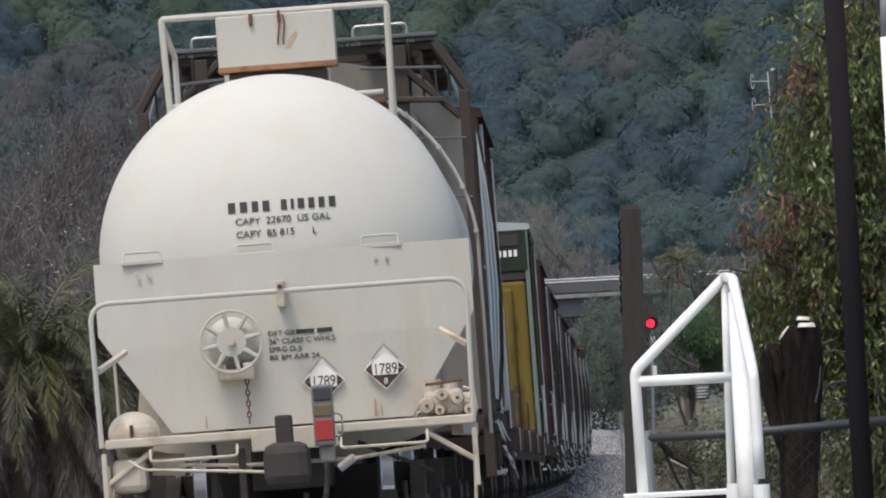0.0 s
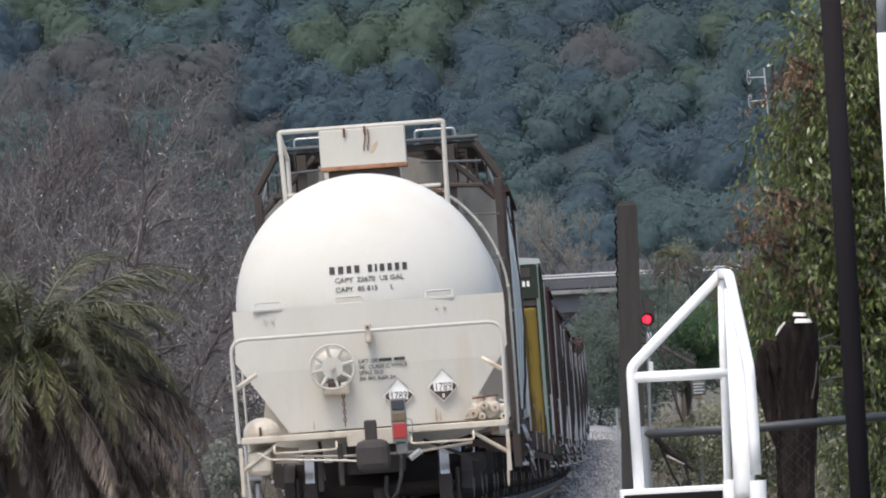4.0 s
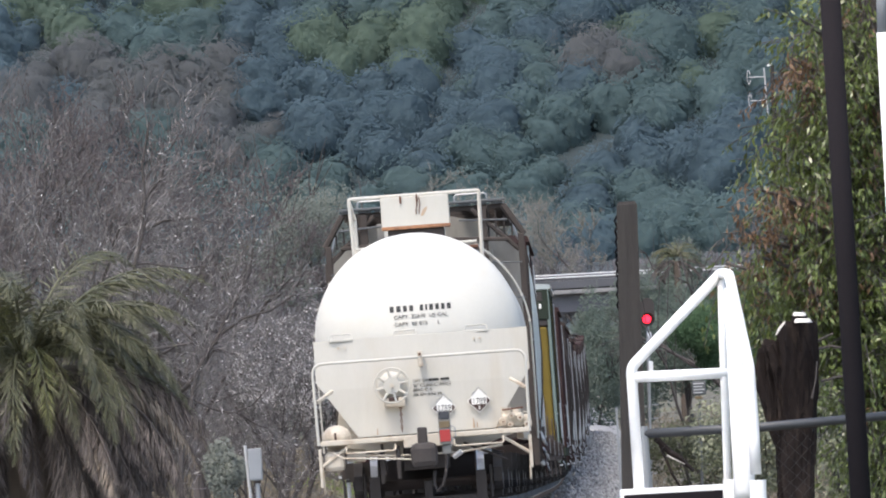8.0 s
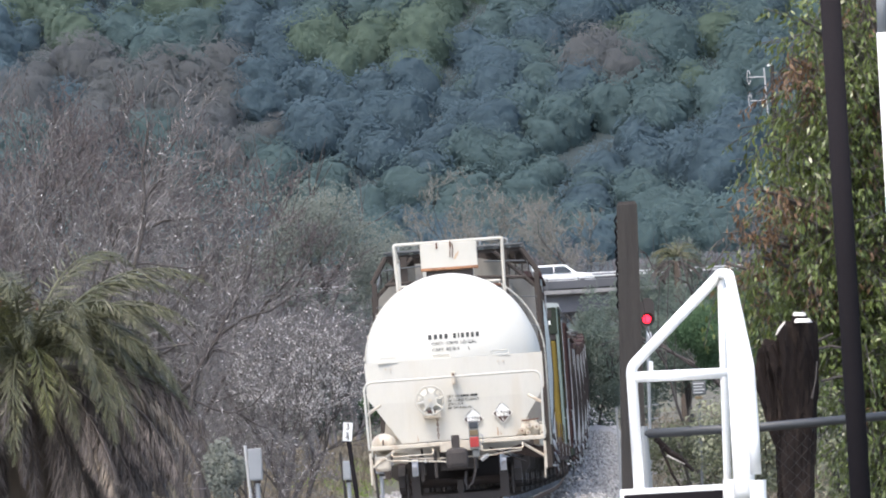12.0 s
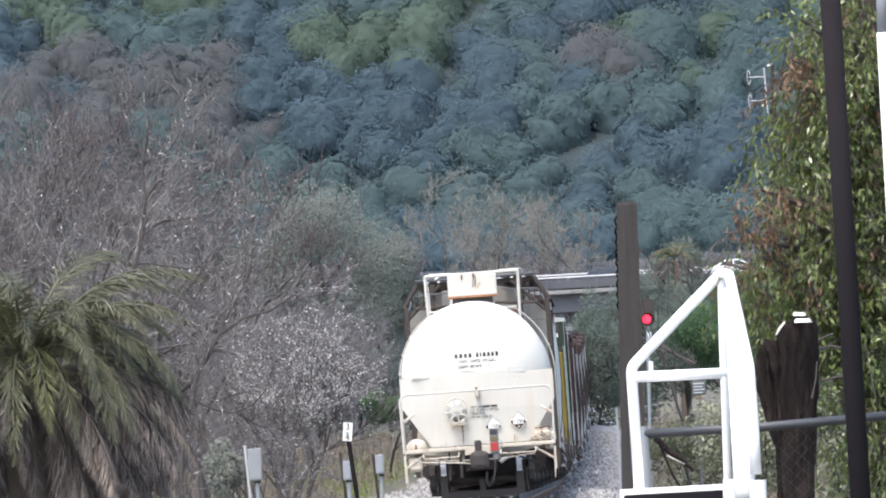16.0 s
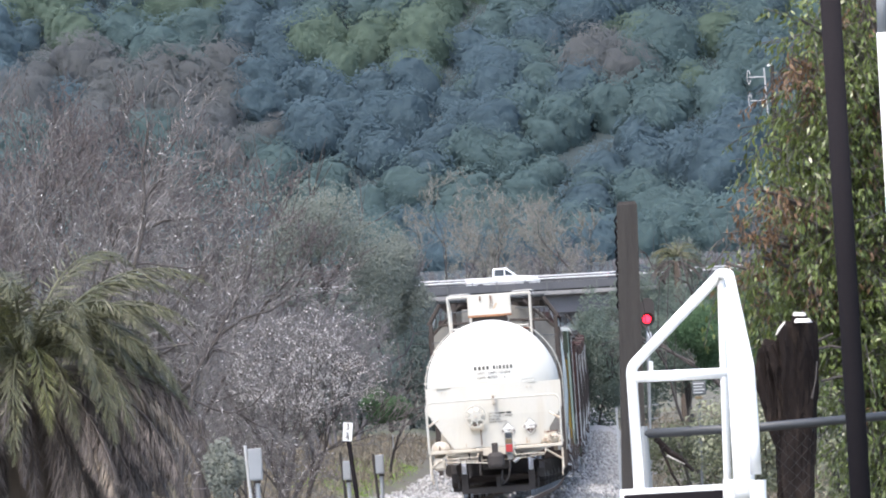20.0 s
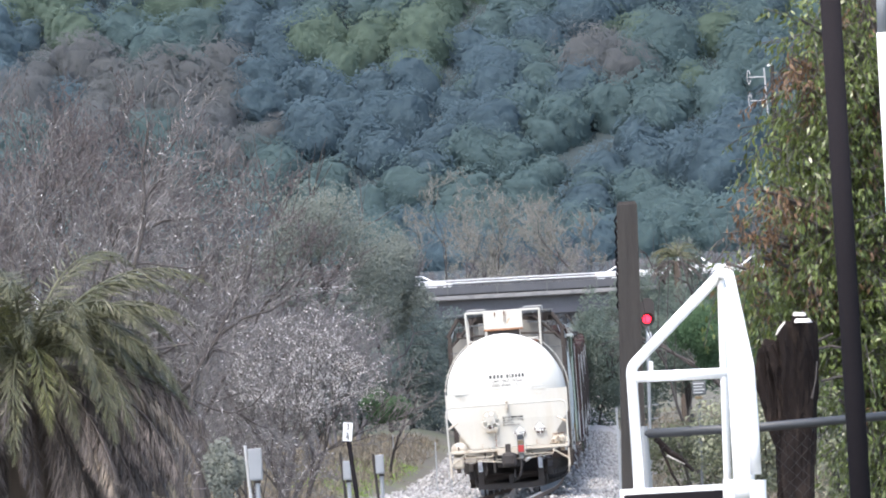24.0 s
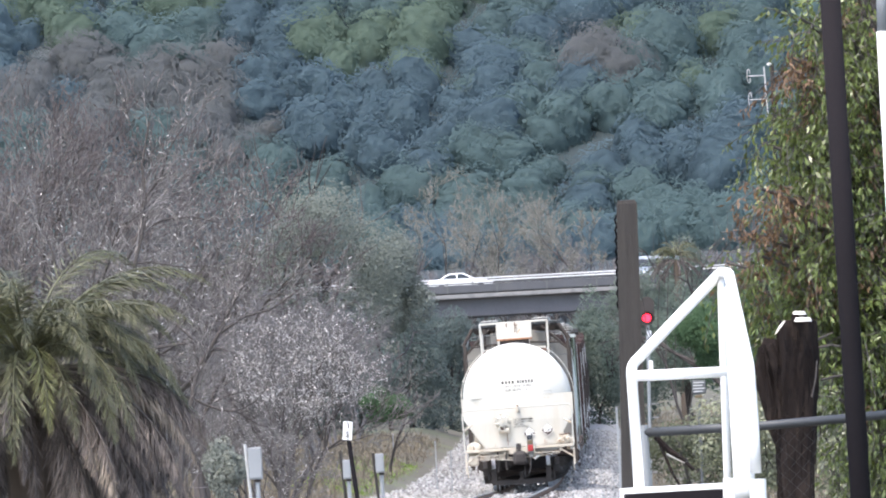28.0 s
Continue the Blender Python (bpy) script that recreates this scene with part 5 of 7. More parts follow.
def bare_tree(seed, base, height, label, twig_mat=None, depth=4, stems=1, lean=(0, 0), catkins=0, thick=0.02, spread_a=0.5, twig_r=1.0, lift=0.13, least=0.008, leaf_mat=None, catkin_size=0.06, bark=None, within=None):
    rng = np.random.default_rng(seed)
    tree = tagged(empty("bare_tree", *base), label, "tree")
    out = {}
    for s in range(stems):
        d = (lean[0] + rng.normal(0, 0.16), rng.normal(0, 0.16), 1.0)
        grow(rng, (rng.normal(0, 0.25) * (stems > 1), rng.normal(0, 0.25) * (stems > 1), -0.2), d, height * 0.34, height * thick, depth, out, split=(1, 2), ratio=0.78, spread_a=spread_a, lift=lift, nseg=4, each=2)
    big = [s for k in out if k >= 2 for s in out[k]]
    small = out[1]
    trunk = mesh_ob("trunk", segments_mesh("trunk", big, 6), bark or M_BARK, tree, "grey-brown trunk and limbs")
    tw, tips = np.array(small), np.array(out[0])
    for q in (tw, tips):
        q[:, 6:8] = np.maximum(q[:, 6:8] * twig_r, least)
    tagged(mesh_ob("fine_branching", segments_mesh("fine_branching", tw, 3), twig_mat or M_TWIG, tree, "bare fine twigs"), kind="stuff")
    ln = np.linalg.norm(tips[:, 3:6] - tips[:, :3], axis=1)
    side = np.concatenate([rng.normal(size=(len(tips), 1)), -np.abs(rng.normal(size=(len(tips), 1))) - 0.8, rng.normal(0, 0.5, (len(tips), 1))], axis=1)
    tagged(mesh_ob("outer_growth", leaves_mesh("outer_growth", (tips[:, :3] + tips[:, 3:6]) / 2, side, ln * 1.1, rng, tips[:, 6:7] * 2.6 / ln[:, None], up=tips[:, 3:6] - tips[:, :3]), twig_mat or M_TWIG, tree), kind="stuff")
    tw = np.concatenate([tw, tips])
    if catkins:
        k = rng.integers(0, len(tw), catkins)
        w = rng.random((catkins, 1))
        P = tw[k, :3] * (1 - w) + tw[k, 3:6] * w + rng.normal(0, 0.05, (catkins, 3))
        if within:
            cx, cz, rx, rz = within
            P = P[((P[:, 0] + base[0] - cx) / rx) ** 2 + ((P[:, 2] + base[2] - cz) / rz) ** 2 < rng.uniform(0.5, 1.1, len(P))]
        catkins = len(P)
        tagged(mesh_ob("bud_growth", leaves_mesh("bud_growth", P, rng.normal(size=(catkins, 3)), rng.uniform(0.6, 1.4, catkins) * catkin_size, rng, 0.7), leaf_mat or M_BUDGLINT, tree, "silvery buds on the twigs"), kind="stuff")
    return tree


def leafy_tree(seed, base, centre, radii, n, leaf, m, label, lobes=14, lobe_r=0.42, name="tree", fill=0.35, category="tree", aspect=0.6):
    """A trunk with limbs under a crown of many small leaf sprays."""
    rng = np.random.default_rng(seed)
    tree = tagged(empty(name, *base), label, category)
    c = np.array(centre, float) - np.array(base, float)
    out = {}
    hgt = max(c[2] - radii[2] * 0.2, 0.4)
    grow(rng, (0, 0, -0.2), (c[0] * 0.7, c[1], hgt + 0.2), hgt, max(0.05, radii[0] * 0.06), 2 if radii[2] > 1.3 else 1, out, spread_a=0.8 if radii[2] > 1.3 else 0.3)
    mesh_ob("trunk", segments_mesh("trunk", [s for k in out for s in out[k]], 6), M_BARK, tree)
    p, q = crown_points(rng, c, radii, n, lobes, lobe_r, fill, True)
    mesh_ob("crown", leaves_mesh("crown", p, q + rng.normal(0, 0.4, q.shape) + np.array([0, -0.35, 0.35]), rng.uniform(0.6, 1.4, n) * leaf, rng, aspect), m, tree)
    return tree


def on_ground(p, dz=0.0):
    return (p[0], p[1], ground_height(p[0], p[1]) + dz)


# the stand of bare trees on the left, near to far
STAND = [(120, 300, 8.4, 21, 0), (268, 310, 8.0, 22, 0), (25, 330, 9.2, 23, 1), (195, 350, 8.6, 33, 0), (370, 345, 6.6, 24, 0), (70, 400, 10.4, 25, 1),
         (180, 420, 10.8, 26, 1), (-20, 430, 11.4, 27, 1), (280, 440, 10.6, 35, 1), (420, 420, 7.2, 36, 1), (490, 440, 6.6, 37, 1), (120, 500, 12.4, 38, 1),
         (350, 500, 11.0, 40, 1), (450, 520, 9.2, 42, 1), (520, 540, 9.2, 46, 1), (590, 560, 9.0, 141, 1), (545, 500, 9.6, 142, 1), (480, 470, 9.4, 144, 1), (430, 455, 9.4, 145, 1), (640, 575, 8.0, 143, 1)]


def stand_x(u, y):
    """Across the view: u counts from the left edge of the valley's opening, at the distance y."""
    return (u - 784 - 18) * y / 23510.0


for u, y, ht, seed, kind in STAND:
    x = stand_x(u, y)
    far = y >= 400
    # trees right of 400 get the haze-paled twig and bark colour
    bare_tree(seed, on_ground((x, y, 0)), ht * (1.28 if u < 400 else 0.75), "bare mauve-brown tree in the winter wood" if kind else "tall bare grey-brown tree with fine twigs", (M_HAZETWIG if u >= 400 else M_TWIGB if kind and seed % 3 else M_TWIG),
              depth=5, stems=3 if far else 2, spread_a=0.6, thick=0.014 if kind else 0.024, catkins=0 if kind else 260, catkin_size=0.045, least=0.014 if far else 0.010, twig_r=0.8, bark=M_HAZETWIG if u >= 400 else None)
bare_tree(28, on_ground((-4.2, 340.00, 0.914)), 6.2, "low spreading bare tree with silvery buds", depth=5, stems=6, catkins=19000, thick=0.013, spread_a=0.55, catkin_size=0.043, within=(-3.54, 3.63, 2.25, 1.8))
bare_tree(29, on_ground((-5.45, 350.00, 1.387)), 4.4, "low bare shrub with silvery white buds", depth=5, stems=3, catkins=2200, thick=0.013, spread_a=0.5, catkin_size=0.035)
bare_tree(30, on_ground((-4.1, 332.00, 0.691)), 3.4, "low bare shrub with pale twigs", depth=5, stems=3, catkins=700, thick=0.012, spread_a=0.6, catkin_size=0.035)
bare_tree(49, on_ground((-6.478, 320.00, 0.640)), 4.0, "low bare shrub with pale twigs", depth=5, stems=3, catkins=300, thick=0.012, spread_a=0.6, catkin_size=0.035)


def old_tree(seed, base, limbs, label):
    """A nearer bare tree: heavy bent limbs, each with twigs along it."""
    rng = np.random.default_rng(seed)
    tree = tagged(empty("bare_tree", *base), label, "tree")
    for path, r in limbs:
        pts = [np.array(p, float) for p in path]
        limb = part("limb", tube([tuple(p) for p in pts], [r * (1 - 0.75 * k / (len(pts) - 1)) for k in range(len(pts))], 7), M_BARK, tree, "dark bent limb")
        out = {}
        for k in range(1, len(pts)):
            for w in (0.25, 0.6, 0.95):
                p = pts[k - 1] * (1 - w) + pts[k] * w
                d = (pts[k] - pts[k - 1]) / np.linalg.norm(pts[k] - pts[k - 1]) + rng.normal(0, 0.55, 3) + np.array([0, 0, 0.25])
                grow(rng, p, d, rng.uniform(0.5, 1.0), r * 0.22, 2, out, bend=0.35, split=(1, 2), spread_a=0.7, each=2)
        sticks = np.array([q for k in out for q in out[k]])
        sticks[:, 6:8] = np.maximum(sticks[:, 6:8], 0.007)
        tagged(mesh_ob("fine_branching", segments_mesh("fine_branching", sticks, 3), M_PALETWIG, limb, "bare pale twigs"), kind="stuff")
        # pale slivers added along the twigs to act as glints of light
        k = rng.integers(0, len(sticks), 90)
        d = sticks[k, 3:6] - sticks[k, :3]
        tagged(mesh_ob("bud_growth", leaves_mesh("bud_growth", sticks[k, :3] + d * 0.5, rng.normal(size=(90, 3)), rng.uniform(0.05, 0.16, 90), rng, 0.2, up=d), M_BUDGLINT, limb, "pale slivers added as glints on the twigs"), kind="stuff")
    return tree


old_tree(131, on_ground((-5.593, 270, 0)), [([(0.0, 0, 1.29), (0.08, 0, 2.44), (0.36, 0, 3.34), (0.51, 0, 3.91), (0.96, 0, 4.58), (1.11, 0, 4.89), (1.37, 0, 5.3), (1.66, 0, 5.8), (1.76, 0, 6.43), (1.82, 0, 6.94)], 0.06),
    ([(0.98, 0, 4.57), (1.46, 0, 4.87), (2.04, 0, 5.0), (2.52, 0, 5.29), (2.97, 0, 5.21)], 0.04),
    ([(0.51, 0, 3.91), (0.4, 0, 4.49), (-0.04, 0, 4.92), (-0.6, 0, 5.18)], 0.03)], "bare tree with dark bent limbs and pale twigs")
old_tree(132, on_ground((-8.6, 280, 0)), [([(0, 0, -0.2), (0.2, 0, 1.4), (0.7, 0, 2.6), (1.5, 0, 3.9), (2.0, 0.1, 5.0), (2.1, 0, 6.2), (2.4, 0, 7.2)], 0.12),
                                          ([(0.7, 0, 2.6), (0.5, 0, 4.0), (0.65, 0, 5.4), (0.3, 0.1, 6.8)], 0.07),
                                          ([(1.5, 0, 3.9), (2.4, 0, 4.4), (3.3, 0, 4.5), (4.1, 0.1, 4.2)], 0.05)], "tall bare tree with dark leaning limbs")
old_tree(133, on_ground((-7.961, 285, 0)), [([(0.0, 0, 1.38), (0.24, 0, 3.56), (0.63, 0, 5.23), (1.1, 0, 6.25), (1.47, 0, 6.89), (1.64, 0, 7.66), (1.61, 0, 8.34), (1.78, 0, 9.18)], 0.075),
    ([(1.51, 0, 6.95), (2.01, 0, 7.16), (2.62, 0, 7.19), (3.16, 0, 7.04)], 0.035),
    ([(1.64, 0, 7.66), (2.0, 0, 8.07), (2.21, 0, 8.67), (2.54, 0, 9.14)], 0.035),
    ([(1.1, 0, 6.25), (1.6, 0, 6.27), (2.44, 0, 6.11), (3.17, 0, 6.19)], 0.03)], "tall bare tree with forked grey limbs")
bare_tree(121, on_ground((stand_x(215, 285), 285, 0)), 4.6, "bare tree with dark arching limbs and pale twigs", M_TWIG, depth=3, stems=2, spread_a=0.75, thick=0.028, catkins=60, least=0.010, twig_r=0.8, catkin_size=0.04)

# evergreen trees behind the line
leafy_tree(51, on_ground((-6.268, 620.00, 4.374)), (-5.546, 620.00, 10.410), (4.5, 4.0, 4.3), 26387, 0.13, M_OAK, "round grey-green oak with haze in its colour", lobes=30, lobe_r=0.34, fill=0.3)
leafy_tree(52, on_ground((-2.891, 630.00, 4.243)), (-2.482, 630.00, 9.320), (2.3, 2.6, 3.0), 16665, 0.13, M_OAK, "grey-green oak beside the bridge with haze in its colour", lobes=18, lobe_r=0.36, fill=0.3)
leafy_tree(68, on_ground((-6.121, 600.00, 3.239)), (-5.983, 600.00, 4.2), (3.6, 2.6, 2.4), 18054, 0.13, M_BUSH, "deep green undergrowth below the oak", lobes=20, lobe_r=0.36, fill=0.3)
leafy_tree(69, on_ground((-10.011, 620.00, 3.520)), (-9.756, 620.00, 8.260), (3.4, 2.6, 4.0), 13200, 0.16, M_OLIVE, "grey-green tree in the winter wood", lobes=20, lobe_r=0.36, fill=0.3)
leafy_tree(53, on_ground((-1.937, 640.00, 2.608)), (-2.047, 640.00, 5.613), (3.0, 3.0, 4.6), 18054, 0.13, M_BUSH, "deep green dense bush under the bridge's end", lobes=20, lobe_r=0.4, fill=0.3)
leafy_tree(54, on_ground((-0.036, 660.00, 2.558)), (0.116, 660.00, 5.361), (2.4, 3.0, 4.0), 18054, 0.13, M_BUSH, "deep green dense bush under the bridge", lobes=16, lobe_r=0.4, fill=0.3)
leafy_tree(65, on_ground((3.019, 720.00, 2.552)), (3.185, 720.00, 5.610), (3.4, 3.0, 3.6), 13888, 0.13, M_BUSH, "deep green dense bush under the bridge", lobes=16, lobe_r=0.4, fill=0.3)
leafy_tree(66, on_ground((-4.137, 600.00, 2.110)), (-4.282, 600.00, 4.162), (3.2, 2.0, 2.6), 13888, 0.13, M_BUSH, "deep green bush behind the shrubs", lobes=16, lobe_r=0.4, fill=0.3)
leafy_tree(55, on_ground((-2.342, 480.00, 1.591)), (-2.430, 480.00, 3.05), (1.2, 0.9, 0.8), 9000, 0.09, M_SHRUB, "small bright green shrub", lobes=12)
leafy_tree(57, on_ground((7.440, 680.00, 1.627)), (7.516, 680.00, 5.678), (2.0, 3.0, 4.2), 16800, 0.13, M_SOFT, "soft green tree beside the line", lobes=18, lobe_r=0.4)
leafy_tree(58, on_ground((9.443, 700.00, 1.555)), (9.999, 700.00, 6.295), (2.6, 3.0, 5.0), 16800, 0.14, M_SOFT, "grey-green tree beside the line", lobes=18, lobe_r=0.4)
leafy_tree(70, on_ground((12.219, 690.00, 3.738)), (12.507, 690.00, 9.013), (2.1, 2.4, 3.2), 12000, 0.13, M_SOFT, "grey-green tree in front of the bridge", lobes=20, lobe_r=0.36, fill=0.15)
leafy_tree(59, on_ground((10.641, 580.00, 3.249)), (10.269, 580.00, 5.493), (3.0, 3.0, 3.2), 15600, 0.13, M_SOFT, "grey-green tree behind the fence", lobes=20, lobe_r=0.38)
leafy_tree(60, on_ground((6.194, 330.00, 2.186)), (6.267, 330.00, 3.517), (0.95, 1.0, 1.1), 8400, 0.07, M_SHRUB, "bright green bush behind the white rail", lobes=14)
leafy_tree(61, on_ground((9.489, 420.00, 2.477)), (9.685, 420.00, 4.434), (2.4, 2.0, 2.6), 14400, 0.09, M_SHRUB, "green bush behind the fence", lobes=16)
leafy_tree(62, on_ground((3.869, 210.00, 0.344)), (3.849, 210.00, 0.793), (1.1, 1.0, 0.75), 9000, 0.055, M_OLIVE, "straggling olive green bush behind the fence", lobes=16)
leafy_tree(63, on_ground((4.229, 150.00, 0.395)), (4.394, 150.00, 1.089), (1.3, 0.8, 1.5), 13200, 0.05, M_FENCEBUSH, "straggling olive green bush behind the fence", lobes=20)
leafy_tree(67, on_ground((3.710, 170.00, 0.400)), (3.809, 170.00, 0.901), (0.9, 0.8, 0.9), 8400, 0.05, M_FENCEBUSH, "straggling olive green bush behind the fence", lobes=16)
leafy_tree(64, on_ground((-5.443, 300.00, 0.488)), (-5.2, 300.00, 0.9), (0.6, 0.8, 0.9), 5500, 0.07, M_SAGE, "grey-green bush beside the palm", lobes=12)
# pale trees beyond the bridge
for k, (bx, seed) in enumerate(((-0.437, 71), (5.817, 72), (13.720, 73), (2.387, 74), (9.994, 75), (-3.769, 76))):
    yy = (1150, 1180, 1170, 1220, 1200, 1200)[k]
    ht = (14.5, 13.5, 13.5, 11, 11.5, 11)[k]
    bare_tree(seed, (bx, yy, ground_height(bx, yy)), ht * 1.3, "pale slender gum tree beyond the bridge", mat("pale_gum_twigs", (0.25, 0.238, 0.212), 0.8, island=0.2) if k == 0 else bpy.data.materials["pale_gum_twigs"], depth=5, thick=0.012, spread_a=0.55, twig_r=1.3, catkins=5000, leaf_mat=M_GUM, catkin_size=0.13)
for k in range(12):
    x = -18 + 4.4 * k
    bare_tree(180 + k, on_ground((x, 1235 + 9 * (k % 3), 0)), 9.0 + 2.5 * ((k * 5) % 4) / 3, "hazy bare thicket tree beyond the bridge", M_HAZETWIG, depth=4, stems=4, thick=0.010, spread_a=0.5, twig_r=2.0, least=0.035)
for k in range(10):
    x = -18 + 5.2 * k
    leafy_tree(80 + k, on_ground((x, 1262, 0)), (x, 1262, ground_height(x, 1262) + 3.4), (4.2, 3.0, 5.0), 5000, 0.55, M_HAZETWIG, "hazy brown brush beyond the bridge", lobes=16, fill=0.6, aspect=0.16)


def palm(seed, base, trunk_h, n_green, n_dead, frond_len, label, fine=1.0, girth=0.4):
    """A feather palm: a thick trunk, arching green fronds and a skirt of dead ones."""
    rng = np.random.default_rng(seed)
    p = tagged(empty("palm_tree", *base), label, "palm tree")
    part("trunk", tube([(0, 0, -0.3), (0.02, 0, trunk_h * 0.5), (0, 0, trunk_h)], [girth, girth * 0.88, girth], 12), M_PALMTRUNK, p)
    for i in range(n_green + n_dead):
        dead = i >= n_green
        az = rng.uniform(0, math.tau)
        el = rng.uniform(-42, 10) if dead else math.degrees(math.asin(rng.uniform(0.22, 0.92)))
        ln = frond_len * rng.uniform(0.75, 1.05) * (1.0 if dead else 0.95)
        k = 16
        pts, d, q = [], np.array([math.cos(az) * math.cos(radians(el)), math.sin(az) * math.cos(radians(el)), math.sin(radians(el))]), np.array([0, 0, trunk_h + (0.0 if dead else 0.15)])
        q = q + d * 0.15
        sag = (0.13 if dead else 0.155) * rng.uniform(0.7, 1.3)
        for j in range(k + 1):
            pts.append(q.copy())
            q = q + d * ln / k
            d = d + np.array([0, 0, -sag * (0.5 + j / k)])
            d /= np.linalg.norm(d)
        pts = np.array(pts)
        segs = [(*pts[j], *pts[j + 1], 0.024 * (1 - j / k) + 0.005, 0.024 * (1 - (j + 1) / k) + 0.005) for j in range(k)]
        m = (M_STRAW if rng.random() < 0.12 else M_DEADFROND) if dead else (M_FRONDY if rng.random() < 0.24 else M_FROND)
        rib = mesh_ob("frond", segments_mesh("frond", segs, 4), M_DEADFROND if dead else M_FROND, p, "drooping dead brown palm frond" if dead else "arching green palm frond")
        nl = int(150 * fine)
        w = np.linspace(0.12, 1.0, nl)
        idx = np.minimum((w * k).astype(int), k - 1)
        fr = (w * k - idx)[:, None]
        P = pts[idx] * (1 - fr) + pts[idx + 1] * fr
        T = pts[idx + 1] - pts[idx]
        T /= np.linalg.norm(T, axis=1, keepdims=True)
        S = np.cross(T, np.array([0, 0, 1.0]))
        S /= np.linalg.norm(S, axis=1, keepdims=True) + 1e-9
        U = np.cross(S, T)
        allP, allN, allA, allL = [], [], [], []
        for sgn in (-1, 1):
            A = T * 0.85 + S * sgn * 0.6 + U * (0.15 if not dead else -0.3) + rng.normal(0, 0.2, (nl, 3)) + np.array([0, 0, -0.55 if not dead else -0.9])
            A /= np.linalg.norm(A, axis=1, keepdims=True)
            ll = 0.5 * np.sin(np.clip(w, 0.05, 0.98) * math.pi * 0.9 + 0.15) * rng.uniform(0.8, 1.1, nl) * ln / 3.0
            allP.append(P + A * (ll / 2)[:, None])
            allN.append(np.cross(A, T) + rng.normal(0, 0.15, (nl, 3)))
            allA.append(A)
            allL.append(ll)
        mesh_ob("blade", leaves_mesh("blade", np.concatenate(allP), np.concatenate(allN), np.concatenate(allL), rng, 0.042, up=np.concatenate(allA)), m, rib)
    return p


palm(91, on_ground((-6.061, 190.00, 0.906)), 3.15, 64, 120, 3.15, "large feather palm with a skirt of dead brown fronds")
palm(92, on_ground((10.498, 600.00, 3.361)), 9.434 - ground_height(10.498, 600), 34, 22, 1.5, "small palm with ragged grey-green fronds", 0.5, 0.16)


def eucalyptus(seed, base, limbs, label):
    """A drooping evergreen: limbs out of the trunk, each hung with sprays of long leaves."""
    rng = np.random.default_rng(seed)
    tree = tagged(empty("eucalyptus_tree", *base), label, "tree")
    b = np.array(base, float)
    top = np.array([0.15, 0, 6.2])
    part("trunk", tube([(0, 0, -0.3), (0.05, 0, 2.0), (-0.05, 0, 4.0), tuple(top)], [0.2, 0.16, 0.12, 0.06], 10), M_BARK, tree)
    for (tx, tz, spread_r, n, red) in limbs:
        tip = np.array([tx - b[0], rng.uniform(-0.8, 0.8), tz - b[2]])
        root = np.array([0.0, 0.0, max(0.5, tip[2] - 0.9)])
        mid = (root + tip) / 2 + np.array([0, 0, 0.25])
        limb = part("limb", tube([tuple(root), tuple(mid), tuple(tip)], [0.05, 0.03, 0.012], 6), M_BARK, tree)
        out = []
        P, A, N = [], [], []
        for s in range(int(n * 2.1)):
            w = rng.uniform(0.25, 1.0)
            p = root * (1 - w) ** 2 + mid * 2 * w * (1 - w) + tip * w ** 2 + rng.normal(0, 1, 3) * np.array([spread_r * 0.72, spread_r * 1.2, spread_r * 0.7])
            d = rng.normal(0, 0.5, 3) + np.array([0, 0, -0.55])
            d /= np.linalg.norm(d)
            ln = rng.uniform(0.25, 0.6)
            q = p + d * ln
            out.append((*p, *q, 0.005, 0.003))
            for k in range(rng.integers(18, 32)):
                a = d * 0.5 + rng.normal(0, 0.45, 3) + np.array([0, 0, -0.75])
                a /= np.linalg.norm(a)
                P.append(p + d * ln * rng.random() + a * 0.05 + rng.normal(0, 0.03, 3))
                A.append(a)
                nn = rng.normal(size=3)
                N.append(nn - a * nn.dot(a))
        tagged(mesh_ob("fine_branching", segments_mesh("fine_branching", out, 3), M_TWIGB, limb), kind="stuff")
        mesh_ob("foliage", leaves_mesh("foliage", np.array(P), np.array(N), rng.uniform(0.04, 0.095, len(P)), rng, 0.3, up=np.array(A)), M_EUCRED if red else M_EUC, limb, "hanging russet leaves" if red else "hanging narrow green leaves")
    return tree


EDGE_Z = (0.3, 1.2, 1.7, 1.92, 2.11, 2.31, 2.5, 2.64, 2.74, 2.85, 3.0, 3.2, 3.46, 3.57, 3.85, 4.09, 4.24, 4.42, 4.6)
EDGE_X = (3.15, 3.12, 3.08, 2.6, 2.43, 2.28, 2.27, 2.42, 2.36, 2.48, 2.7, 2.66, 2.66, 2.74, 2.87, 2.9, 2.85, 3.02, 3.25)
EUC_LIMBS = []
euc_rng = np.random.default_rng(102)
for row in range(17):
    z = 0.75 + 0.24 * row
    edge = float(np.interp(z, EDGE_Z, EDGE_X))
    x = edge + 0.12
    while x < 4.1:
        near_edge = x < edge + 0.3
        russet = euc_rng.random() < (0.5 if near_edge and (z > 4.1 or 2.2 < z < 3.2) else 0.1)
        thin = 0.45 if z < 2.1 else 1.0
        EUC_LIMBS.append((x + euc_rng.uniform(-0.05, 0.05), z + euc_rng.uniform(-0.08, 0.08), 0.13 if near_edge else 0.19, int((16 if near_edge else 21) * thin), russet))
        x += 0.26
eucalyptus(101, on_ground((3.681, 112.00, 0.469)), EUC_LIMBS, "drooping eucalyptus with green and russet leaves")


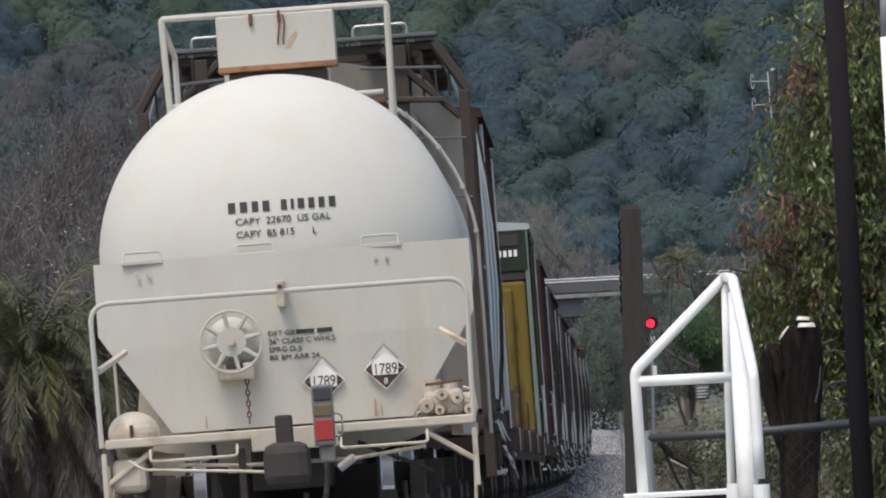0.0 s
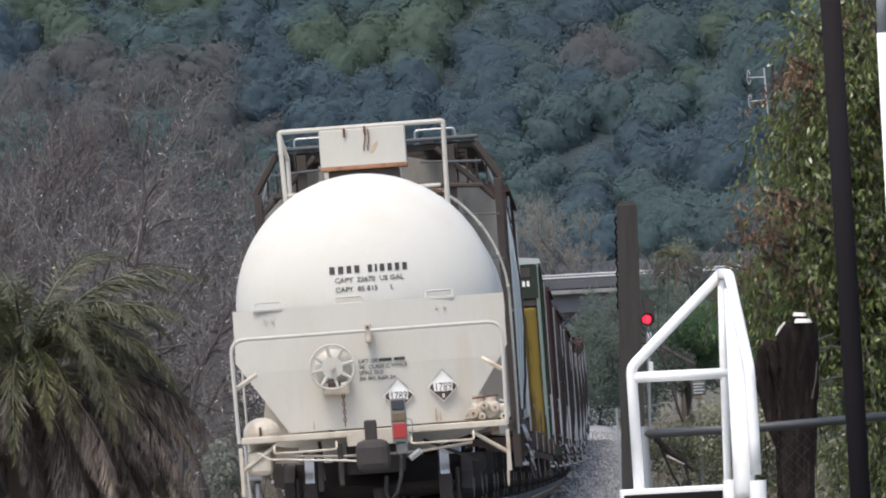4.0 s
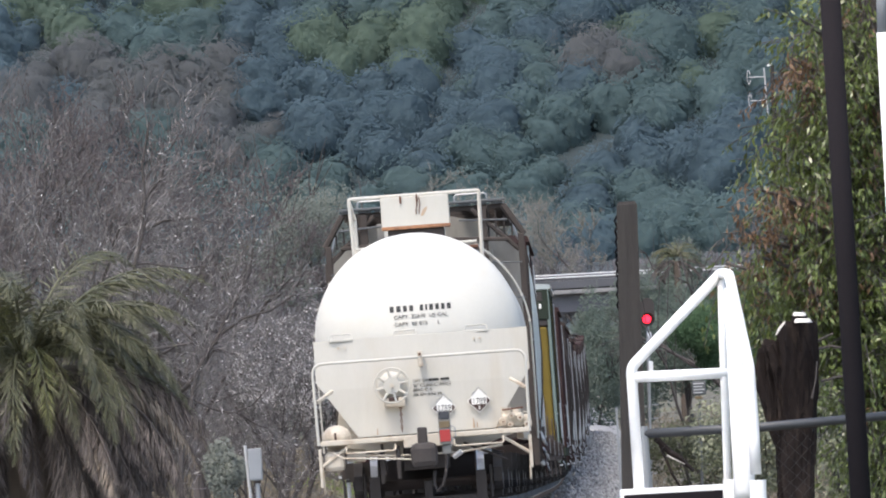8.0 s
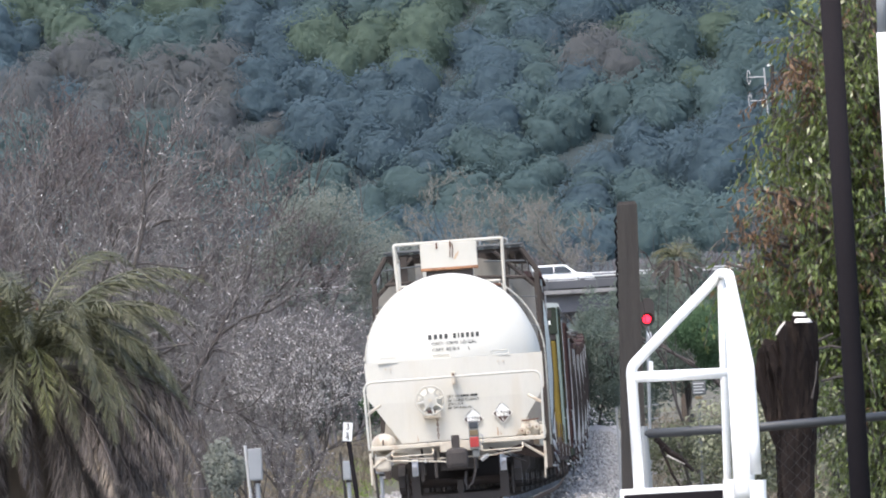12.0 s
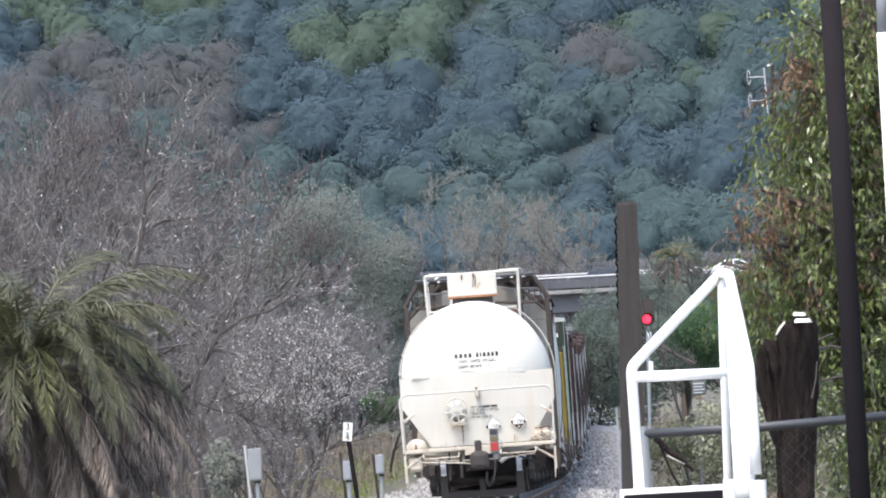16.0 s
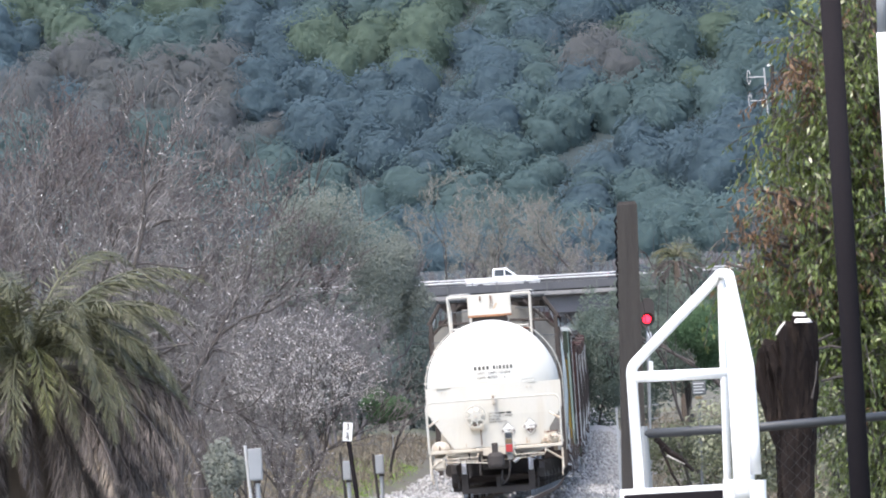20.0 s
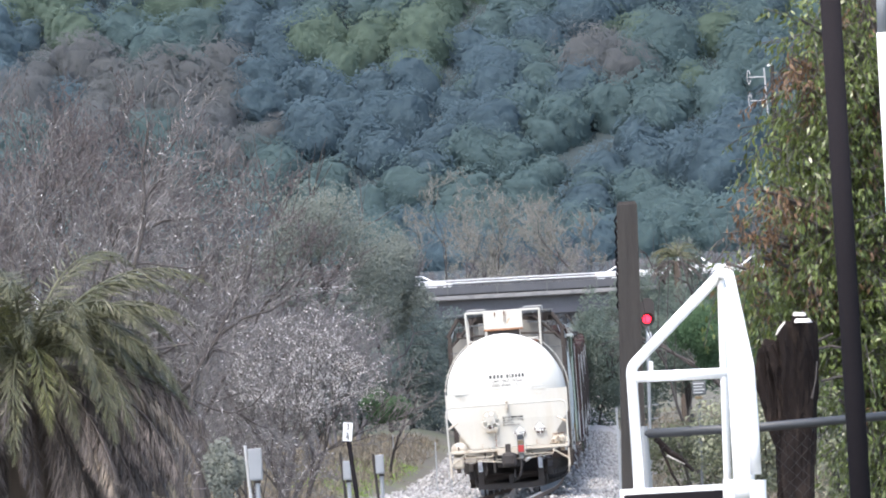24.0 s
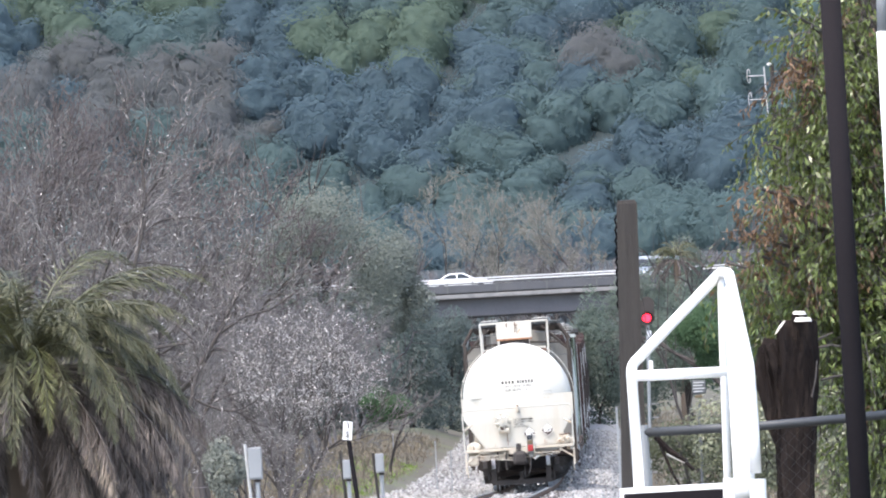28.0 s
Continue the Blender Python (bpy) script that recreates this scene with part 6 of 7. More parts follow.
# ---- grass and weeds on the verge ----
def grass(name, seed, n, x0, x1, y0, y1, h, m, label):
    rng = np.random.default_rng(seed)
    y = rng.uniform(y0, y1, n)
    x = rng.uniform(x0, x1, n)
    z = np.array([ground_height(a, b) for a, b in zip(x, y)])
    L = rng.uniform(0.5, 1.3, n) * h
    A = rng.normal(0, 0.35, (n, 3)) + np.array([0, 0, 1.0])
    A /= np.linalg.norm(A, axis=1, keepdims=True)
    P = np.stack([x, y, z], 1) + A * (L / 2)[:, None]
    ob = mesh_ob(name, leaves_mesh(name, P, rng.normal(size=(n, 3)), L, rng, 0.07, up=A), m)
    return tagged(ob, label, "grass", kind="stuff")


def beside(name, seed, n, o0, o1, y0, y1, h, m, label):
    """Grass over a strip that follows the line at offsets o0 to o1, in tufts."""
    rng = np.random.default_rng(seed)
    ty = rng.uniform(y0, y1, n // 14)
    to = rng.uniform(o0, o1, n // 14)
    k = rng.integers(0, n // 14, n)
    y = ty[k] + rng.normal(0, 0.35, n)
    off = to[k] + rng.normal(0, 0.16, n)
    x = np.array([track(a)[0] for a in y]) + off
    prof = np.interp(off, [p[0] for p in profile], [p[1] for p in profile])
    z = np.array([max(ground_height(a, b), track(b)[1] + c if -8.2 < o < 3.6 else -9) for a, b, c, o in zip(x, y, prof, off)])
    L = rng.uniform(0.4, 1.3, n) * h * rng.uniform(0.5, 1.3, n // 14)[k]
    A = rng.normal(0, 0.45, (n, 3)) + np.array([0, 0, 1.0])
    A /= np.linalg.norm(A, axis=1, keepdims=True)
    P = np.stack([x, y, z], 1) + A * (L / 2)[:, None]
    ob = mesh_ob(name, leaves_mesh(name, P, rng.normal(size=(n, 3)), L, rng, 0.09, up=A), m)
    return tagged(ob, label, "grass", kind="stuff")


beside("dry_grass", 1, 46000, -15, -5.2, 300, 600, 0.34, M_DRYGRASS, "dry brown grass on the verge")
beside("green_grass", 2, 12000, -7.6, -5.2, 400, 520, 0.16, M_GRASS, "fresh green grass beside the ballast")
beside("green_grass", 6, 2500, -14, -7, 320, 520, 0.16, M_GRASS, "low green weeds among dry grass on the verge")
beside("dry_grass", 5, 12000, 3.4, 9.0, 300, 760, 0.35, M_DRYGRASS, "dry brown weeds beside the line")
grass("dry_grass", 4, 12000, -14, -4, 200, 400, 0.4, M_DRYGRASS, "dry brown weeds under the bare trees")
grass("dry_grass", 3, 6000, 6.0, 12.0, 90, 420, 0.5, M_DRYGRASS, "dry brown weeds behind the fence")


# ---- beside the line: posts, rails, fence, signal ----
def timber_post():
    p = tagged(empty("timber_post", 1.237, 95, -0.9), "weathered square timber post with a rope of wire at its edge", "post")
    w = 0.0727
    top = 2.600 + 0.9
    lean = 1.329 - 1.237
    bm = bmesh.new()
    vs = []
    for z, k, hw in ((0, 0, w * 1.45), (top * 0.5, 0.5, w * 1.2), (top - 0.012, 1, w), (top, 1, w * 0.9)):
        vs.append([bm.verts.new((lean * k + a * hw, b * hw, z)) for a, b in ((-1, -1), (1, -1), (1, 1), (-1, 1))])
    for a, b in zip(vs, vs[1:]):
        for i in range(4):
            bm.faces.new((a[i], a[(i + 1) % 4], b[(i + 1) % 4], b[i]))
    bm.faces.new(vs[-1])
    part("shaft", bm, M_POSTWOOD, p)
    part("top_cap", box(lean - w * 0.85, lean + w * 0.85, -w * 0.85, w * 0.85, top - 0.002, top + 0.012, 0.004), M_BLACK, p)
    for k in range(9):
        z = top - 0.14 - k * 0.075
        part("wire_loop", tube([(lean * (z / top) - w * 1.0, -w, z + 0.05), (lean * (z / top) - w * 1.22, -w * 0.4, z + 0.015), (lean * (z / top) - w * 1.0, w * 0.3, z - 0.03)], 0.008, 5), M_DARKPOLE, p)
    return p


timber_post()


def white_rail():
    """The bent white pipe guard at the head of a low step."""
    d = 60
    r = 0.0245
    g = tagged(empty("white_guard_rail", 1.001, d, 0.624), "white enamelled pipe guard rail beside steps", "guard rail")
    o = Vector(g.location)

    def pt(p, dy=0.0):
        return Vector(p) - o + Vector((0, dy, 0))
    a0, a1, a2, a3 = pt((0.826, 60.00, 0.644)), pt((0.820, 60.00, 1.196)), pt((1.248, 60.00, 1.598)), pt((1.227, 60.00, 0.643))
    fr = part("near_frame", tube(rounded([a0, a1, a2], 0.03, 4), r, 12), M_WHITEPIPE, g, smooth=True)
    part("inner_post", tube([a2, pt((1.240, 60.00, 1.301)), a3], r * 0.72, 12), M_WHITEPIPE, g, smooth=True)
    part("middle_bar", tube([pt((0.830, 60.00, 1.150)), pt((1.254, 60.00, 1.147))], r, 12), M_WHITEPIPE, g, smooth=True)
    b1, b2, b3 = pt((1.316, 58.40, 1.158)), pt((1.321, 58.40, 0.884)), pt((1.320, 58.40, 0.685))
    part("outer_frame", tube(rounded([a2, pt((1.279, 59.80, 1.588)), b1, b2, b3], 0.04, 4), r * 1.0, 12), M_WHITEPIPE, g, smooth=True)
    part("outer_post", tube([pt((1.270, 59.80, 1.520)), pt((1.276, 59.60, 1.300)), pt((1.283, 59.30, 1.090)), pt((1.284, 59.20, 0.888)), pt((1.280, 59.00, 0.586))], [r * 0.7, r * 1.2, r * 1.8, r * 1.95, r * 1.95], 14), M_WHITEPIPE, g, smooth=True)
    part("step_plate", box(0.739 - o.x, 1.218 - o.x, -0.25, 0.25, 0.549 - o.z, 0.646 - o.z, 0.008), M_WHITEPIPE, g, "white step plate with a dark face")
    part("step_riser", box(0.753 - o.x, 1.197 - o.x, -0.262, -0.252, -1.2, 0.621 - o.z, 0.004), M_DARKPOLE, g)
    part("base_flange", cyl(pt((1.239, 59.40, 0.537)), pt((1.241, 59.40, 0.668)), r * 1.9, seg=14), M_WHITEPIPE, g)
    part("base_flange", cyl(pt((1.325, 58.40, 0.535)), pt((1.326, 58.40, 0.660)), r * 1.5, seg=14), M_WHITEPIPE, g)
    part("foot", cyl(pt((1.239, 59.40, 0.537)) - Vector((0, 0, 1.0)), pt((1.239, 59.40, 0.542)), r * 1.2, seg=10), M_WHITEPIPE, g)
    return g


white_rail()

# tall dark pole and pale pole
pole = tagged(empty("dark_pole", 1.953, 64, -0.9), "tall dark painted steel pole", "pole")
part("shaft", tube([(0, 0, 0), (1.936 - 1.953, 0, 1.735 + 0.9), (1.928 - 1.953, 0, 3.048 + 0.9)], 0.0504, 14), M_DARKPOLE, pole, smooth=True)
pole = tagged(empty("white_pole", 2.376, 70, -0.9), "tall white painted pole with a grey top", "pole")
part("shaft", tube([(0, 0, 0), (2.376 - 2.376, 0, 2.951 + 0.9)], 0.0328, 12), M_WHITEPIPE, pole, smooth=True)
part("upper_shaft", tube([(2.376 - 2.376, 0, 2.951 + 0.9), (2.386 - 2.376, 0, 3.303 + 0.9)], 0.0290, 12), M_BOXGREY, pole, smooth=True)


def stump():
    rng = np.random.default_rng(8)
    base = (2.321, 92, -0.9)
    s = tagged(empty("tree_stump", *base), "tall dark sawn-off tree trunk with ragged bark", "tree stump")
    o = Vector(base)
    bm = bmesh.new()

    def column(path, radii, seed, rough, tilt):
        """A ragged upright log along a bent path."""
        seg, nr = 40, 56
        pts = [Vector(p) - o for p in path]
        rows = []
        for j in range(nr):
            w = j / (nr - 1) * (len(pts) - 1)
            k = min(int(w), len(pts) - 2)
            c = pts[k].lerp(pts[k + 1], w - k)
            rr = radii[k] + (radii[k + 1] - radii[k]) * (w - k)
            end = max(0.0, (j / (nr - 1) - 0.9) / 0.1)
            ring = []
            for q in range(seg):
                a = q * math.tau / seg
                ca, sa = math.cos(a), math.sin(a)
                n1 = noise.noise((ca * 1.6 + seed, sa * 1.6, c.z * 2.4))
                n2 = noise.noise((ca * 5 + seed, sa * 5, c.z * 3.5))
                n3 = noise.noise((ca * 12 + seed, sa * 12, c.z * 9.0))
                r = rr * (1 + rough * (0.30 * n1 + 0.22 * n2 + 0.14 * n3))
                ring.append(bm.verts.new((c.x + r * ca, c.y + r * sa, c.z + end * (tilt * ca * rr + rough * 0.09 * noise.noise((ca * 5, sa * 5, seed))))))
            rows.append(ring)
        for a, b in zip(rows, rows[1:]):
            for q in range(seg):
                bm.faces.new((a[q], a[(q + 1) % seg], b[(q + 1) % seg], b[q]))
        bm.faces.new(rows[-1])
    column([(2.329, 92.00, -0.707), (2.371, 92.00, 0.642), (2.399, 92.00, 1.072), (2.427, 92.00, 1.384), (2.430, 92.00, 1.650)],
           [0.1017, 0.1135, 0.1252, 0.1370, 0.1291], 0.0, 0.55, 0.0)
    column([(2.273, 92.10, -0.705), (2.327, 92.10, 0.645), (2.296, 92.10, 1.078), (2.248, 92.10, 1.355), (2.225, 92.10, 1.505)],
           [0.0939, 0.0939, 0.125, 0.150, 0.1], 7.0, 1.9, 0.5)
    bmesh.ops.recalc_face_normals(bm, faces=bm.faces)
    part("trunk", bm, M_STUMP, s, smooth=False)
    part("sawn_shoulder", prism([(p[0] - o.x, p[2] - o.z) for p in ((2.260, 91.80, 1.571), (2.268, 91.80, 1.574), (2.335, 91.80, 1.657), (2.328, 91.80, 1.665), (2.287, 91.80, 1.624))], -0.25, -0.15), M_STUMPCUT, s)
    part("upper_block", cyl(Vector((2.431, 91.90, 1.649)) - o, Vector((2.439, 91.90, 1.711)) - o, 0.0548, 0.0509, seg=16), M_STUMP, s)
    for (a, b, w) in (((2.454, 91.70, 1.649), (2.455, 91.70, 1.677), 16), ((2.435, 91.80, 1.698), (2.437, 91.80, 1.722), 12.5)):
        part("sawn_face", cyl(Vector(a) - o, Vector(b) - o, w * 0.0039, w * 0.8 * 0.0039, seg=18), M_STUMPCUT, s, "pale freshly sawn face")
    strands = []
    for k in range(60):
        u = rng.random()
        x0 = 2.344 - base[0] + rng.uniform(-0.2, 0.19)
        pz = 1.153 + 0.9 + rng.uniform(-0.5, 0.45)
        ln = rng.uniform(0.06, 0.22)
        strands.append((x0, -0.15, pz, x0 + rng.normal(0, 0.03), -0.17, pz - ln, 0.005, 0.002))
    tagged(mesh_ob("bark_fibre", segments_mesh("bark_fibre", strands, 3), M_STUMP, s, "hanging strips of bark"), kind="stuff")
    strip = [Vector(p) - o for p in ((2.531, 91.50, 1.374), (2.517, 91.50, 1.258), (2.497, 91.50, 1.181), (2.482, 91.50, 1.123))]
    part("bark_strip", tube(strip, [0.005, 0.006, 0.005, 0.008], 5), M_BARK, s)
    for a, b, c in (((2.557, 92.00, 1.463), (2.644, 92.00, 1.478), (2.838, 92.00, 1.440)), ((2.561, 92.00, 1.239), (2.671, 92.00, 1.261), (2.790, 92.00, 1.270)), ((2.552, 92.00, 1.518), (2.617, 92.00, 1.546), (2.669, 92.00, 1.566))):
        part("side_shoot", tube([Vector(a) - o, Vector(b) - o, Vector(c) - o], [0.012, 0.009, 0.004], 6), M_BARK, s)
    return s


stump()


def chain_fence():
    d = 88.0
    f = tagged(empty("chain_link_fence", 1.244, d, -0.9), "galvanised chain-link fence with a pipe top rail", "fence")
    o = Vector(f.location)
    a, b, c = Vector((1.264, 88.00, 0.936)) - o, Vector((2.052, 88.00, 0.938)) - o, Vector((2.991, 88.00, 0.973)) - o
    part("top_rail", tube([a, b, c], 0.0318, 10), M_TOPRAIL, f, "grey pipe top rail", smooth=True)
    for p in (a, c):
        part("fence_post", cyl((p.x, 0, 0), (p.x, 0, p.z + 0.05), 0.03, seg=10), M_GALV, f)
    for i in range(4):
        x = a.x + (b.x - a.x) * (0.1 + 0.27 * i)
        z = a.z + (b.z - a.z) * (0.1 + 0.27 * i)
        part("wire_tie", cyl((x, -0.01, z), (x + 0.01, 0.01, z), 0.036, seg=8), M_WIRE, f)
    segs = []
    step, h = 0.085, a.z - 0.02
    n = int((c.x - a.x) / step) + 26
    for i in range(-24, n):
        x0 = a.x + i * step
        for sgn in (1, -1):
            xs = x0 if sgn == 1 else x0 + h
            p, q = (xs, 0), (xs + sgn * h, h)
            # clip to the panel
            t0, t1 = 0.0, 1.0
            for lim, less in ((a.x, False), (c.x, True)):
                dx = q[0] - p[0]
                t = (lim - p[0]) / dx
                if (dx > 0) == less:
                    t1 = min(t1, t)
                else:
                    t0 = max(t0, t)
            if t1 > t0:
                segs.append((p[0] + (q[0] - p[0]) * t0, 0.004 * sgn, h * t0, p[0] + (q[0] - p[0]) * t1, 0.004 * sgn, h * t1, 0.0010, 0.0010))
    mesh_ob("chain_link_mesh", segments_mesh("chain_link_mesh", segs, 4), M_WIRE, f, "thin diamond wire mesh")
    # dead limb caught behind the wire
    limb = tagged(empty("dead_limb", *(1.461, 89.00, 0.806)), "broken dead branch caught in the fence", "branch")
    lo = Vector(limb.location)
    part("stem", tube([Vector((1.353, 89.00, 0.907)) - lo, Vector((1.442, 89.00, 0.807)) - lo, Vector((1.515, 89.00, 0.758)) - lo, Vector((1.598, 89.00, 0.670)) - lo], [0.02, 0.022, 0.018, 0.012], 7), M_STUMP, limb)
    part("splinter", tube([Vector((1.420, 88.90, 0.785)) - lo, Vector((1.538, 88.90, 0.719)) - lo], [0.007, 0.003], 5), M_PALEBARK, limb)
    part("twig", tube([Vector((1.371, 89.00, 0.887)) - lo, Vector((1.453, 89.00, 0.655)) - lo, Vector((1.539, 89.00, 0.499)) - lo], [0.012, 0.01, 0.006], 5), M_STUMP, limb)
    return f


chain_fence()


def signal():
    d = 340
    s = tagged(empty("railway_signal", 4.965, d, -0.6), "railway signal on a slim mast showing a red light", "railway signal")
    o = Vector(s.location)
    top = Vector((5.154, 340.00, 4.684)) - o
    part("mast", cyl((0, 0, 0), (top.x * 0.95, 0.1, top.z), 0.045, seg=10), M_GALV, s)
    c0, c1 = Vector((5.131, 340.00, 4.251)) - o, Vector((5.136, 340.00, 4.613)) - o
    hw = 0.1808
    hd = part("signal_head", prism([(c0.x + hw * math.cos(a), c0.z + hw * math.sin(a)) for a in np.linspace(math.pi, math.tau, 9)]
                                   + [(c1.x + hw * math.cos(a), c1.z + hw * math.sin(a)) for a in np.linspace(0, math.pi, 9)], -0.12, 0.12), M_BLACK, s, "black signal head")
    part("lens", cyl((c0.x - 0.02, -0.13, c0.z), (c0.x - 0.02, -0.17, c0.z), 0.1085, 0.0868, seg=20), M_SIGNALRED, hd, "glowing red lens")
    part("hood", prism([(c0.x + hw * 1.0 * math.cos(a), c0.z + hw * 1.0 * math.sin(a)) for a in np.linspace(0.2, math.pi - 0.2, 9)]
                       + [(c0.x + hw * 0.9 * math.cos(a), c0.z + hw * 0.9 * math.sin(a)) for a in np.linspace(math.pi - 0.2, 0.2, 9)], -0.36, -0.12), M_BLACK, hd)
    for za, zb in ((3.745, 3.918), (2.645, 3.165)):
        part("mast_plate", box(top.x - 0.055, top.x + 0.055, -0.08, -0.05, za - o.z, zb - o.z, 0.01), M_SIGNWHITE, s)
    for k in range(6):
        part("ladder_rung", cyl((top.x - 0.14, 0.14, 0.9 + 0.35 * k), (top.x + 0.14, 0.14, 0.9 + 0.35 * k), 0.012, seg=5), M_GALV, s)
    return s


signal()


def roadside_sign():
    """A small sign behind the white rail, seen from its face: a dark plate with pale marks on a post."""
    d = 205
    s = tagged(empty("small_sign", 3.777, d, -0.9), "small dark sign with unreadable pale marks on a post", "sign")
    o = Vector(s.location)
    c = Vector((3.828, 205.00, 1.776)) - o
    part("post", cyl((0, 0.04, 0), (c.x, 0.04, c.z), 0.022, seg=8), M_PIPE, s)
    part("plate", box(c.x - 0.11, c.x + 0.11, -0.01, 0.02, c.z - 0.11, c.z + 0.11, 0.02), M_PIPE, s)
    for k in range(4):
        part("mark_bar", box(c.x - 0.085, c.x + 0.085 - 0.03 * (k % 2), -0.018, -0.011, c.z + 0.06 - 0.046 * k, c.z + 0.077 - 0.046 * k), M_PALEMETAL, s)
    part("yellow_tag", box(c.x - 0.07, c.x + 0.05, -0.01, 0.02, c.z - 0.17, c.z - 0.125, 0.01), M_YELLOW, s)
    return s


roadside_sign()


def antenna():
    d = 420
    a = tagged(empty("antenna_mast", 10.292, d, -0.9), "timber pole with a pale two-loop antenna", "antenna")
    o = Vector(a.location)
    part("pole", tube([(0, 0, 0), Vector((10.675, 420.00, 11.092)) - o, Vector((10.701, 420.00, 12.881)) - o], [0.1, 0.07, 0.06], 8), M_POSTWOOD, a)
    part("cap", cyl(Vector((10.627, 420.00, 12.849)) - o, Vector((10.614, 420.00, 12.921)) - o, 0.075, seg=10), M_SIGNWHITE, a)
    part("mast_tube", tube([Vector((10.446, 420.00, 12.805)) - o, Vector((10.496, 420.00, 11.102)) - o], 0.024, 8), M_PALEMETAL, a)
    for p, q, l in (((10.466, 420.00, 12.518), (9.948, 420.00, 12.528), (9.903, 420.00, 12.691)), ((10.480, 420.00, 11.783), (9.960, 420.00, 11.775), (9.916, 420.00, 11.939))):
        p, q = Vector(p) - o, Vector(q) - o
        boom = part("boom", cyl(p, q, 0.017, seg=6), M_PALEMETAL, a)
        pts = [(q.x + 0.05 * math.cos(t), q.y, q.z + 0.22 * math.sin(t)) for t in np.linspace(0.35, math.tau - 0.35, 18)]
        part("folded_dipole", tube(pts, 0.014, 6), M_PALEMETAL, boom)
    return a


antenna()

# mast on the hill
m = tagged(empty("hill_mast", 40.963, 2010, ground_height(40.963, 2010)), "thin pale mast on the wooded hill", "mast")
part("shaft", cyl((0, 0, 0), (0, 0, 66.617 - ground_height(40.963, 2010)), 0.14, 0.08, seg=8), M_SIGNWHITE, m)


# small cabinets and the line-side sign on the left verge
def cabinet(px_pole, place, w, h, d, label, tall=True):
    base = (place[0], place[1], ground_height(place[0], place[1]))
    c = tagged(empty("line_side_cabinet", *base), label, "cabinet")
    zt = place[2] - base[2]
    part("case", box(-w / 2, w / 2, -0.12, 0.12, zt - h, zt, 0.02), M_BOXGREY, c)
    part("door", box(-w / 2 + 0.02, w / 2 - 0.02, -0.135, -0.122, zt - h + 0.03, zt - 0.03, 0.01), M_BOXGREY, c)
    part("case_post", cyl((0.05, 0, -0.2), (0.03, 0, zt - h), 0.05, seg=10), M_BOXGREY, c)
    part("cap", cyl((0.04, 0, zt - h - 0.06), (0.04, 0, zt - h), 0.07, seg=10), M_BLACK, c)
    part("marker_post", cyl((-w / 2 + 0.10, 0.1, -0.2), (-w / 2 - 0.05, 0.1, zt + px_pole), 0.035, seg=8), M_PALEMETAL if tall else M_POSTWOOD, c)
    return c


cabinet(0.08, (-4.349, 290.00, 1.387), 0.3084, 0.7031, 290, "pale grey steel cabinet on a post", True)
cabinet(0.22, (-2.681, 330.00, 1.036), 0.1965, 0.4773, 330, "small grey cabinet beside a leaning timber stake", False)
cabinet(0.02, (-1.888, 335.00, 1.152), 0.2137, 0.4845, 335, "small grey cabinet beside a timber stake", False)


def speed_sign():
    d = 315
    base = (-2.371, d, ground_height(-2.371, d))
    s = tagged(empty("line_side_sign", *base), "white plate with black figures on a leaning dark post", "sign")
    o = Vector(base)
    top = Vector((-2.513, 315.00, 1.882)) - o
    bot = Vector((-2.326, 315.00, -0.114)) - o
    part("post", tube([bot - Vector((0, 0, 0.6)), bot, top], 0.0536, 8), M_DARKPOLE, s)
    pl = part("plate", prism([(-0.11, -0.22), (0.11, -0.22), (0.11, 0.22), (-0.11, 0.22)], -0.07, -0.055), M_SIGNWHITE, s)
    for ch, z in (("3", 0.05), ("x", -0.075), ("4", -0.20)):
        text_part(ch, 0.2 if ch != "x" else 0.15, (0.0, -0.075, z), pl, align="CENTER")
    pl.matrix_basis = Matrix.Translation((top.x + 0.02, 0, top.z - 0.17)) @ pose(0, 0, 0, 0, 6.0, 0)
    return s


speed_sign()
# thin wire fence posts on the far verge
for p in ((-0.593, 430.00, 1.573), (-0.112, 410.00, 1.199), (-2.359, 520.00, 2.090), (3.222, 260.00, 1.738)):
    b = on_ground(p)
    f = tagged(empty("fence_stake", *b), "thin steel fence stake on the verge", "fence post")
    part("stake", box(-0.02, 0.02, -0.02, 0.02, -0.2, max(0.4, p[2] - b[2]), 0.004), M_GALV, f)


# pale twin pipes that show above the stump
twin = tagged(empty("vent_pipe", 3.929, 150, ground_height(3.929, 150)), "pair of thin pale steel pipes behind the stump", "pipe")
for dx, top in ((0.0, 2.520), (0.063, 2.491)):
    part("pipe", cyl((dx, 0, -0.2), (dx, 0, top - ground_height(3.929, 150)), 0.016, seg=8), M_GALV, twin)
part("pipe_clamp", box(-0.03, 0.093, -0.02, 0.02, 0.6, 0.66, 0.005), M_PIPE, twin)


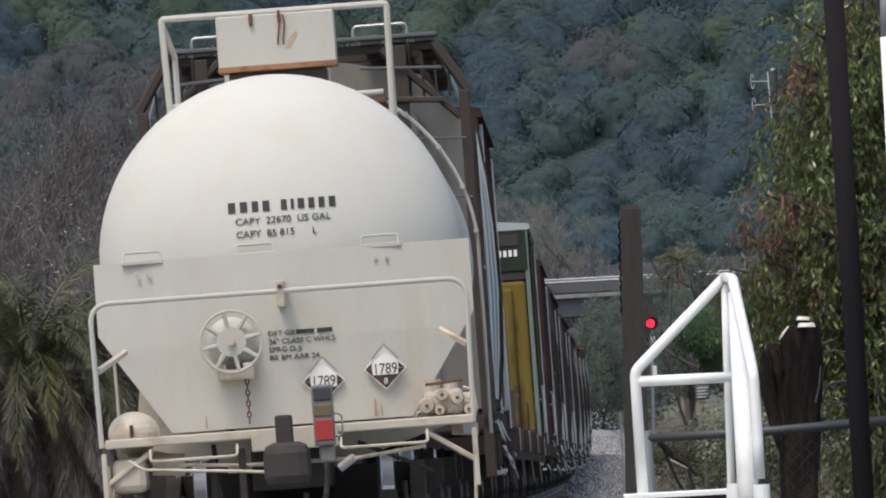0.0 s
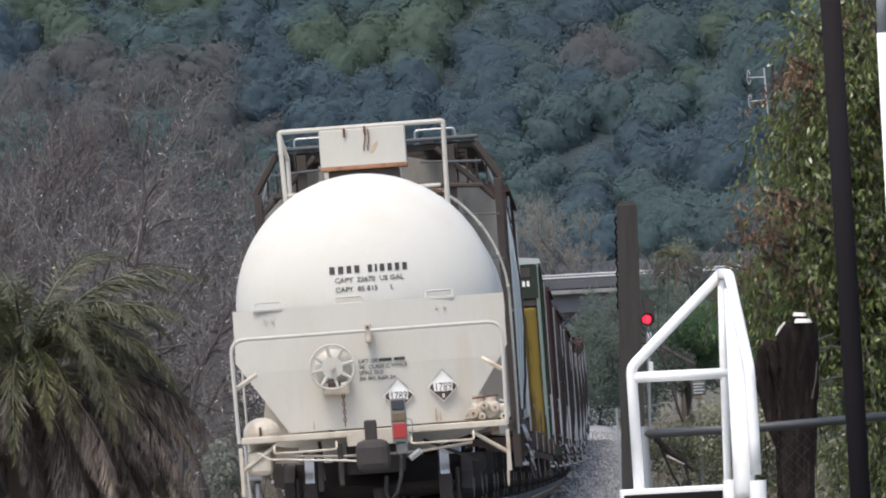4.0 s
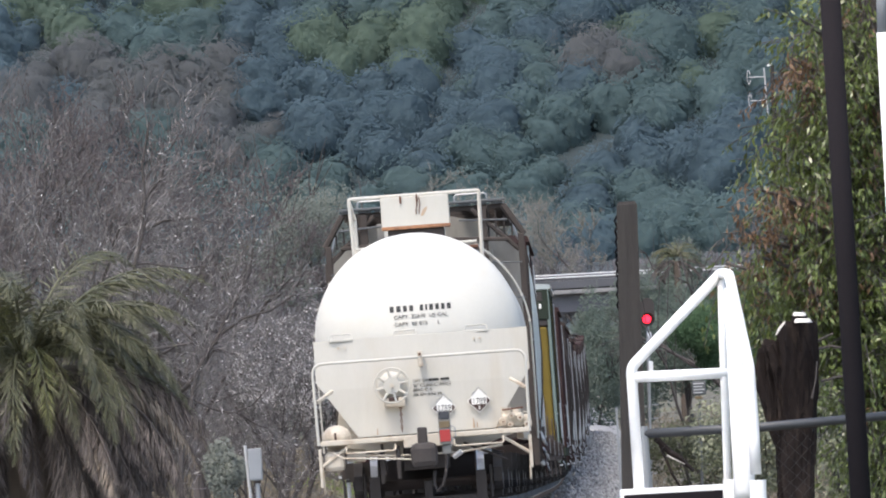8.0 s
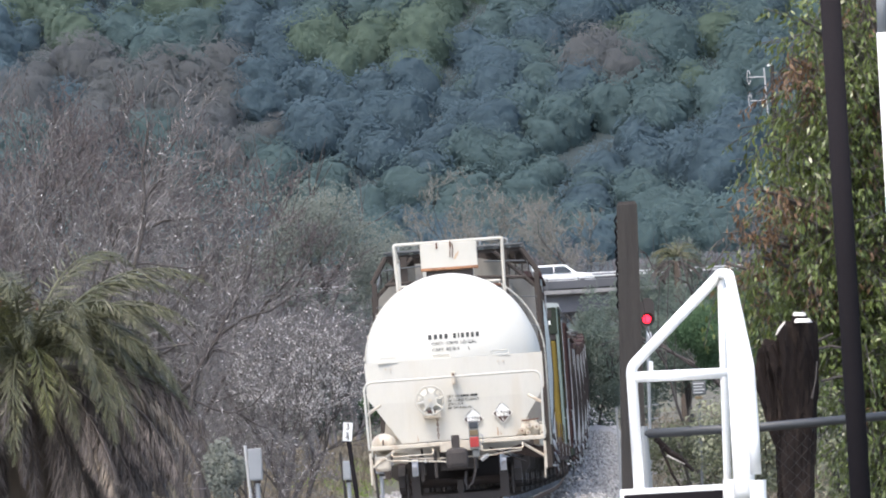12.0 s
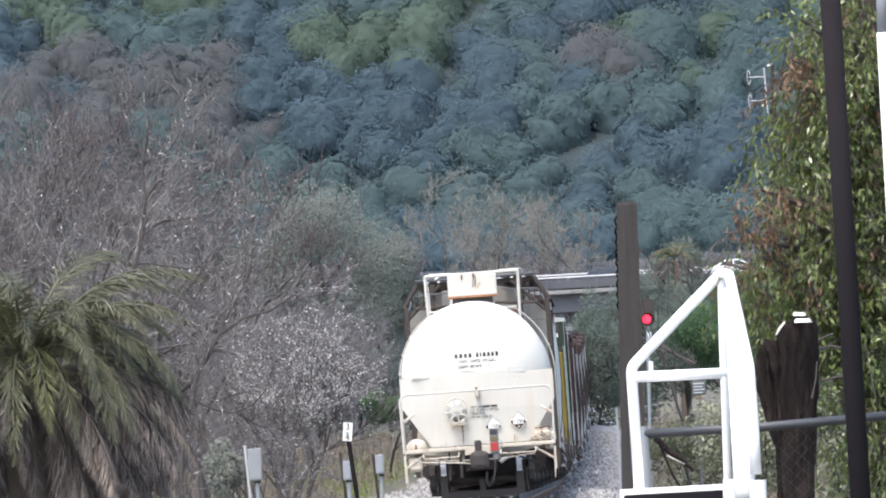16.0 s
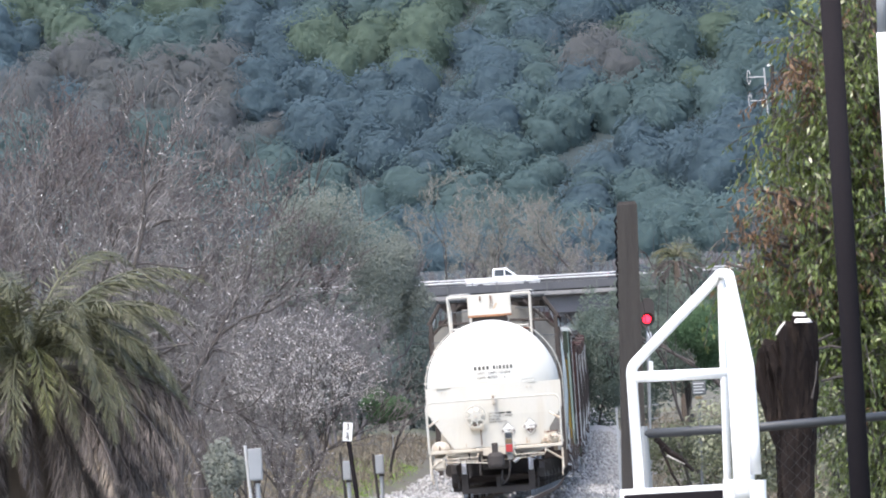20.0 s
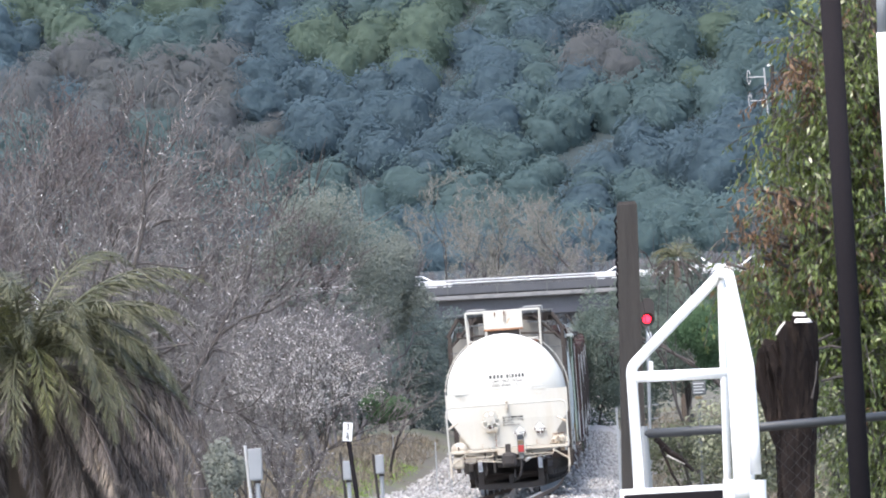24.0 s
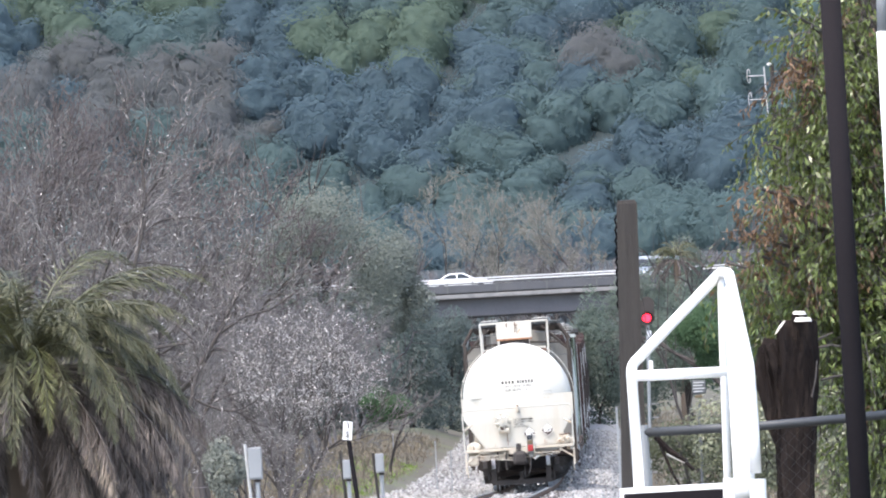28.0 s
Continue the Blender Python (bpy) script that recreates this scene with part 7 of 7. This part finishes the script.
# ---- road traffic on the bridge ----
def car_shell(prof):
    """A body lofted across its width: full at the waist, drawn in towards the roof and at the flanks' edges."""
    bm = bmesh.new()
    rows = []
    for y, shrink in ((-0.88, 0.05), (-0.80, 0.0), (0.0, -0.015), (0.80, 0.0), (0.88, 0.05)):
        rows.append([bm.verts.new((x * (1 - shrink * 0.35), y * (1 - 0.20 * min(max((z - 1.0) / 0.75, 0), 1)), z - (shrink if z > 0.9 else 0))) for x, z in prof])
    n = len(prof)
    for a, b in zip(rows, rows[1:]):
        for i in range(n):
            bm.faces.new((a[i], a[(i + 1) % n], b[(i + 1) % n], b[i]))
    bm.faces.new(rows[0])
    bm.faces.new(rows[-1])
    bmesh.ops.recalc_face_normals(bm, faces=bm.faces)
    return bm


def vehicle(kind, paint, label):
    """A road vehicle in its own space: x forward, y to its left, z up from the road."""
    L, H, prof = {
        "sedan": (4.75, 1.45, [(-2.37, 0.35), (-2.37, 0.85), (-2.2, 0.98), (-1.55, 1.03), (-0.85, 1.42), (0.2, 1.45), (1.0, 1.02), (1.9, 0.9), (2.3, 0.75), (2.37, 0.4)]),
        "suv": (4.75, 1.75, [(-2.37, 0.4), (-2.37, 1.0), (-2.2, 1.65), (-1.9, 1.74), (0.3, 1.72), (1.05, 1.15), (2.0, 1.02), (2.33, 0.85), (2.37, 0.42)]),
        "pickup": (5.4, 1.75, [(-2.7, 0.5), (-2.7, 1.05), (-0.75, 1.05), (-0.70, 1.70), (0.25, 1.74), (1.05, 1.14), (2.2, 1.04), (2.65, 0.85), (2.7, 0.5)]),
        "crew_pickup": (5.9, 1.85, [(-2.95, 0.5), (-2.95, 1.15), (-1.15, 1.15), (-1.08, 1.80), (0.55, 1.84), (1.3, 1.24), (2.45, 1.14), (2.9, 0.95), (2.95, 0.5)]),
        "van": (4.9, 1.95, [(-2.45, 0.4), (-2.45, 1.85), (-2.3, 1.95), (0.9, 1.93), (1.6, 1.2), (2.3, 1.0), (2.45, 0.5)]),
        "truck": (6.0, 2.3, [(-3.0, 0.6), (-3.0, 1.1), (0.6, 1.1), (0.65, 2.2), (1.9, 2.25), (2.3, 1.5), (2.95, 1.35), (3.0, 0.6)])}[kind]
    v = tagged(empty("car" if kind in ("sedan", "suv", "van") else "pickup_truck"), label, "car" if kind in ("sedan", "suv", "van") else "truck", "traffic on the bridge")
    part("body", car_shell(prof), paint, v, smooth=False)
    glass = {"sedan": [(-1.35, 1.06), (-0.82, 1.36), (0.15, 1.39), (0.75, 1.06)], "suv": [(-2.05, 1.12), (-1.85, 1.62), (0.25, 1.62), (0.8, 1.14)],
             "pickup": [(-0.6, 1.16), (-0.58, 1.62), (0.2, 1.64), (0.8, 1.18)], "crew_pickup": [(-0.95, 1.26), (-0.93, 1.72), (0.5, 1.74), (1.05, 1.28)],
             "van": [(-2.2, 1.2), (-2.15, 1.75), (0.8, 1.75), (1.3, 1.22)], "truck": [(0.8, 1.5), (0.82, 2.1), (1.8, 2.1), (2.05, 1.5)]}[kind]
    for s in (-1, 1):
        # the side glass leans in with the cabin, split by a pillar
        (ax, az), (bx, bz), (cx, cz), (dx, dz) = glass
        wide = lambda z: s * (0.895 * (1 - 0.20 * min(max((z - 1.0) / 0.75, 0), 1)) + 0.012)
        mid = ax + (dx - ax) * 0.52
        for quad in (((ax, az), (bx, bz), (mid - 0.04, bz), (mid - 0.04, az)), ((mid + 0.04, dz), (mid + 0.04, cz), (cx, cz), (dx, dz))):
            bm = bmesh.new()
            vs = [bm.verts.new((x, wide(z), z)) for x, z in quad] + [bm.verts.new((x, wide(z) - s * 0.015, z)) for x, z in quad]
            bm.faces.new(vs[:4])
            bm.faces.new(vs[4:])
            for i in range(4):
                bm.faces.new((vs[i], vs[(i + 1) % 4], vs[4 + (i + 1) % 4], vs[4 + i]))
            bmesh.ops.recalc_face_normals(bm, faces=bm.faces)
            part("side_window", bm, M_GLASS, v)
        part("door_mirror", box(dx - 0.12, dx + 0.04, min(s * 0.88, s * 1.02), max(s * 0.88, s * 1.02), 1.02 if L < 5 else 1.2, 1.16 if L < 5 else 1.36, 0.03), paint, v)
        part("sill_trim", box(-L * 0.2, L * 0.2, min(s * 0.86, s * 0.90), max(s * 0.86, s * 0.90), 0.36, 0.46, 0.01), M_TYRE, v)
        for x in (-L * 0.30, L * 0.31):
            w = part("wheel", cyl((x, s * 0.80, 0.33), (x, s * 0.91, 0.33), 0.33, seg=20), M_TYRE, v)
            part("rim", cyl((x, s * 0.905, 0.33), (x, s * 0.925, 0.33), 0.2, seg=14), M_GALV, w)
    part("headlight", box(L / 2 - 0.12, L / 2 + 0.01, -0.8, -0.5, 0.62, 0.78, 0.02), M_PALEMETAL, v)
    part("headlight", box(L / 2 - 0.12, L / 2 + 0.01, 0.5, 0.8, 0.62, 0.78, 0.02), M_PALEMETAL, v)
    part("tail_light", box(-L / 2 - 0.01, -L / 2 + 0.08, -0.84, -0.66, 0.7, 0.95, 0.02), M_RED, v)
    part("tail_light", box(-L / 2 - 0.01, -L / 2 + 0.08, 0.66, 0.84, 0.7, 0.95, 0.02), M_RED, v)
    if kind == "truck":
        part("load", prism([(-2.6, 1.12), (-2.3, 1.7), (-1.2, 1.75), (0.2, 1.3), (0.3, 1.12)], -0.6, 0.6), M_YELLOW, v, "yellow machine on the bed")
    return v


# kind, paint, colour word, time at which it passes x, x at that time (bridge's length), direction
TRAFFIC = [("suv", M_CARWHITE, "white", 1.5, 11.636, 1), ("sedan", M_CARWHITE, "white", 2.5, 10.005, 1), ("suv", M_CARWHITE, "white", 5.5, 8.700, 1),
           ("sedan", M_CARSILVER, "silver", 5.5, 7.680, -1), ("truck", M_CARRED, "faded red", 10.5, 9.923, -1), ("sedan", M_CARWHITE, "white", 11.0, 15.224, 1),
           ("suv", M_CARWHITE, "white", 12.0, 8.496, 1), ("pickup", M_CARWHITE, "white", 15.0, 10.535, 1), ("sedan", M_CARWHITE, "white", 15.5, 6.457, 1),
           ("suv", M_CARWHITE, "white", 15.5, 12.166, 1), ("sedan", M_CARDARK, "dark blue", 16.0, 11.350, -1), ("sedan", M_CARWHITE, "white", 16.0, 0.544, 1),
           ("sedan", M_CARWHITE, "white", 17.0, 4.826, 1), ("suv", M_CARSILVER, "silver", 18.5, 11.147, -1), ("sedan", M_CARDARK, "dark blue", 19.6, 2.379, 1),
           ("pickup", M_CARWHITE, "white", 20.0, 4.214, 1), ("van", M_CARDARK, "dark", 20.9, 11.147, -1), ("sedan", M_CARDARK, "dark blue", 21.5, 2.379, 1),
           ("crew_pickup", M_CARWHITE, "white", 23.5, 3.236, 1), ("sedan", M_CARWHITE, "white", 23.7, 4.418, 1), ("sedan", M_CARWHITE, "white", 24.1, 1.115, 1),
           ("suv", M_CARWHITE, "white", 24.6, 6.783, -1), ("sedan", M_CARDARK, "dark green", 25.0, 3.073, 1), ("suv", M_CARWHITE, "white", 25.0, -0.679, 1),
           ("suv", M_CARSILVER, "silver", 25.5, 11.554, -1), ("suv", M_CARDARK, "dark", 26.4, 6.702, -1), ("sedan", M_CARSILVER, "silver", 26.4, 5.642, -1),
           ("van", M_CARBROWN, "brown", 26.6, 5.030, 1), ("sedan", M_CARWHITE, "white", 26.4, -1.087, 1), ("suv", M_CARDARK, "dark", 27.0, 9.393, -1),
           ("van", M_CARSILVER, "silver", 27.6, 4.092, 1), ("sedan", M_CARWHITE, "white", 28.0, 1.156, 1)]
SPEED = {1: 29.5, -1: 26.5}
VEHICLES = []
for kind, paint, word, t0, x0, way in TRAFFIC:
    names = {"sedan": "saloon car", "suv": "estate car", "pickup": "single-cab pickup truck", "crew_pickup": "crew-cab pickup truck", "van": "minivan", "truck": "truck with a yellow load"}
    VEHICLES.append((vehicle(kind, paint, "%s %s driving on the road bridge" % (word, names[kind])), t0, x0, way))


def motions():
    """All that moves: the train, the turning wheels of its last car, and the road traffic."""
    times = [2.0 * k for k in range(15)]
    for car, off, length in ROLLING:
        walk(car, [(t, car_pose(train_y(t) + off, length)) for t in times])
    for ws in WHEELSETS[:4]:
        y, z = ws.location.y, ws.location.z
        rows = []
        for k in range(421):
            t = k * 2 / 30
            rows.append((t, pose(0, y, z, -math.degrees((train_y(t) - 107.3) / 0.457) % 360)))
        walk(ws, rows)
    for v, t0, x0, way in VEHICLES:
        y = BY + (2.9 if way > 0 else 8.1)
        walk(v, [(t, pose(x0 + way * SPEED[way] * (t - t0), y, DECK, 0, 0, 0 if way > 0 else 180)) for t in (0.0, 14.0, 28.0)])


motions()
